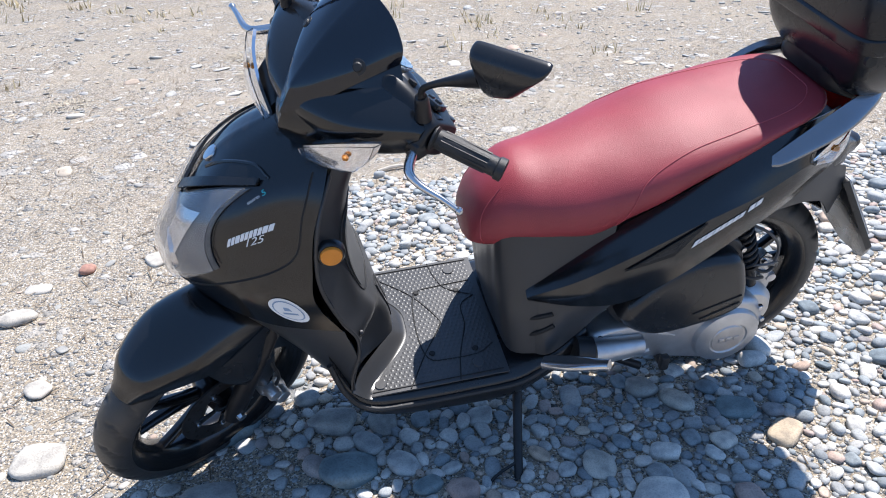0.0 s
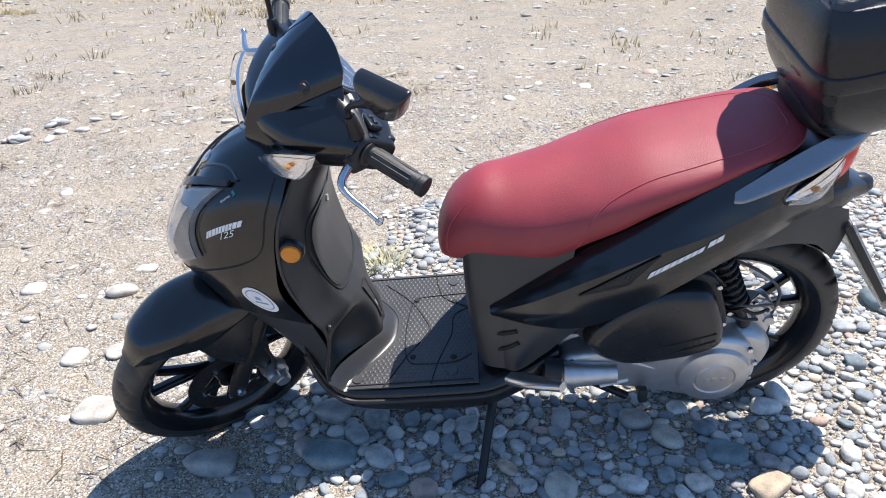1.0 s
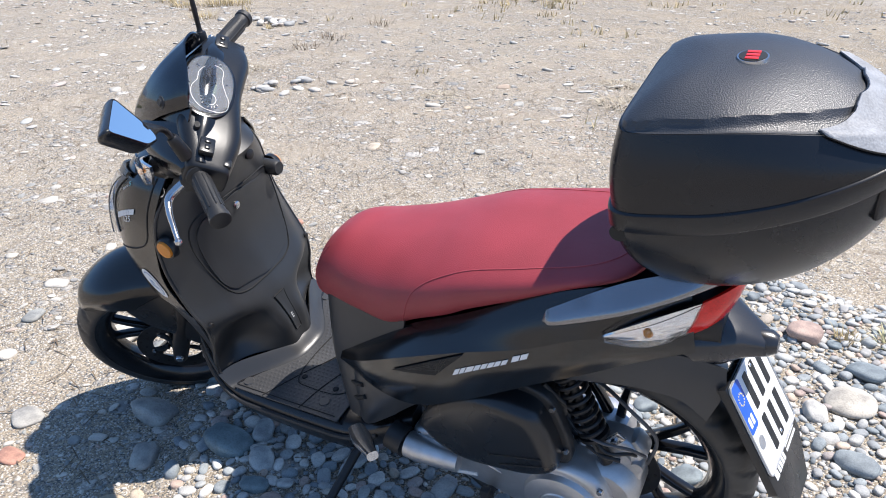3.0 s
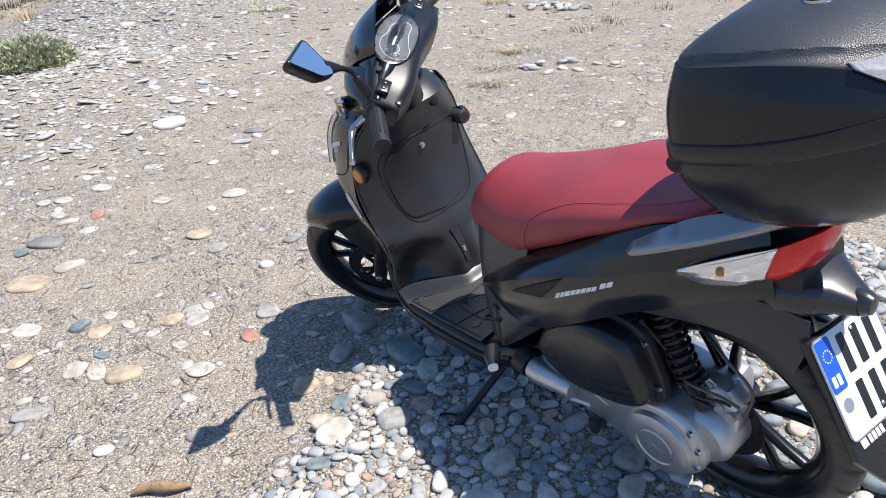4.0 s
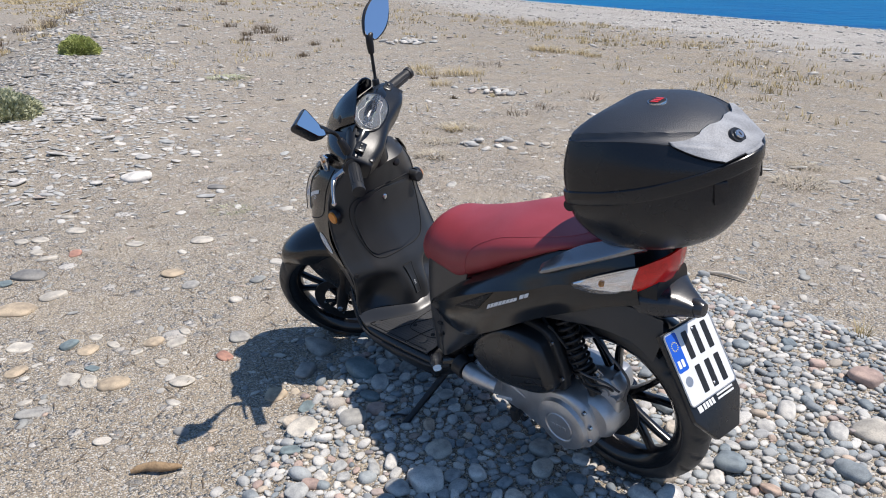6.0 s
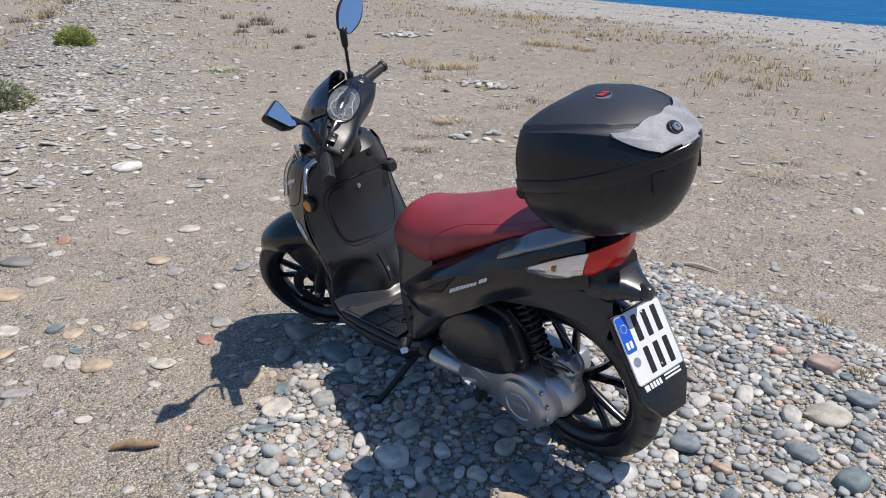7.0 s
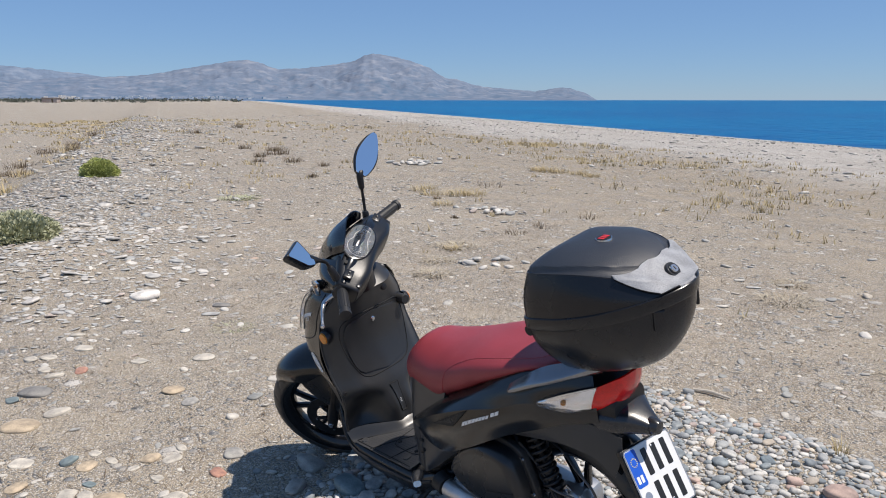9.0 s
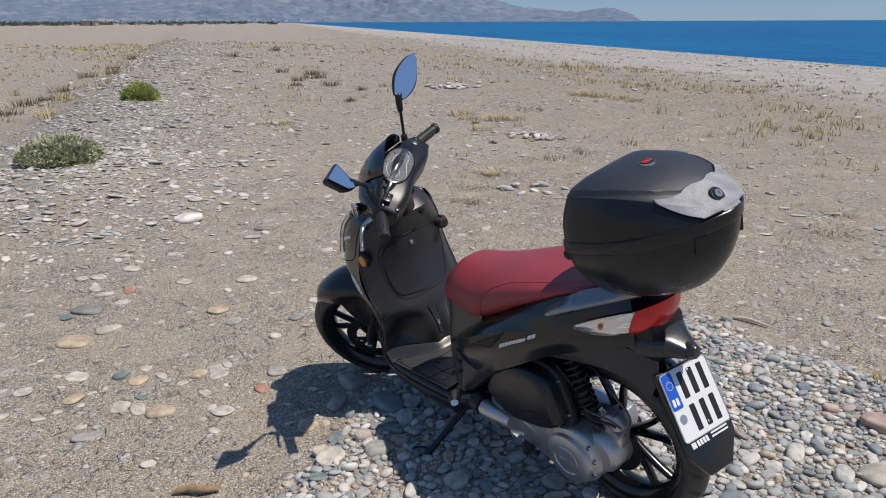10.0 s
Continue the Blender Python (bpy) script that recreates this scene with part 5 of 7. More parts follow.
def tub_row(f):
    g = math.sin(f * math.pi / 2) ** 0.8
    a = blend(FOOT, SEAM, g, -0.007 * g)
    return (FOOT[0] + (SEAM[0] - 0.034 - FOOT[0]) * f, a[1], a[2], a[3], FOOT[4] + (SEAM[4] - FOOT[4]) * f, SEAM[5] * f * f)


tub = [case_ring(FOOT[0] - 0.004, FOOT[1] - 0.014, FOOT[2] - 0.014, FOOT[3] - 0.014, FOOT[4], 0.0)] + [case_ring(*tub_row(i / 12)) for i in range(13)]
top_case = part("top_case", loft(tub), M_CASE, scooter, "black plastic top case with clear rear reflector, shut")
lip = [(-0.035, -0.007), (-0.034, -0.002), (-0.031, 0.0), (-0.006, 0.001), (-0.003, 0.0005), (-0.001, -0.0015), (0.0, -0.005)]
part("case_rim", loft([case_ring(SEAM[0] + h, SEAM[1] + w, SEAM[2] + w, SEAM[3] + w, SEAM[4], SEAM[5]) for h, w in lip]), M_CASE, top_case, "", sharp=35)


def plate_edge(deg):
    """How far in from the brow the raised top plate begins."""
    d = abs((deg + 180) % 360 - 180)
    if d < 40:
        return 0.86 + 0.10 * sstep(15, 40, d)
    return 0.96 - 0.15 * sstep(40, 150, d)


def lid_at(f, deg):
    """A place on the lid: f from 0 at the seam over 1 at the brow to 2 at the crown."""
    if f <= 1:
        return case_spot(*blend(SEAM, BROW, f, 0.006 * math.sin(math.pi * f) - 0.003 * (1 - f)), deg)
    s = max(0.004, 2 - f)
    k = 1 - s ** 2.58
    z = BROW[0] + (1.1945 - BROW[0]) * k
    p = case_spot(z, BROW[1] * s, BROW[2] * s, BROW[3] * s, BROW[4] * (1 - k) - 0.0095 * k, BROW[5] * s, deg, 7 - 2 * (1 - s))
    e = plate_edge(deg)
    p.z += 0.0045 * sstep(e + 0.018, e - 0.004, s) - 0.0045 * math.sin(math.pi * min(1, max(0, (1 - s) / max(0.02, 1 - e))))
    return p


levels = [i / 9 for i in range(10)] + [1.006, 1.015] + [1 + 0.022 * i for i in range(1, 14)] + [1.33, 1.40, 1.48, 1.57, 1.67, 1.78, 1.9, 1.985]
lid_rings = [[lid_at(f, 360 * j / 120) for j in range(120)] for f in levels]
case_lid = part("case_lid", loft(lid_rings[:14]), M_CASE, top_case, "smooth black lid", sharp=22)
part("lid_plate", loft([[p + Vector((0, 0, 0.0004)) for p in r] for r in lid_rings[12:]]), M_CASEGRAIN, case_lid, "grained black top of the lid", sharp=26)
lid_skin = Skin(lambda u, v: lid_at(v, u * 360), (-0.20, 0, 1.0))


def lens_edges(s):
    """Lower and upper bound of the rear reflector, s from -1 to 1 across."""
    d = abs(s)
    low = 0.16 if d < 0.50 else 0.16 + 0.86 * ((d - 0.50) / 0.50) ** 0.6
    top = 1.25 - 0.22 * max(0, (d - 0.30) / 0.70) ** 1.2
    return low, top


lens_case = []
for i in range(17):
    f = i / 16
    row = []
    for j in range(61):
        s = -1 + 2 * j / 60
        lo, hi = lens_edges(s)
        row.append(lid_skin.at((180 + s * 52) / 360, lo + (hi - lo) * f, 0.0042))
    lens_case.append(row)
case_lens = part("case_reflector", shell(lens_case, 0.003), M_CASELENS, case_lid, "clear ribbed reflector across the lid's rear", sharp=80)
mid = Vector((-0.20, CASE_Y, 1.03))
ribs = [tube([p + (p - mid).normalized() * 0.0004 for p in lens_case[k][1:-1]], 0.0007, 5) for k in range(1, 16)]
ribs += [tube([row[k] + (row[k] - mid).normalized() * 0.0004 for row in lens_case[1:-1]], 0.0006, 5) for k in range(2, 59, 2)]
part("lens_ribs", join(*ribs), M_LENSRIB, case_lens)
rim_line = lens_case[0] + [r[-1] for r in lens_case[1:]] + lens_case[-1][-2::-1] + [r[0] for r in lens_case[-2:0:-1]]
part("lens_rim", tube(rim_line + rim_line[:1], 0.0016, 6), M_CASE, case_lens)
pk = lid_skin.at(0.5, 1.10, 0.003)
part("case_lock", lathe([(0, -0.012), (0.012, -0.012), (0.014, -0.009), (0.019, -0.009), (0.0205, -0.005), (0.0205, 0.006)], 28, (0, 0, 0), 'X'), M_PLASTIC, case_lid, "round lock with steel barrel", Matrix.Translation(pk) @ Matrix.Rotation(radians(44), 4, 'Y'))
part("lock_barrel", lathe([(0, -0.0145), (0.0095, -0.0145), (0.0105, -0.012)], 20, (0, 0, 0), 'X'), M_STEEL, case_lid, "", Matrix.Translation(pk) @ Matrix.Rotation(radians(44), 4, 'Y'))
part("lock_slot", box((-0.0148, 0, 0), (0.001, 0.0022, 0.009), 0.0), M_GROOVE, case_lid, "", Matrix.Translation(pk) @ Matrix.Rotation(radians(44), 4, 'Y'))
pb = Vector((-0.200, CASE_Y, lid_at(1.985, 0).z + 0.0005))
part("case_badge", lathe([(0, 0.003), (0.021, 0.002), (0.022, -0.003)], 28, (0, 0, 0), 'Z'), M_STEEL, case_lid, "small red and silver badge", Matrix.Translation(pb))
part("badge_field", lathe([(0, 0.0036), (0.0185, 0.0030), (0.0188, 0.002)], 28, (0, 0, 0), 'Z'), M_INK, case_lid, "", Matrix.Translation(pb))
for dy in (-0.0105, 0.0, 0.0105):
    part("badge_print", box((0, dy, 0.0038), (0.018, 0.0078, 0.001), 0.0004), M_BADGE, case_lid, "", Matrix.Translation(pb))
for sgn in (1, -1):
    a = 90 * sgn + 62 * sgn
    q = case_spot(*tub_row(0.86), a)
    q2 = case_spot(*tub_row(0.86), a + 1)
    part("case_catch", box(q, (0.030, 0.010, 0.052), 0.004, Matrix.Rotation(math.atan2((q2 - q).y, (q2 - q).x), 4, 'Z')), M_CASE, top_case)
    e = case_spot(*tub_row(0.97), 58 * sgn)
    part("finger_notch", lathe([(0, -0.004), (0.014, -0.004), (0.014, 0.004), (0, 0.004)], 20, e + Vector((0, 0.001 * sgn, -0.004))), M_GROOVE, top_case)

# -- engine, gearbox and air box on the left --
def side_body(outline, y0, y1, bev, n=3):
    """A cast cover seen from the side: an outline in x and z, from y0 out to y1, with rounded outer edge."""
    cx = sum(p[0] for p in outline) / len(outline)
    cz = sum(p[1] for p in outline) / len(outline)
    pts = spline([(x, 0, z) for x, z in outline + outline[:1]], 56)[:-1]
    rings = []
    for y, k in [(y0, 0.0)] + [(y1 - bev + bev * math.sin(radians(90 * i / n)), 1 - math.cos(radians(90 * i / n))) for i in range(n + 1)]:
        ring = []
        for p in pts:
            d = Vector((cx - p.x, 0, cz - p.z))
            ring.append(Vector((p.x, y, p.z)) + d.normalized() * bev * k)
        rings.append(ring)
    return loft(rings)


airbox = part("air_filter_box", side_body([(0.375, 0.430), (0.35, 0.475), (0.29, 0.535), (0.22, 0.570), (0.15, 0.572), (0.10, 0.555), (0.075, 0.50), (0.062, 0.43), (0.075, 0.395), (0.15, 0.365), (0.27, 0.355), (0.34, 0.385)], 0.06, 0.228, 0.03, 5), M_PLASTIC, scooter, "dark grey air filter box")
for k in range(2):
    part("airbox_rib", tube([(0.20 - 0.02 * k, 0.2285, 0.418 - 0.022 * k), (0.085, 0.2285, 0.452 - 0.022 * k)], 0.002, 6), M_GROOVE, airbox)
part("airbox_flange", side_body([(0.395, 0.435), (0.36, 0.487), (0.295, 0.55), (0.22, 0.586), (0.145, 0.588), (0.085, 0.565), (0.06, 0.50), (0.046, 0.43), (0.06, 0.38), (0.15, 0.35), (0.27, 0.34), (0.35, 0.37)], 0.15, 0.172, 0.006), M_GRIP, airbox)
for x, z in ((0.36, 0.474), (0.22, 0.582), (0.075, 0.545), (0.055, 0.43)):
    part("airbox_screw", lathe([(0, 0.006), (0.006, 0.006), (0.007, 0.0)], 10, (x, 0.174, z)), M_STEEL, airbox)
engine = part("engine_cover", side_body([(0.43, 0.315), (0.42, 0.35), (0.36, 0.368), (0.24, 0.365), (0.12, 0.375), (0.05, 0.385), (-0.01, 0.36), (-0.035, 0.30), (-0.03, 0.235), (0.02, 0.195), (0.10, 0.19), (0.20, 0.215), (0.30, 0.245), (0.40, 0.275)], 0.05, 0.188, 0.022, 4), M_ALLOY, scooter, "cast aluminium transmission cover")
part("clutch_cover", lathe([(0.088, -0.05), (0.088, 0.0), (0.082, 0.014), (0.066, 0.020), (0.050, 0.021), (0.047, 0.018), (0.044, 0.018), (0.042, 0.021), (0.0, 0.022)], 48, (0.066, 0.186, 0.275)), M_ALLOY, engine, "round aluminium clutch cover with oval badge")
part("cover_badge", join(*[box((0.066 + dx, 0.2085, 0.275), (0.014, 0.002, 0.014), 0.001) for dx in (-0.02, 0.0, 0.02)]), M_ALLOY, engine)
part("engine_barrel", tube([(0.425, 0.205, 0.325), (0.40, 0.205, 0.322), (0.30, 0.198, 0.312)], [0.030, 0.032, 0.026], 20), M_ALLOY, engine, "bright aluminium tube")
part("intake_boot", tube([(0.47, 0.20, 0.335), (0.43, 0.204, 0.327)], 0.035, 20), M_GRIP, engine)
for k in range(8):
    part("cover_fin", tube([(0.205 + 0.010 * k, 0.1885, 0.305 + 0.004 * k), (0.255 + 0.004 * k, 0.1885, 0.335 + 0.001 * k)], 0.0015, 6), M_ALLOY, engine)
part("cover_plate", box((0.30, 0.189, 0.262), (0.07, 0.003, 0.010), 0.001, Matrix.Rotation(radians(14), 4, 'Y')), M_PLATE, engine)
part("cover_plug", lathe([(0, 0.006), (0.009, 0.006), (0.011, 0.0)], 18, (0.31, 0.187, 0.308)), M_ALLOY, engine)
for x, z in ((0.40, 0.345), (0.13, 0.368), (-0.015, 0.345), (-0.022, 0.25), (0.035, 0.205), (0.22, 0.23), (-0.03, 0.30)):
    part("cover_bolt", lathe([(0, 0.009), (0.006, 0.009), (0.0075, 0.006), (0.0075, 0.0)], 8, (x, 0.18, z)), M_STEEL, engine)
part("crankcase", join(box((0.34, 0.02, 0.30), (0.22, 0.22, 0.16), 0.03), box((0.12, 0.03, 0.33), (0.30, 0.16, 0.10), 0.03), lathe([(0.075, -0.02), (0.075, 0.05), (0.06, 0.07), (0.0, 0.075)], 30, (-0.005, 0.085, 0.30))), M_ALLOY, scooter, "cast aluminium engine block")
part("kickstart_stub", join(tube([(0.235, 0.17, 0.235), (0.235, 0.215, 0.235)], 0.011, 12), box((0.235, 0.215, 0.245), (0.022, 0.020, 0.045), 0.005)), M_GRIP, scooter, "black stub on the engine cover")
part("hub_carrier", join(side_body([(0.04, 0.40), (0.02, 0.43), (-0.04, 0.435), (-0.075, 0.40), (-0.08, 0.34), (-0.06, 0.29), (-0.02, 0.31), (0.02, 0.35)], 0.075, 0.118, 0.012), lathe([(0, 0.03), (0.014, 0.03), (0.017, 0.022), (0.017, 0.0)], 8, (0.0, 0.11, 0.287))), M_ALLOY, scooter, "aluminium rear hub carrier")
part("rear_caliper", join(box((-0.05, 0.085, 0.395), (0.07, 0.05, 0.05), 0.012, Matrix.Rotation(0.6, 4, 'Y')), lathe([(0, 0.02), (0.014, 0.02), (0.016, 0.0)], 16, (-0.045, 0.105, 0.39)), lathe([(0, 0.02), (0.012, 0.02), (0.014, 0.0)], 16, (-0.072, 0.105, 0.375))), M_ALLOY, scooter, "aluminium rear brake caliper")

# shock absorber
SA, SB = Vector((0.075, 0.115, 0.62)), Vector((-0.012, 0.128, 0.375))
sd = (SB - SA)
shock = part("shock_absorber", tube([SA, SA + sd * 0.45, SA + sd * 0.46, SA + sd * 0.62, SA + sd * 0.63, SB], [0.010, 0.010, 0.018, 0.018, 0.015, 0.014], 16), M_IRON, scooter, "black rear shock absorber")
q = sd.to_track_quat('Z', 'Y')
coil = [SA + sd * (0.08 + 0.62 * i / 120) + q @ Vector((0.026 * math.cos(i * 0.42), 0.026 * math.sin(i * 0.42), 0)) for i in range(121)]
part("coil_spring", tube(coil, 0.005, 8), M_IRON, shock, "black coil spring")
part("spring_seat", tube([SA + sd * 0.69, SA + sd * 0.72], 0.032, 20), M_IRON, shock)
part("cable", tube([(0.02, 0.13, 0.45), (-0.02, 0.15, 0.43), (-0.06, 0.13, 0.42), (-0.07, 0.10, 0.38)], 0.004, 8, 16), M_GRIP, scooter)
part("cable", tube([(0.10, 0.15, 0.58), (0.04, 0.14, 0.50), (0.0, 0.145, 0.42)], 0.0045, 8, 16), M_GRIP, scooter)

M_HOSE = mat("grey_brake_hose", (0.10, 0.10, 0.105), 0.35, 0.2, 0.3, 30, 300)
for pts, r, m in (([(0.10, 0.10, 0.50), (0.05, 0.135, 0.46), (-0.01, 0.150, 0.455), (-0.06, 0.135, 0.44), (-0.085, 0.11, 0.40)], 0.0035, M_HOSE),
                  ([(0.12, 0.09, 0.47), (0.06, 0.12, 0.425), (0.0, 0.140, 0.405), (-0.04, 0.13, 0.39)], 0.0045, M_GRIP),
                  ([(0.14, 0.05, 0.56), (0.03, 0.06, 0.53), (-0.05, 0.09, 0.50), (-0.10, 0.085, 0.43), (-0.085, 0.095, 0.36)], 0.004, M_HOSE),
                  ([(0.16, 0.12, 0.60), (0.11, 0.14, 0.55), (0.09, 0.150, 0.48), (0.10, 0.145, 0.41)], 0.006, M_GRIP)):
    part("hose", tube(pts, r, 8, 24), m, scooter)
for x, y, z, a in ((0.03, 0.13, 0.425, 0.4), (-0.03, 0.125, 0.445, 0.9), (0.10, 0.13, 0.40, 0.1)):
    br = part("bracket", box((x, y, z), (0.045, 0.006, 0.022), 0.002, Matrix.Rotation(a, 4, 'Y')), M_STEEL, scooter)
    part("bracket_bolt", lathe([(0, 0.012), (0.006, 0.012), (0.0075, 0.008), (0.0075, 0.0)], 8, (x, y, z)), M_STEEL, br)
part("hub_bolt", join(*[lathe([(0, 0.008), (0.006, 0.008), (0.007, 0.0)], 8, (0.0 + 0.05 * math.cos(a), 0.116, 0.36 + 0.05 * math.sin(a))) for a in (1.2, 2.4, 3.6)]), M_STEEL, scooter)
part("wheel_arch", loft([oval((x, 0, z), (0, 1, 0), (0.3, 0, 1), 0.10, 0.03, 16, 4) for x, z in ((0.36, 0.50), (0.24, 0.58), (0.10, 0.635), (-0.05, 0.64), (-0.15, 0.63))]), M_GRIP, scooter, "black inner wheel arch")

# foot peg, stands
part("foot_peg", loft([oval((0.553 - 0.118 * f, 0.225 + 0.088 * f, 0.345 + 0.058 * f), (0.60, 0.78, 0.0), (0.3, -0.25, 0.9), 0.013 + 0.010 * math.sin(math.pi * min(1, f + 0.15)), 0.010, 14, 3) for f in (0, 0.12, 0.4, 0.7, 0.92, 1.0)]), M_STEEL, scooter, "folding aluminium foot peg, ribbed")
stand = part("side_stand", tube([(0.585, 0.10, 0.255), (0.60, 0.18, 0.215), (0.628, 0.29, 0.145), (0.645, 0.36, 0.102)], [0.012, 0.012, 0.011, 0.011], 12, 14), M_IRON, scooter, "black steel side stand, folded out on the stones")
part("stand_foot", box((0.652, 0.372, 0.092), (0.07, 0.04, 0.010), 0.004, Matrix.Rotation(radians(-13), 4, 'X')), M_IRON, stand)
part("stand_hook", tube([(0.635, 0.325, 0.125), (0.69, 0.345, 0.120), (0.715, 0.36, 0.110), (0.70, 0.372, 0.106), (0.65, 0.362, 0.108)], 0.004, 8, 20), M_IRON, stand)
part("centre_stand", join(tube([(0.42, 0.12, 0.25), (0.26, 0.15, 0.165)], 0.011, 10), tube([(0.42, -0.12, 0.25), (0.26, -0.15, 0.165)], 0.011, 10), tube([(0.30, 0.14, 0.19), (0.30, -0.14, 0.19)], 0.009, 10)), M_IRON, scooter, "black centre stand, folded up")

# -- handlebar cover, screen, mirrors (turn with the bars) --
HX, HZ = Vector((math.cos(radians(18)), 0, -math.sin(radians(18)))), Vector((math.sin(radians(18)), 0, math.cos(radians(18))))
DC = Vector((0.863, 0.010, 1.090))
dn = Vector((-0.62, 0, 0.78)).normalized()
dx = Vector((0.78, 0, 0.62)).normalized()
hrings = []
half = ((0.205, 0.895, 1.036, 0.030, 0.030), (0.165, 0.915, 1.036, 0.056, 0.042), (0.11, 0.930, 1.036, 0.086, 0.052), (0.05, 0.942, 1.036, 0.098, 0.058))
for y, cx, cz, a, b in [(-y, *q) for y, *q in half] + [(0, 0.945, 1.036, 0.102, 0.060)] + [(y, *q) for y, *q in reversed(half)]:
    hrings.append(oval((cx, y, cz), HX, HZ, a, b, 36, 3.4))
hrings = [list(r) for r in zip(*[spline(c, 45) for c in zip(*hrings)])]
headset = part("handlebar_cover", loft(hrings), M_PAINT, scooter, "matt black handlebar cover", ST)
half = ((0.214, -0.022, 0.036, -0.040, 0.026), (0.211, -0.023, 0.042, -0.034, 0.032), (0.195, -0.021, 0.045, -0.027, 0.040), (0.16, -0.019, 0.055, -0.015, 0.050), (0.12, -0.015, 0.064, -0.007, 0.060), (0.07, -0.008, 0.066, -0.002, 0.062))
prings = []
for y, v, a, h, b in [(-y, *q) for y, *q in half] + [(0, -0.005, 0.064, -0.002, 0.061)] + [(y, *q) for y, *q in reversed(half)]:
    c = Vector((DC.x, y, DC.z)) + dx * v + dn * (h - b)
    prings.append(oval(c, dx, dn, a, b, 44, 4.6))
prings = [list(r) for r in zip(*[spline(c, 60) for c in zip(*prings)])]
part("rider_panel", loft(prings), M_MATT, headset, "dark grey upper cover round the dials", ST, sharp=50)
part("steering_column", tube([(0.945, 0, 0.90), (0.935, 0, 0.99)], [0.055, 0.06], 20), M_PLASTIC, scooter, "", ST)
SCREEN = [[(1.066, 0, 1.030), (1.020, 0.040, 1.058), (0.955, 0.078, 1.098), (0.886, 0.102, 1.122)],
          [(1.030, 0, 1.085), (0.995, 0.038, 1.100), (0.940, 0.075, 1.122), (0.882, 0.102, 1.130)],
          [(0.955, 0, 1.150), (0.935, 0.036, 1.152), (0.905, 0.070, 1.150), (0.878, 0.100, 1.138)],
          [(0.870, 0, 1.197), (0.868, 0.032, 1.191), (0.868, 0.064, 1.174), (0.874, 0.096, 1.146)]]
sn = net_of([[r[k] for r in SCREEN] for k in range(4)], 24, 20)
screen = part("wind_deflector", shell([[Vector((q.x, -q.y, q.z)) for q in reversed(c)][:-1] + c for c in sn], 0.004), M_SCREEN, scooter, "glossy dark smoked fly screen", ST)
sc_skin = skin_of([[r[k] for r in SCREEN] for k in range(4)], (0.9, 0, 1.1))
for s in (1, -1):
    p = sc_skin.at(0.36, 0.60, 0.001)
    bolt = lathe([(0, 0.006), (0.007, 0.006), (0.009, 0.003), (0.014, 0.002), (0.0145, -0.001)], 20, (0, 0, 0), 'X')
    bolt.transform(Matrix.Translation((p.x, p.y * s, p.z)) @ Matrix.Rotation(radians(38 * s), 4, 'Z') @ Matrix.Rotation(radians(-35), 4, 'Y'))
    part("screen_bolt", bolt, M_GRIP, screen, "", ST)
NOSE = [[(1.062, 0, 1.034), (1.016, 0.040, 1.060), (0.950, 0.078, 1.096), (0.884, 0.103, 1.120)],
        [(1.074, 0, 0.998), (1.044, 0.047, 1.012), (0.984, 0.101, 1.046), (0.907, 0.142, 1.082)],
        [(1.052, 0, 0.953), (1.032, 0.050, 0.962), (0.985, 0.103, 0.990), (0.920, 0.145, 1.035)]]
nn = net_of([[r[k] for r in NOSE] for k in range(4)], 12, 20)
part("screen_trim", shell([[Vector((q.x, -q.y, q.z)) for q in reversed(c)][:-1] + c for c in nn], 0.004), M_PAINT, screen, "black trim below the screen", ST)
FSIG = [[(1.058, 0.050, 0.985), (1.045, 0.100, 1.022), (1.022, 0.145, 1.047), (0.992, 0.181, 1.058)],
        [(1.058, 0.053, 0.980), (1.050, 0.100, 0.998), (1.030, 0.145, 1.016), (1.003, 0.176, 1.030)],
        [(1.056, 0.053, 0.973), (1.050, 0.092, 0.976), (1.040, 0.130, 0.984), (1.026, 0.157, 0.991)]]
fs_skin = skin_of(FSIG, (0.95, 0, 1.0))
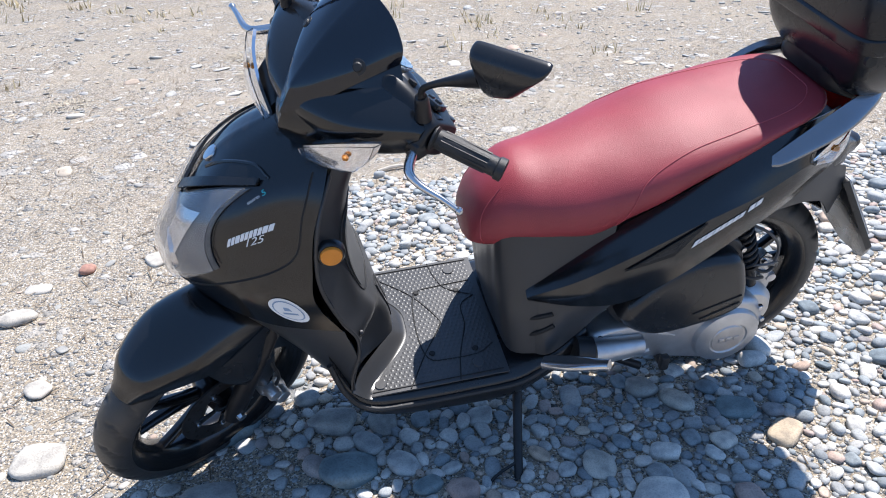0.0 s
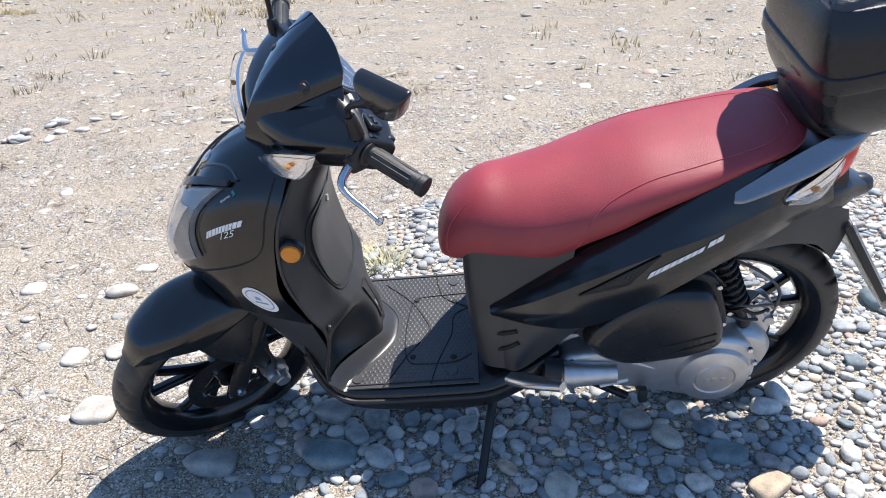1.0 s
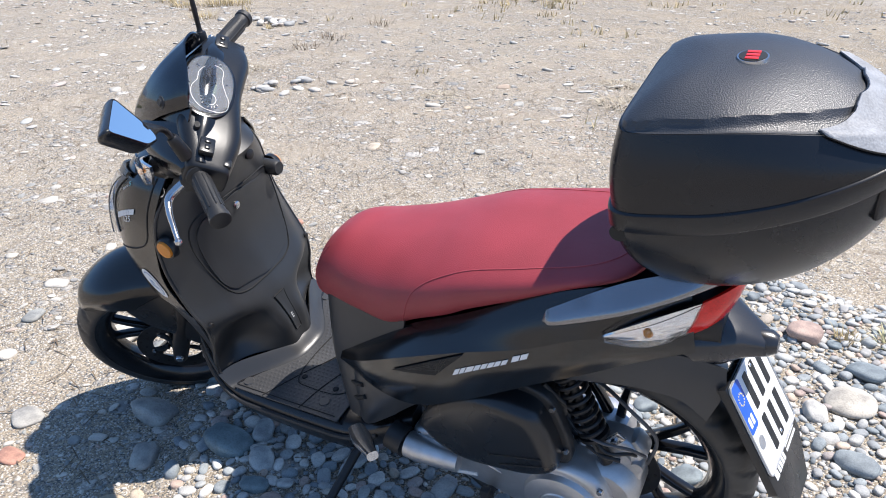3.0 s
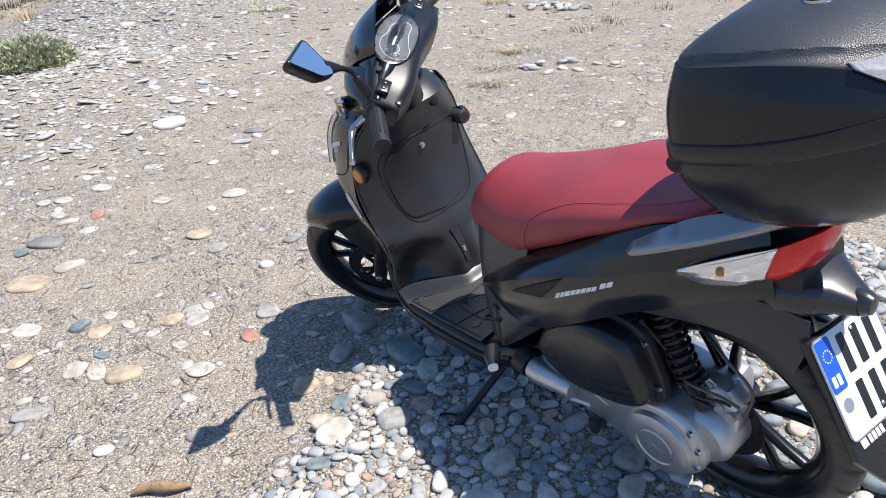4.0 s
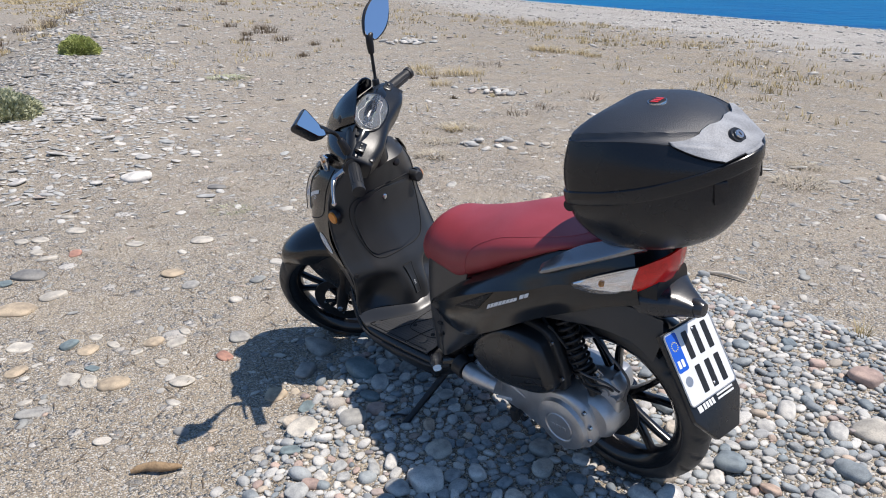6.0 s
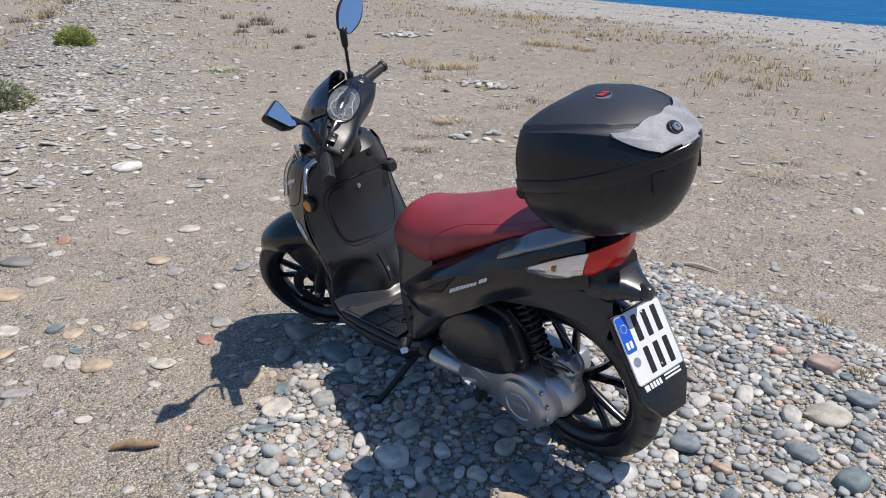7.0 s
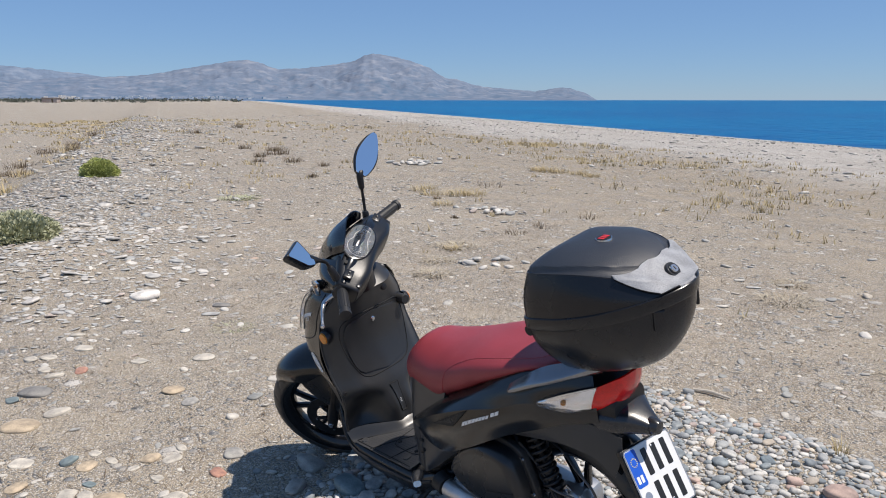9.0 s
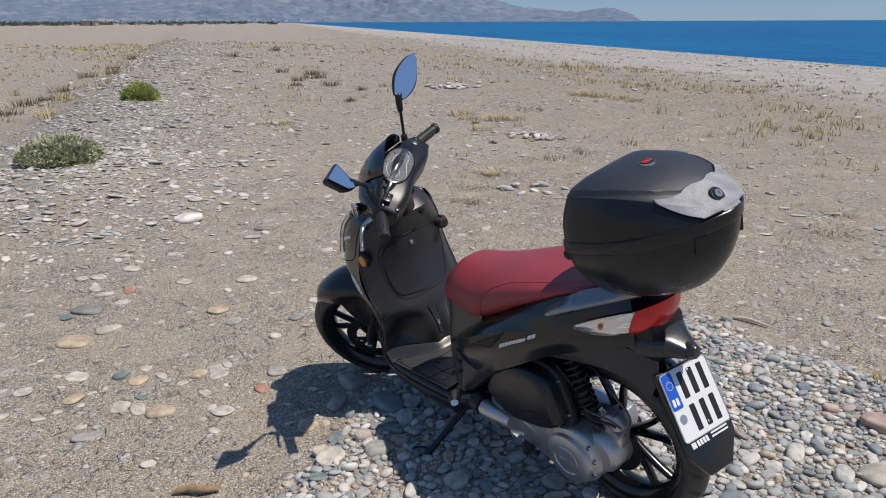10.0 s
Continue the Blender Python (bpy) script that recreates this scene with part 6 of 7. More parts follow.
for sgn in (1, -1):
    f = (lambda b: b) if sgn > 0 else flip
    back = part("front_signal", f(patch(FSIG, 14, 10, -0.006)), M_CHROME, scooter, "clear front turn signal with amber bulb", ST)
    part("signal_lens", f(shell([[fs_skin.at(i / 14, j / 10, 0.010) for j in range(11)] for i in range(15)], 0.002)), M_LENS, back, "", ST).visible_shadow = False
    bulb = fs_skin.at(0.62, 0.4, 0.006)
    part("signal_bulb", f(lathe([(0, 0.007), (0.004, 0.005), (0.006, 0.0), (0.004, -0.005), (0, -0.007)], 12, bulb)), M_AMBER, back, "", ST)
    part("signal_housing", f(loft([oval((1.035, 0.06, 0.98), HX, HZ, 0.02, 0.014, 16), oval((0.99, 0.125, 1.005), HX, HZ, 0.042, 0.034, 16), oval((0.945, 0.150, 1.02), HX, HZ, 0.035, 0.028, 16)])), M_PLASTIC, scooter, "", ST)
    # grip, lever, switches
    SW = Vector((DC.x, 0.172, DC.z)) + dx * -0.010 + dn * -0.017
    g0, g1 = Vector((0.895, 0.21, 1.036)), Vector((0.843, 0.335, 1.022))
    gd = g1 - g0
    grip = part("grip", f(tube([g0, g0 + gd * 0.03, g0 + gd * 0.06, g0 + gd * 0.3, g0 + gd * 0.6, g0 + gd * 0.88, g0 + gd * 0.9, g1 - gd * 0.01, g1], [0.026, 0.026, 0.018, 0.0195, 0.018, 0.018, 0.021, 0.021, 0.017], 18)), M_GRIP, scooter, "black rubber grip", ST)
    ribs = [tube([g0 + gd * t + (Matrix.Rotation(k, 3, gd) @ HZ) * 0.0185 for t in (0.15, 0.4, 0.8)], 0.0018, 6) for k in [0.5 * i for i in range(12)]]
    part("grip_rib", f(join(*ribs)), M_GRIP, grip, "", ST)
    lever = [(0.925, 0.195, 1.020), (0.965, 0.225, 1.012), (0.968, 0.255, 1.004), (0.955, 0.30, 0.998), (0.945, 0.333, 0.990)]
    lv = part("brake_lever", f(join(tube(lever, [0.010, 0.009, 0.007, 0.0055, 0.005], 10, 20), lathe([(0, -0.008), (0.006, -0.005), (0.008, 0), (0.006, 0.005), (0, 0.008)], 12, lever[-1]))), M_STEEL, scooter, "polished aluminium brake lever", ST)
    part("switch_block", f(join(box(SW, (0.030, 0.042, 0.012), 0.003, Matrix.Rotation(radians(-38.5), 4, 'Y')), box(SW + dn * 0.006 + Vector((0, 0.008, 0)), (0.010, 0.012, 0.008), 0.002, Matrix.Rotation(radians(-38.5), 4, 'Y')), box(SW + dn * 0.006 - Vector((0, 0.009, 0)), (0.012, 0.010, 0.006), 0.002, Matrix.Rotation(radians(-38.5), 4, 'Y')), box(Vector((DC.x, 0.190, DC.z)) + dx * -0.055 + dn * -0.034, (0.018, 0.022, 0.014), 0.004, Matrix.Rotation(radians(-38.5), 4, 'Y')))), M_PLASTIC, scooter, "black handlebar switches", ST)
    part("lever_perch", f(box((0.915, 0.19, 1.018), (0.05, 0.05, 0.04), 0.010)), M_GRIP, scooter, "", ST)
    # mirror
    if sgn > 0:
        corner = [Vector(q) for q in ((0.910, 0.279, 1.301), (0.879, 0.289, 1.228), (0.877, 0.306, 1.216), (0.875, 0.348, 1.241), (0.882, 0.396, 1.325))]
        mid = sum(corner, Vector()) / 5
        deep = (corner[1] - corner[0]).cross(corner[4] - corner[0]).normalized()
        deep = deep if deep.x > 0 else -deep
        edge = []
        for p, q, r in zip(corner[-1:] + corner[:-1], corner, corner[1:] + corner[:1]):
            k = min(0.45, 0.012 / (p - q).length), min(0.45, 0.012 / (r - q).length)
            for i in range(7):
                g = i / 6
                edge.append((q + (p - q) * k[0]) * (1 - g) ** 2 + q * 2 * g * (1 - g) + (q + (r - q) * k[1]) * g * g)
        shape = lambda scale, h: [mid + (q - mid - deep * deep.dot(q - mid)) * scale + deep * h for q in edge]
        mirror = part("mirror", loft([shape(0.98, 0.0), shape(1.02, -0.003), shape(1.055, -0.001), shape(1.075, 0.006), shape(1.06, 0.014), shape(1.0, 0.022), shape(0.88, 0.029), shape(0.66, 0.034), shape(0.36, 0.0365), shape(0.1, 0.037)]), M_PLASTIC, scooter, "black rear-view mirror on a thin stem", ST)
        part("mirror_glass", loft([shape(0.975, 0.001), shape(0.975, -0.0022)]), M_MIRROR, mirror, "mirror glass that shows the sky", ST, flat=True)
        part("mirror_stem", tube([(0.905, 0.190, 1.072), (0.911, 0.186, 1.118), (0.912, 0.186, 1.124), (0.913, 0.189, 1.142), (0.910, 0.208, 1.164), (0.904, 0.234, 1.186), (0.897, 0.266, 1.210), (0.897, 0.296, 1.236)], [0.015, 0.012, 0.0065, 0.006, 0.006, 0.008, 0.013, 0.017], 12, 26), M_IRON, mirror, "", ST)
        continue
    a, b = Vector((0.890, 0.240, 1.225)), Vector((0.842, 0.396, 1.312))
    ln = (b - a).normalized()
    face = Vector((-1, -0.04, 0.66)).normalized()
    wide = face.cross(ln).normalized()
    wide = wide if wide.z > 0 else -wide
    back = wide.cross(ln).normalized()
    back = back if back.x > 0 else -back

    def half_ring(fr, h, t, off):
        c = a + (b - a) * fr + wide * off
        out = []
        for i in range(20):
            th = 2 * math.pi * i / 20
            d = math.cos(th)
            out.append(c + wide * h * math.sin(th) + back * (t * d if d > 0 else 0.007 * d))
        return out
    rows = ((0.0, 0.014, 0.012, 0.0), (0.06, 0.028, 0.020, 0.0), (0.28, 0.045, 0.028, 0.0), (0.5, 0.047, 0.030, 0.0), (0.74, 0.035, 0.026, 0.0), (0.92, 0.018, 0.016, 0.0), (1.0, 0.004, 0.005, 0.0))
    mrows = spline([(fr, h, t) for fr, h, t, o in rows], 24)
    orows = spline([(o, 0, 0) for fr, h, t, o in rows], 24)
    mirror = part("mirror", f(loft([half_ring(q.x, q.y, q.z, o.x) for q, o in zip(mrows, orows)])), M_PLASTIC, scooter, "black rear-view mirror on a thin stem", ST)
    pts = []
    for s2 in (1, -1):
        seq = [(q, o) for q, o in zip(mrows, orows)][2:-1]
        for q, o in (seq if s2 > 0 else seq[::-1]):
            pts.append(a + (b - a) * q.x + wide * (o.x + s2 * q.y * 0.85) - back * 0.0085)
    bm = bmesh.new()
    bm.faces.new([bm.verts.new(p) for p in pts])
    ext = bmesh.ops.extrude_face_region(bm, geom=bm.faces[:])
    bmesh.ops.translate(bm, vec=back * 0.003, verts=[v for v in ext["geom"] if isinstance(v, bmesh.types.BMVert)])
    bmesh.ops.recalc_face_normals(bm, faces=bm.faces)
    part("mirror_glass", f(bm), M_MIRROR, mirror, "mirror glass that shows the sky", ST, flat=True)
    base = Vector((0.912, 0.184, 1.070))
    part("mirror_stem", f(tube([base, base.lerp(a, 0.16), base.lerp(a, 0.20), base.lerp(a, 0.45), base.lerp(a, 0.68), base.lerp(a, 0.72), a, a + (b - a) * 0.10], [0.013, 0.012, 0.006, 0.006, 0.006, 0.011, 0.013, 0.010], 12, 30)), M_IRON, mirror, "", ST)

# dials

def dial(u, v, h):
    """u to the rider's right, v up the panel, h outwards."""
    return DC + Vector((0, -1, 0)) * u + dx * v + dn * h


def blob(w, h, e=2.6, n=40):
    return [(w * math.copysign(abs(math.cos(t)) ** (2 / e), math.cos(t)), h * math.copysign(abs(math.sin(t)) ** (2 / e), math.sin(t))) for t in [2 * math.pi * i / n for i in range(n)]]


def dial_line(pts, r, h):
    return tube([dial(q.x, q.y, h) for q in spline([(a, b, 0) for a, b in pts], 60)], r, 6)


GUITAR = [(-0.080, -0.018), (-0.076, 0.014), (-0.050, 0.036), (-0.019, 0.040), (0.006, 0.031), (0.033, 0.030), (0.055, 0.018), (0.066, -0.004), (0.054, -0.019), (0.019, -0.020), (-0.014, -0.029), (-0.040, -0.038), (-0.066, -0.035), (-0.080, -0.018)]
oval_in = [(0.092 * u, 0.006 + 0.050 * v) for u, v in blob(1.0, 1.0, 2.3, 48)]
oval_out = [(0.098 * u, 0.006 + 0.056 * v) for u, v in blob(1.0, 1.0, 2.3, 48)]
dash = part("instrument_panel", plate(oval_out, dial, -0.03, 0.0015, 0.001), M_PAINT, scooter, "oval instrument panel with one round dial and a display", ST)
part("dial_face", plate(oval_in, dial, 0.0015, 0.0025), M_DASH, dash, "", ST)
part("dial_ring", join(dial_line(GUITAR, 0.0006, 0.0032), tube([dial(-0.045 + 0.017 * math.cos(t), 0.012 * math.sin(t), 0.0032) for t in [2 * math.pi * i / 40 for i in range(41)]], 0.0006, 6)), M_DIALPRINT, dash, "", ST)
ticks = [tube([dial(-0.045 + r0 * math.cos(t), r0 * 0.72 * math.sin(t), 0.0032), dial(-0.045 + r1 * math.cos(t), r1 * 0.72 * math.sin(t), 0.0032)], 0.0006, 5) for t, r0, r1 in [(radians(20 + 22 * k), 0.022, 0.027) for k in range(11)]]
part("dial_ticks", join(*ticks), M_DIALPRINT, dash, "", ST)
part("display", plate(rounded(0.030, 0.017, 0.003, -0.026, -0.010), dial, 0.0025, 0.0032), mat("lcd", (0.075, 0.095, 0.08), 0.2), dash, "", ST)
part("warning_field", plate(rounded(0.020, 0.026, 0.004, 0.028, -0.010), dial, 0.0025, 0.0030), M_GROOVE, dash, "", ST)
part("panel_glass", plate(oval_in, dial, 0.005, 0.0065), M_LENS, dash, "clear cover", ST).visible_shadow = False
part("key_slot", plate([(-0.121 + 0.009 * math.cos(t), 0.016 + 0.006 * math.sin(t)) for t in [2 * math.pi * i / 16 for i in range(16)]], dial, -0.010, -0.0035), M_GROOVE, dash, "", ST)



# ---- stones ----
def pebble_mesh(seed, sub, material):
    """A water-worn flat pebble of unit size, about 1 across."""
    bm = bmesh.new()
    bmesh.ops.create_icosphere(bm, subdivisions=sub, radius=0.5)
    r = random.Random(seed)
    fx, fy, fz = 1.0, r.uniform(0.62, 0.92), r.uniform(0.30, 0.55)
    off = Vector((r.uniform(0, 50), r.uniform(0, 50), r.uniform(0, 50)))
    e = r.uniform(0.62, 0.95)
    for v in bm.verts:
        c = v.co * 2
        c = Vector([math.copysign(abs(k) ** e, k) for k in c]) / 2
        c *= 1 + 0.22 * noise.noise(c * 1.8 + off) + 0.04 * noise.noise(c * 6 + off)
        v.co = Vector((c.x * fx, c.y * fy, c.z * fz))
    me = bpy.data.meshes.new("stone")
    bm.to_mesh(me)
    bm.free()
    me.shade_smooth()
    me.materials.append(material)
    return me


STONES = [pebble_mesh(100 + k, 3, M_STONE) for k in range(12)]
TONED = {k: [pebble_mesh(400 + 7 * i + ord(k), 3, m) for i in range(3)] for k, m in TONES.items()}


def low_set(seed, n, sub):
    out = []
    for k in range(n):
        me = pebble_mesh(seed + k, sub, M_SHINGLE)
        co = np.empty(len(me.vertices) * 3)
        me.vertices.foreach_get("co", co)
        out.append((co.reshape(-1, 3), np.array([p.vertices[:] for p in me.polygons])))
        bpy.data.meshes.remove(me)
    return out


LOW, TINY = low_set(200, 14, 2), low_set(300, 10, 1)
rs = random.Random(11)
placed = []
grid = {}


def free(x, y, r, gap):
    ci, cj = int(x // 0.2), int(y // 0.2)
    for i in range(ci - 1, ci + 2):
        for j in range(cj - 1, cj + 2):
            for a, b, c in grid.get((i, j), ()):
                if (x - a) ** 2 + (y - b) ** 2 < ((r + c) * gap) ** 2:
                    return False
    return True


def mark(x, y, r):
    grid.setdefault((int(x // 0.2), int(y // 0.2)), []).append((x, y, r))


def stone(x, y, size, tone=None, tilt=8, flat=1.0, lift=0.08):
    """One pebble pressed into the ground."""
    ob = new("stone", rs.choice(TONED[tone] if tone else STONES))
    ob.parent = ground
    ob.matrix_world = pose(x, y, height(x, y) + size * flat * lift, rs.uniform(-tilt, tilt), rs.uniform(-tilt, tilt), rs.uniform(0, 360)) @ Matrix.Diagonal((size, size, size * flat, 1))
    placed.append((x, y, size / 2))
    mark(x, y, size / 2)
    return ob


# the stones that stand out on the sand and in the bed: x, y, size, tone
SAND_STONES = "-3.85 1.26 .23 w|-3.38 1.72 .131 d|-2.22 1.29 .129 p|-1.76 1.01 .116 o|-1.56 1.05 .091 g|-2.11 .37 .168 d|-2.72 .38 .114 p|-1.77 .45 .136 p|-1.68 .28 .164 o|-1.25 .26 .102 p|-1.02 .23 .088 o|-1.2 .04 .083 p|-1.17 .44 .1 s|-1.07 .5 .086 o|-1.07 .6 .068 p|-1.19 .55 .061 p|-1.01 .75 .088 o|-.95 .83 .084 p|-1.04 .89 .068 p|-.81 .74 .057 p|-.95 .67 .049 p|-.85 .4 .093 p|-.79 .46 .096 p|-.73 .54 .115 o|-.9 .49 .065 s|-.75 .24 .052 p|-.61 .77 .093 p|-.72 .97 .083 r|-.86 1.08 .104 g|-.32 1.04 .09 o|-.01 1.03 .111 p|.04 .85 .051 p|-.16 1.1 .073 s|-.14 1.01 .054 p|.09 .94 .069 s|-2.06 .26 .1 s|-2.7 .48 .096 p|-2.76 .68 .127 p|-3.07 .68 .094 p|-2.33 .48 .106 p|-2.47 .44 .096 p|-2.34 .62 .094 r|-2.35 .94 .107 p"
BED_STONES = "-.30 1.54 .125 g|-.24 1.36 .15 s|-.17 1.53 .085 g|-.58 1.33 .14 g|.36 1.34 .085 p|.61 1.56 .10 p|.53 1.62 .09 g|.84 1.42 .11 o|-.565 1.57 .15 s|-.42 1.20 .10 g|.05 1.18 .09 g|-.05 1.30 .08 s|.75 1.52 .10 s|1.30 2.35 .13 s|1.05 2.62 .14 p|-1.06 1.49 .14 p|-1.20 1.80 .09 p|-1.0 2.05 .07 o|-1.45 2.2 .12 p|-1.1 2.6 .10 p|-1.35 2.55 .08 r"
for text, tilt in ((SAND_STONES, 5), (BED_STONES, 9)):
    for row in text.split("|"):
        x, y, s, tone = row.split()
        stone(float(x), float(y), float(s), tone, tilt, (1.0 if float(s) > 0.2 else 0.55) if tilt < 8 else 0.9, 0.05 if tilt < 8 else 0.10)
tries = 0
while len(placed) < 300 and tries < 12000:
    tries += 1
    x, y = rs.uniform(-0.8, 1.9), rs.uniform(0.85, 3.0)
    if rs.random() > bed(x, y):
        continue
    s = min(0.115, 0.040 + rs.expovariate(1 / 0.018))
    if free(x, y, s / 2, 0.74):
        stone(x, y, s, None, 16, 1.0, 0.14)


def shingle(name, spots, label, material=None):
    """Many pebbles in one mesh: spots of (x, y, z, size, flat)."""
    vs, fs, k = [], [], 0
    for x, y, z, s, fl in spots:
        co, fa = rs.choice(TINY if s < 0.027 or x < -7 or y > 6 else LOW)
        a = rs.uniform(0, 2 * math.pi)
        tx, ty = rs.uniform(-0.22, 0.22), rs.uniform(-0.22, 0.22)
        c, d = math.cos(a), math.sin(a)
        X, Y, Z = co[:, 0] * s, co[:, 1] * s, co[:, 2] * s * fl
        vs.append(np.stack([x + X * c - Y * d, y + X * d + Y * c, z + Z + tx * X + ty * Y], 1))
        fs.append(fa + k)
        k += len(co)
    v, f = np.concatenate(vs), np.concatenate(fs)
    me = bpy.data.meshes.new(name)
    me.from_pydata(v.tolist(), [], f.tolist())
    me.shade_smooth()
    me.materials.append(material or M_SHINGLE)
    ob = new(name, me)
    ob.parent = ground
    return tagged(ob, label, kind="stuff")


def bed_end(x, y):
    """The bed thins out unevenly towards the sea and inland."""
    r = math.hypot(max(0, x - 1.2) / 2.3, (y - 1.7) / 2.35) + 0.30 * noise.noise(Vector((x * 0.9, y * 0.9, 40.0))) + 0.12 * noise.noise(Vector((x * 3, y * 3, 8.0)))
    return 1 - sstep(0.78, 1.08, r)


bed_spots = []
for k in range(150000):
    x, y = rs.uniform(-0.9, 3.8), rs.uniform(-0.8, 4.2)
    if rs.random() > bed(x, y) * bed_end(x, y):
        continue
    s = min(0.105, (0.013 if k > 52000 else 0.029) + rs.expovariate(1 / (0.008 if k > 52000 else 0.014)))
    if free(x, y, s / 2, 0.72):
        mark(x, y, s / 2)
        bed_spots.append((x, y, height(x, y) + s * rs.uniform(0.0, 0.18), s, rs.uniform(0.8, 1.2)))
shingle("pebble_bed", bed_spots, "bed of grey, white and slate-blue beach pebbles")


def sand_spots(n, x0, x1, y0, y1, small, spread, dens, biggest=0.14, flat=(0.45, 0.85), gap=0.8, lift=0.0):
    out = []
    for k in range(n):
        x, y = rs.uniform(x0, x1), rs.uniform(y0, y1)
        if rs.random() > dens(x, y):
            continue
        s = min(biggest, small + rs.expovariate(1 / spread))
        if free(x, y, s / 2, gap):
            mark(x, y, s / 2)
            out.append((x, y, height(x, y) + s * (rs.uniform(-0.04, 0.06) + lift), s, rs.uniform(*flat)))
    return out


def patchy(x, y):
    n = noise.noise(Vector((x * 0.8, y * 0.8, 2.0))) * 0.6 + noise.noise(Vector((x * 2.3, y * 2.3, 9.0))) * 0.5
    near_bed = max(0, 1 - math.hypot(x + 0.3, y - 1.1) / 1.1)
    return min(1, max(0.08, 0.30 + n * 1.2 + 0.5 * near_bed)) * (1 - bed(x, y))


def clusters(x, y):
    n = noise.noise(Vector((x * 0.55, y * 0.75, 22.0))) + 0.5 * noise.noise(Vector((x * 1.7, y * 1.7, 6.0)))
    return min(1, max(0.02, 0.08 + n * 1.1)) * (1 - bed(x, y))


def on_bank(x, y):
    i = bank(x, y)
    n = noise.noise(Vector((x * 0.5, y * 0.5, 4.0)))
    wide = 0.75 + 0.03 * min(60, max(0, -x - 3))
    side = (i - 0.1 + 0.5 * n) / (wide if i > 0 else wide * 1.5)
    return math.exp(-side * side) * sstep(-2.4, -3.6, x)


near = sand_spots(3600, -5.5, 4.0, -1.0, 7.0, 0.028, 0.030, clusters, 0.13, (0.3, 0.6))
near += sand_spots(12000, -5.5, 4.0, -1.0, 7.0, 0.013, 0.014, patchy, 0.06, (0.35, 0.75))
near += sand_spots(56000, -4.5, 3.0, -0.5, 5.0, 0.005, 0.006, patchy, 0.03)
shingle("beach_gravel", near, "scattered flat pale and grey pebbles on the sand", M_GRAVEL)
bank_spots = sand_spots(36000, -14, -2.4, -2.6, 4.5, 0.024, 0.034, on_bank, 0.20, (0.25, 0.5), 0.62, 0.04) + sand_spots(20000, -60, -14, -3.0, 16.0, 0.06, 0.06, on_bank, 0.30, (0.3, 0.55), 0.65, 0.06)
shingle("stone_bank", bank_spots, "low bank of flat grey and pale stones", M_BANKSTONE)


def open_sand(x, y):
    n = noise.noise(Vector((x * 0.25, y * 0.25, 12.0))) + 0.7 * noise.noise(Vector((x * 0.9, y * 0.9, 1.0)))
    return min(1, max(0.12, 0.24 + 1.1 * n)) * (1 - 0.75 * sstep(12, 16, SHORE.x * x + SHORE.y * y))


midf = sand_spots(44000, -24, 10, 4.5, 22, 0.018, 0.025, open_sand, 0.15, (0.25, 0.5), 0.8, 0.02) + sand_spots(16000, -16, -5, -6, 7, 0.016, 0.022, open_sand, 0.13, (0.25, 0.5), 0.8, 0.02)
midf += sand_spots(26000, -45, -9, -12, -1.6, 0.04, 0.05, clusters, 0.26, (0.3, 0.6), 0.8, 0.06)
def shore_strips(x, y):
    d, along = SHORE.x * x + SHORE.y * y, SHORE.y * x - SHORE.x * y
    n = noise.noise(Vector((along * 0.035, d * 0.45, 17.0))) + 0.5 * noise.noise(Vector((along * 0.3, d * 0.9, 5.0)))
    return min(1, max(0.06, 0.15 + 1.5 * n)) * sstep(10, 13, d)


midf += sand_spots(26000, -60, 14, 10, 40, 0.035, 0.045, shore_strips, 0.26, (0.35, 0.6), 0.8, 0.06)
midf += sand_spots(16000, -70, 10, 12, 46, 0.05, 0.05, open_sand, 0.32, (0.4, 0.7), 0.8, 0.08) + sand_spots(12000, -70, -14, -14, 14, 0.05, 0.06, open_sand, 0.32, (0.4, 0.7), 0.8, 0.08)
shingle("far_pebbles", midf, "pale stones strewn over the open beach", M_FARSTONE)


# ---- plants and driftwood ----
M_DRY = mat("dry_stalks", (0.52, 0.43, 0.26), 0.85, 0, 0.4, 9, 80, col2=(0.42, 0.33, 0.17))
M_GREYWEED = mat("grey_dead_twigs", (0.58, 0.52, 0.41), 0.9, 0, 0.4, 9, 80, col2=(0.30, 0.25, 0.18))
M_BROWN = mat("brown_dead_shrub", (0.20, 0.15, 0.10), 0.9, 0, 0.4, 9, 80, col2=(0.10, 0.075, 0.05))
M_LEAF = mat("small_green_leaves", (0.52, 0.54, 0.20), 0.75, 0, 0.5, 6, 40, col2=(0.26, 0.30, 0.09))
M_LEAF2 = mat("grey_green_leaves", (0.54, 0.54, 0.37), 0.8, 0, 0.4, 6, 40, col2=(0.32, 0.335, 0.20))
M_DARKLEAF = mat("dark_inner_leaves", (0.33, 0.34, 0.17), 0.9, 0, 0.4, 6, 40)
M_SUCC = mat("yellow_green_stems", (0.58, 0.53, 0.33), 0.75, 0, 0.4, 20, 90, col2=(0.38, 0.37, 0.20))
M_WOOD = mat("driftwood", (0.36, 0.25, 0.14), 0.8, 0, 0.4, 30, 200, 0.5, col2=(0.20, 0.13, 0.07))
M_PALEWOOD = mat("bleached_wood", (0.62, 0.56, 0.47), 0.8, 0, 0.3, 30, 200, 0.4)
rp = random.Random(77)


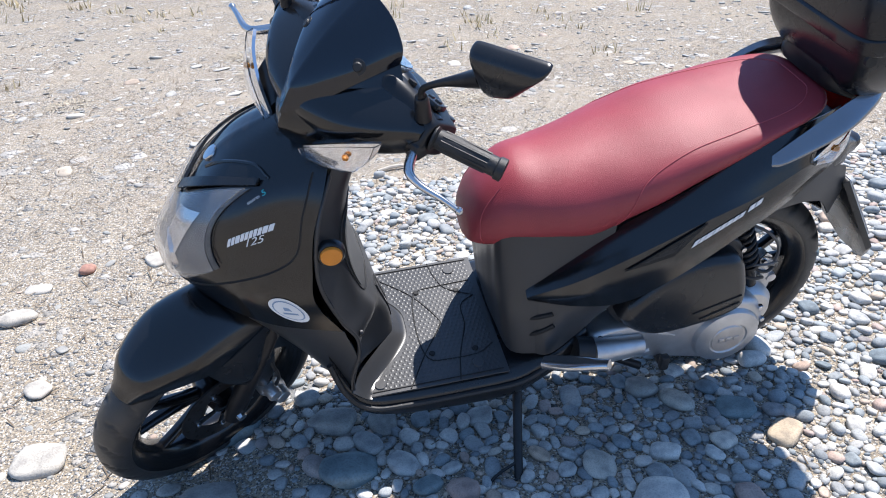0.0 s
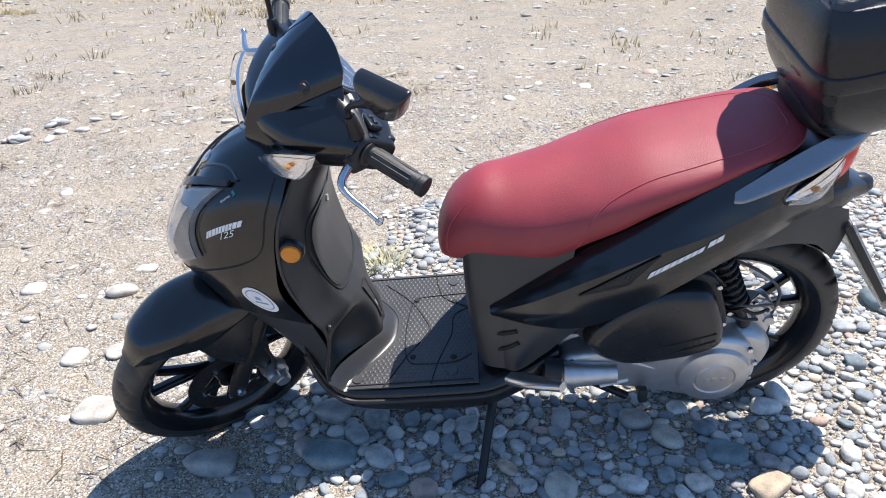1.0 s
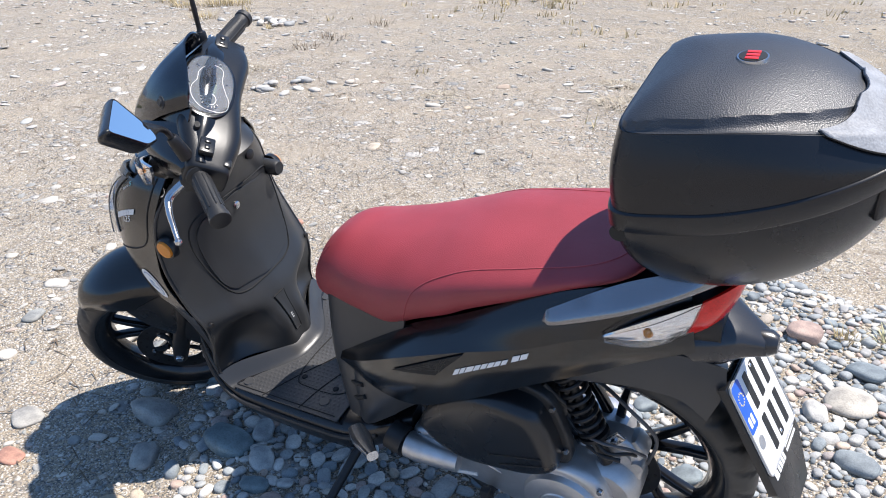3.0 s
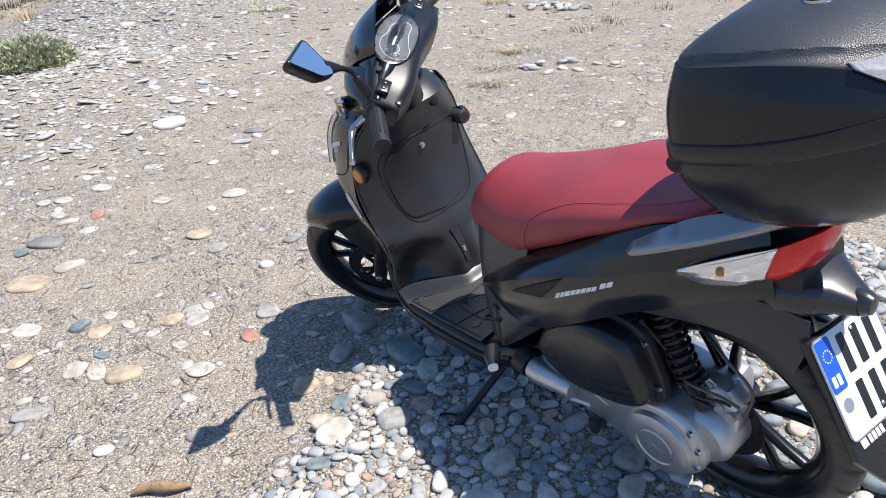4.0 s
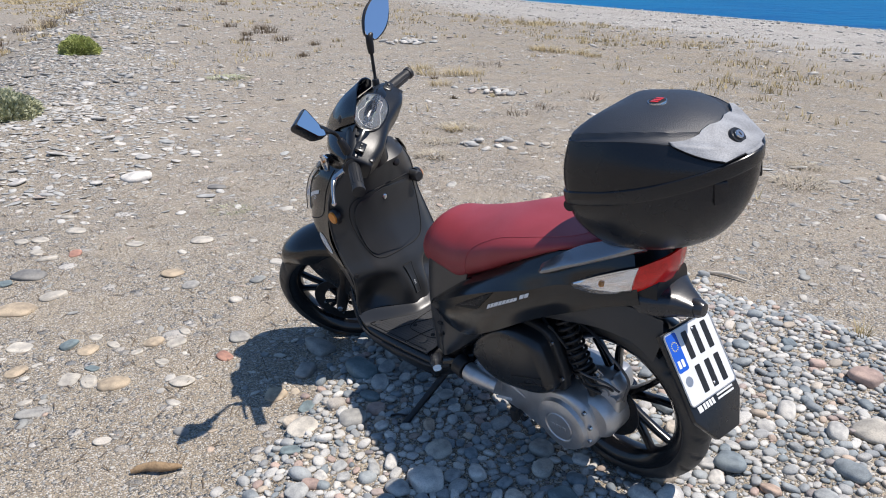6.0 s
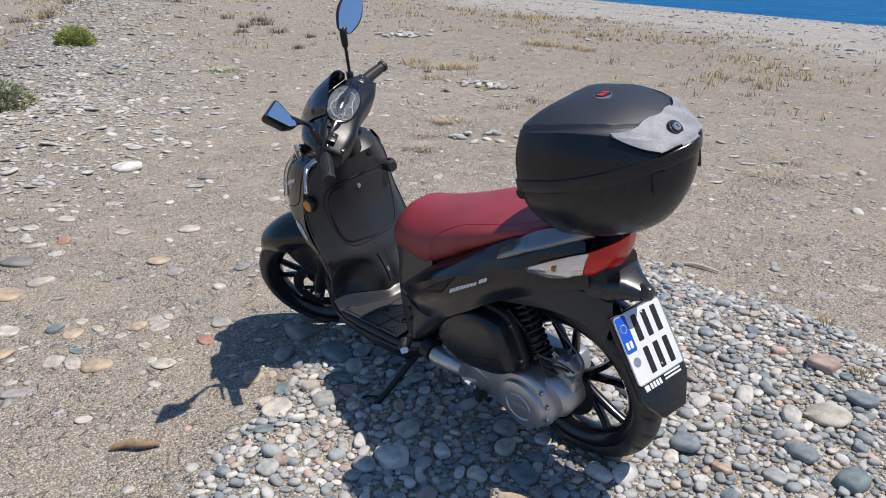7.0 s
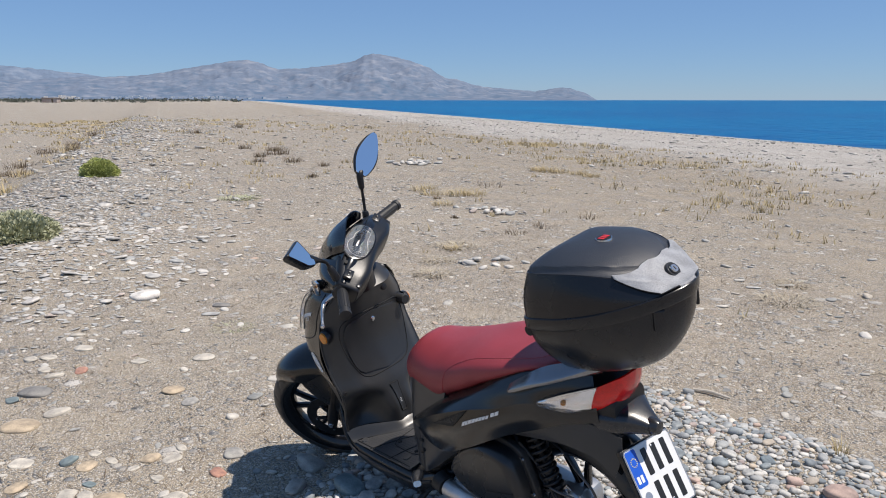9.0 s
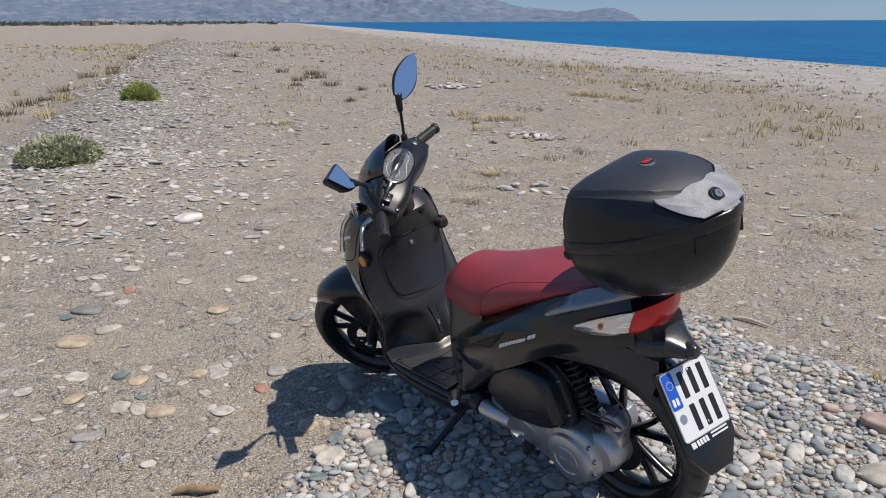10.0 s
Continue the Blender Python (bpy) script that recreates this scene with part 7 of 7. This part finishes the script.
def blades(n, size, spread, lean, width, droop=0.3):
    """A clump of thin blades or twigs from one root, 1 unit being size."""
    bm = bmesh.new()
    for k in range(n):
        a = rp.uniform(0, 2 * math.pi)
        r0 = spread * size * math.sqrt(rp.random())
        p = Vector((r0 * math.cos(a), r0 * math.sin(a), -0.01))
        b = a + rp.uniform(-0.8, 0.8)
        h = size * rp.uniform(0.45, 1.0)
        out = Vector((math.cos(b), math.sin(b), 0)) * h * rp.uniform(0.2, 1.0) * lean
        w = Vector((-math.sin(b), math.cos(b), 0)) * width * rp.uniform(0.6, 1.2)
        prev = None
        for f in (0, 0.45, 0.8, 1.0):
            c = p + out * f ** 1.5 + Vector((0, 0, h * (f - droop * f * f)))
            pair = [bm.verts.new(c - w * (1 - 0.85 * f)), bm.verts.new(c + w * (1 - 0.85 * f))]
            if prev:
                bm.faces.new((prev[0], prev[1], pair[1], pair[0]))
            prev = pair
    return bm


def plant(name, x, y, bm, material, label, category, group=""):
    ob = part(name, bm, material, None)
    ob.matrix_world = pose(x, y, height(x, y), 0, 0, rp.uniform(0, 360))
    return tagged(ob, label, category, group)


for x, y, s in ((-3.4, 3.64, 0.11), (-4.46, 4.56, 0.14), (-1.15, 5.54, 0.13), (-1.47, 6.09, 0.10), (-0.95, 2.95, 0.07), (-3.9, 4.0, 0.10), (-2.4, 4.9, 0.08), (0.2, 4.6, 0.07), (-2.6, 2.2, 0.06)):
    plant("dead_weed", x, y, blades(190, s, 1.5, 1.8, 0.0048, 0.75), M_GREYWEED, "low mat of dead grey-brown weed on the sand", "weed", "dead weeds on the beach")
for x, y, s in ((-0.41, 2.45, 0.13), (-0.49, 2.56, 0.11), (1.10, 3.05, 0.10)):
    plant("yellow_weed", x, y, blades(46, s, 0.55, 0.9, 0.006, 0.35), M_SUCC, "pale yellow-green weed among the pebbles", "weed", "yellow weeds")
for x, y, s in ((-21.8, 7.58, 0.55), (-20.5, 8.13, 0.6), (-12.2, 6.03, 0.35), (-39.4, 12.6, 0.9), (-19.0, 1.05, 0.7), (-23.8, 2.8, 0.7), (-14.4, 7.2, 0.35), (-16.5, 6.3, 0.4), (-18.2, 6.9, 0.5), (-26.0, -1.0, 0.7), (-31.0, 3.5, 0.8), (-7.9, 6.4, 0.18), (-6.1, 5.6, 0.16), (-34.0, 9.0, 0.7)):
    plant("dead_shrub", x, y, blades(70, s * 0.42, 0.9, 0.7, 0.010 * s + 0.003, 0.15), M_BROWN, "low dark brown dried shrub", "shrub", "dried shrubs on the beach")
for x, y, s in ((-12.8, 0.57, 0.45), (-14.5, -0.8, 0.4), (-22.0, 0.0, 0.5), (-5.99, 6.13, 0.16), (0.6, 3.32, 0.14), (0.95, 3.0, 0.12)):
    plant("grass_tuft", x, y, blades(40, s * 0.8, 0.35, 0.7, 0.010 * s + 0.002, 0.3), M_DRY, "tuft of dry yellow grass", "grass", "dry grass tufts")

for x, y, s in ((-9.05, 6.84, 0.34), (-8.39, 6.58, 0.26), (-8.11, 6.93, 0.34), (-7.21, 6.09, 0.24), (-7.96, 7.17, 0.28), (-10.25, 10.95, 0.34), (-10.6, 10.86, 0.36), (-10.89, 10.88, 0.30), (-9.67, 10.99, 0.30), (-9.2, 10.89, 0.26), (-4.31, 4.45, 0.16), (-14.41, 0.59, 0.5), (-25.36, 2.8, 0.7), (-17.86, 1.11, 0.5)):
    plant("dry_clump", x, y, blades(120, s * 0.72, 1.0, 1.0, 0.007 * s + 0.0024, 0.4), M_DRY, "low clump of dry straw-coloured grass", "grass", "dry grass clumps")
for x, y, s in ((-22.42, 1.23, 0.8), (-29.64, 2.44, 0.9), (-19.16, 0.26, 0.7), (-17.19, -0.14, 0.6), (-20.1, 0.71, 0.5), (-36.69, 5.05, 1.0), (-18.86, 7.64, 0.7), (-16.0, 7.03, 0.5)):
    plant("dead_shrub", x, y, blades(90, s * 0.45, 1.2, 0.9, 0.009 * s + 0.003, 0.2), M_BROWN, "low dark brown dried shrub", "shrub", "dried shrubs on the beach")
for x, y, s in ((-4.75, 5.59, 0.16), (-4.93, 6.15, 0.18), (-5.14, 7.12, 0.2), (-8.81, 8.09, 0.3)):
    plant("dead_twigs", x, y, blades(40, s, 0.9, 1.3, 0.004, 0.45), M_BROWN, "loose dark dead twigs on the sand", "twigs", "dead twigs")


def stone_heap(x, y, n, size, spread):
    """A small heap of flat stones, in one mesh."""
    vs, fs, k = [], [], 0
    for i in range(n):
        co, fa = LOW[i % len(LOW)]
        a, s = rp.uniform(0, 6.28), size * rp.uniform(0.5, 1.2)
        c, d = math.cos(a), math.sin(a)
        px, py = rp.gauss(0, spread), rp.gauss(0, spread * 0.6)
        z = 0.10 * size + max(0, 0.5 * size * (1 - math.hypot(px, py) / spread)) * rp.random()
        X, Y, Z = co[:, 0] * s, co[:, 1] * s, co[:, 2] * s * 0.8
        vs.append(np.stack([px + X * c - Y * d, py + X * d + Y * c, z + Z + rp.uniform(-0.3, 0.3) * X], 1))
        fs.append(fa + k)
        k += len(co)
    me = bpy.data.meshes.new("stone_heap")
    me.from_pydata(np.concatenate(vs).tolist(), [], np.concatenate(fs).tolist())
    me.shade_smooth()
    me.materials.append(M_BANKSTONE)
    ob = new("stone_heap", me)
    ob.matrix_world = pose(x, y, height(x, y), 0, 0, 30)
    return tagged(ob, "small heap of pale flat stones on the sand", "stones", "stone heaps", kind="stuff")


stone_heap(-13.84, 9.34, 26, 0.20, 0.45)
stone_heap(-6.37, 6.30, 34, 0.12, 0.28)
stone_heap(-3.58, 4.26, 12, 0.13, 0.13)
stone_heap(-3.49, 4.62, 5, 0.14, 0.12)


def strewn_grass():
    """Dry stalks over the flat beach, thicker in a strip before the shingle."""
    vs, fs = [], []
    for k in range(24000):
        inland = k > 18500
        x, y = (rp.uniform(-75, -13), rp.uniform(-16, 10)) if inland else (rp.uniform(-60, 6), rp.uniform(3, 19))
        if inland and bank(x, y) < 0.7:
            continue
        d = 11 if inland else SHORE.x * x + SHORE.y * y
        n = noise.noise(Vector((x * 0.3, y * 0.3, 31.0))) + 0.5 * noise.noise(Vector((x * 1.1, y * 1.1, 3.0)))
        if rp.random() > (0.025 + 0.75 * max(0, n - 0.08)) * (0.35 + 2.4 * math.exp(-((d - 10.5) / 3) ** 2)):
            continue
        z = height(x, y)
        s = rp.uniform(0.05, 0.12) * (1 + max(0, -x) * 0.012)
        for j in range(7):
            a, h = rp.uniform(0, 6.28), s * rp.uniform(0.5, 1.1)
            px, py = x + rp.gauss(0, s * 0.7), y + rp.gauss(0, s * 0.7)
            w = 0.004 + 0.0006 * math.hypot(x, y)
            k0 = len(vs)
            vs += [(px - w * math.sin(a), py + w * math.cos(a), z - 0.01), (px + w * math.sin(a), py - w * math.cos(a), z - 0.01), (px + h * 0.6 * math.cos(a), py + h * 0.6 * math.sin(a), z + h)]
            fs.append((k0, k0 + 1, k0 + 2))
    me = bpy.data.meshes.new("dry_grass")
    me.from_pydata(vs, [], fs)
    me.materials.append(M_DRY)
    return tagged(new("dry_grass", me), "thin dry yellow grass over the beach", "grass", kind="stuff")


strewn_grass()


def twig_litter():
    """Fine dry twigs and straws on the near sand."""
    vs, fs = [], []
    for k in range(9000):
        x, y = (rp.uniform(-5, 3.5), rp.uniform(-0.6, 6)) if k < 5000 else (rp.uniform(-16, 6), rp.uniform(-1, 13))
        if bed(x, y) > 0.5 and rp.random() < 0.8:
            continue
        z, a, h = height(x, y) + 0.003, rp.uniform(0, 6.28), rp.uniform(0.015, 0.06)
        far = math.hypot(x - 2, y)
        w, up = 0.0012 + 0.0002 * far, rp.uniform(0.0, 0.015)
        h *= 1 + 0.08 * far
        k0 = len(vs)
        c, s = math.cos(a), math.sin(a)
        vs += [(x - w * s, y + w * c, z), (x + w * s, y - w * c, z), (x + h * c + w * s, y + h * s - w * c, z + up), (x + h * c - w * s, y + h * s + w * c, z + up)]
        fs.append((k0, k0 + 1, k0 + 2, k0 + 3))
    me = bpy.data.meshes.new("twig_litter")
    me.from_pydata(vs, [], fs)
    me.materials.append(M_BROWN)
    return tagged(new("twig_litter", me), "fine dry twigs and straws on the sand", "twigs", kind="stuff")


twig_litter()


def bush(x, y, wx, wy, h, material, label, turn):
    """A low cushion of small leaves over a dark core of twigs."""
    root = tagged(new("bush"), label, "bush")
    root.matrix_world = pose(x, y, height(x, y), 0, 0, turn)
    core = bmesh.new()
    bmesh.ops.create_icosphere(core, subdivisions=3, radius=1)
    for v in core.verts:
        n = noise.noise(v.co * 2.2 + Vector((x, y, 0)))
        v.co = Vector((v.co.x * wx * 0.42, v.co.y * wy * 0.42, max(-0.05, v.co.z) * h * 0.86)) * (1 + 0.16 * n)
    part("twigs", core, M_DARKLEAF, root)
    bm = bmesh.new()
    for k in range(9000):
        a, z = rp.uniform(0, 2 * math.pi), rp.random()
        n = Vector((math.cos(a) * math.sqrt(1 - z * z), math.sin(a) * math.sqrt(1 - z * z), z))
        lump = 1 + 0.16 * noise.noise(n * 2.2 + Vector((x, y, 0))) + 0.10 * noise.noise(n * 6 + Vector((y, x, 0)))
        p = Vector((n.x * wx * 0.5, n.y * wy * 0.5, n.z * h)) * lump * rp.uniform(0.84, 1.03)
        d = (n + Vector((rp.gauss(0, 0.5), rp.gauss(0, 0.5), rp.gauss(0.3, 0.4)))).normalized()
        s = d.cross(Vector((rp.gauss(0, 1), rp.gauss(0, 1), rp.gauss(0, 1)))).normalized()
        l, w = rp.uniform(0.03, 0.06), rp.uniform(0.008, 0.015)
        q = [bm.verts.new(p + e) for e in (-s * w * 0.4, d * l * 0.5 - s * w, d * l, d * l * 0.5 + s * w)]
        bm.faces.new(q)
    part("foliage", bm, material, root, flat=True)
    return root


bush(-6.35, 0.46, 1.05, 0.75, 0.21, M_LEAF2, "low rounded grey-green bush beside the stone bank", 12)
bush(-12.75, 2.1, 0.72, 0.58, 0.29, M_LEAF, "low rounded bright green bush on the stone bank", 12)
plant("creeping_plant", -9.5, 3.7, blades(260, 0.16, 1.9, 1.3, 0.008, 0.75), M_LEAF2, "flat grey-green creeping plant on the sand", "plant")
plant("creeping_plant", -2.75, 1.62, blades(160, 0.07, 1.9, 1.3, 0.0028, 0.75), M_LEAF2, "flat grey-green creeping plant on the sand", "plant")

stick = tube([(0, 0, 0.012), (0.05, 0.006, 0.020), (0.10, -0.004, 0.022), (0.155, 0.004, 0.014)], [0.007, 0.014, 0.015, 0.006], 10, 24)
for v in stick.verts:
    v.co += Vector((0, 0, 0.004)) * noise.noise(v.co * 60)
drift = tagged(part("driftwood", stick, M_WOOD), "short brown weathered piece of driftwood on sand", "driftwood")
drift.matrix_world = pose(-0.105, 0.485, height(-0.1, 0.5), 0, 0, 66)
pale = tagged(part("driftwood_stick", tube([(0, 0, 0.01), (0.09, 0.01, 0.016), (0.20, 0.0, 0.012)], [0.008, 0.010, 0.006], 8, 16), M_PALEWOOD), "pale bleached stick lying on the sand", "driftwood")
pale.matrix_world = pose(-0.28, 3.42, height(-0.2, 3.4), 0, 0, 18)


# ---- far land: trees, houses ----
def far_spot(across, up, dist):
    """A place at that distance; across and up on the plan that crest() uses."""
    yaw, el = crest([(across, up)])[0]
    a = radians(yaw)
    return Vector((EYE_FAR.x - math.sin(a) * dist, EYE_FAR.y + math.cos(a) * dist, EYE_FAR.z + math.tan(radians(el)) * dist))


def tree_line():
    """Dark scrub and small trees along the plain's far edge."""
    vs, fs = [], []
    for k in range(900):
        x = rp.uniform(-420, 420) if k % 3 else rp.uniform(-420, 120)
        dist = rp.uniform(420, 1500)
        p = far_spot(x, 178, dist)
        if SHORE.x * p.x + SHORE.y * p.y > 14:
            continue
        s = rp.uniform(0.8, 2.4)
        for j in range(26):
            c = Vector((p.x, p.y, height(p.x, p.y))) + Vector((rp.gauss(0, s * 0.7), rp.gauss(0, s * 0.7), abs(rp.gauss(s * 0.45, s * 0.35))))
            d = [Vector((rp.gauss(0, 1), rp.gauss(0, 1), rp.gauss(0, 1))).normalized() * s * 0.42 for _ in range(3)]
            k0 = len(vs)
            vs += [tuple(c + e) for e in d]
            fs.append((k0, k0 + 1, k0 + 2))
    me = bpy.data.meshes.new("far_trees")
    me.from_pydata(vs, [], fs)
    me.materials.append(mat("far_scrub", (0.060, 0.072, 0.050), 0.9, 0, 0.4, 0.05, 0.5, col2=(0.085, 0.095, 0.080)))
    return tagged(new("far_trees", me), "dark scrub and trees along the plain's far edge", "trees", kind="stuff")


tree_line()
M_LIME = mat("whitewash", (0.62, 0.61, 0.59), 0.8, 0, 0.1, 0.2, 2)
M_BRICKWALL = mat("hut_wall", (0.36, 0.24, 0.19), 0.85, 0, 0.3, 0.3, 3, col2=(0.50, 0.45, 0.40))
M_FLATROOF = mat("flat_roof", (0.36, 0.33, 0.30), 0.9, 0, 0.2, 0.2, 2)


def town():
    """White houses on the foot of the far hills, too far off to tell apart."""
    out = []
    for k in range(70):
        x = rp.choice((rp.gauss(382, 16), rp.gauss(105, 18), rp.gauss(245, 30), rp.gauss(382, 60)))
        p = far_spot(x, rp.uniform(172.5, 177.0), rp.uniform(2500, 2900))
        w = rp.uniform(6, 13)
        out.append(box((p.x, p.y, p.z), (w, w, rp.uniform(3, 6)), 0, Matrix.Rotation(rp.uniform(-0.35, 0.15), 4, 'Z')))
    return tagged(part("far_town", join(*out), M_LIME, flat=True), "scattered white houses of a far village", "houses", kind="stuff")


town()
hp = far_spot(90, 181, 430)
hut = tagged(new("hut"), "small flat-roofed reddish hut far off on the plain", "hut")
hut.matrix_world = pose(hp.x, hp.y, height(hp.x, hp.y), 0, 0, 60)
part("wall", box((0, 0, 1.1), (7.5, 4, 2.4), 0.03), M_BRICKWALL, hut)
part("roof", box((0, 0, 2.4), (8.3, 4.8, 0.25), 0.05), M_FLATROOF, hut)
part("door", box((1.5, -2.02, 0.95), (0.9, 0.06, 1.9), 0.01), M_BROWN, hut)
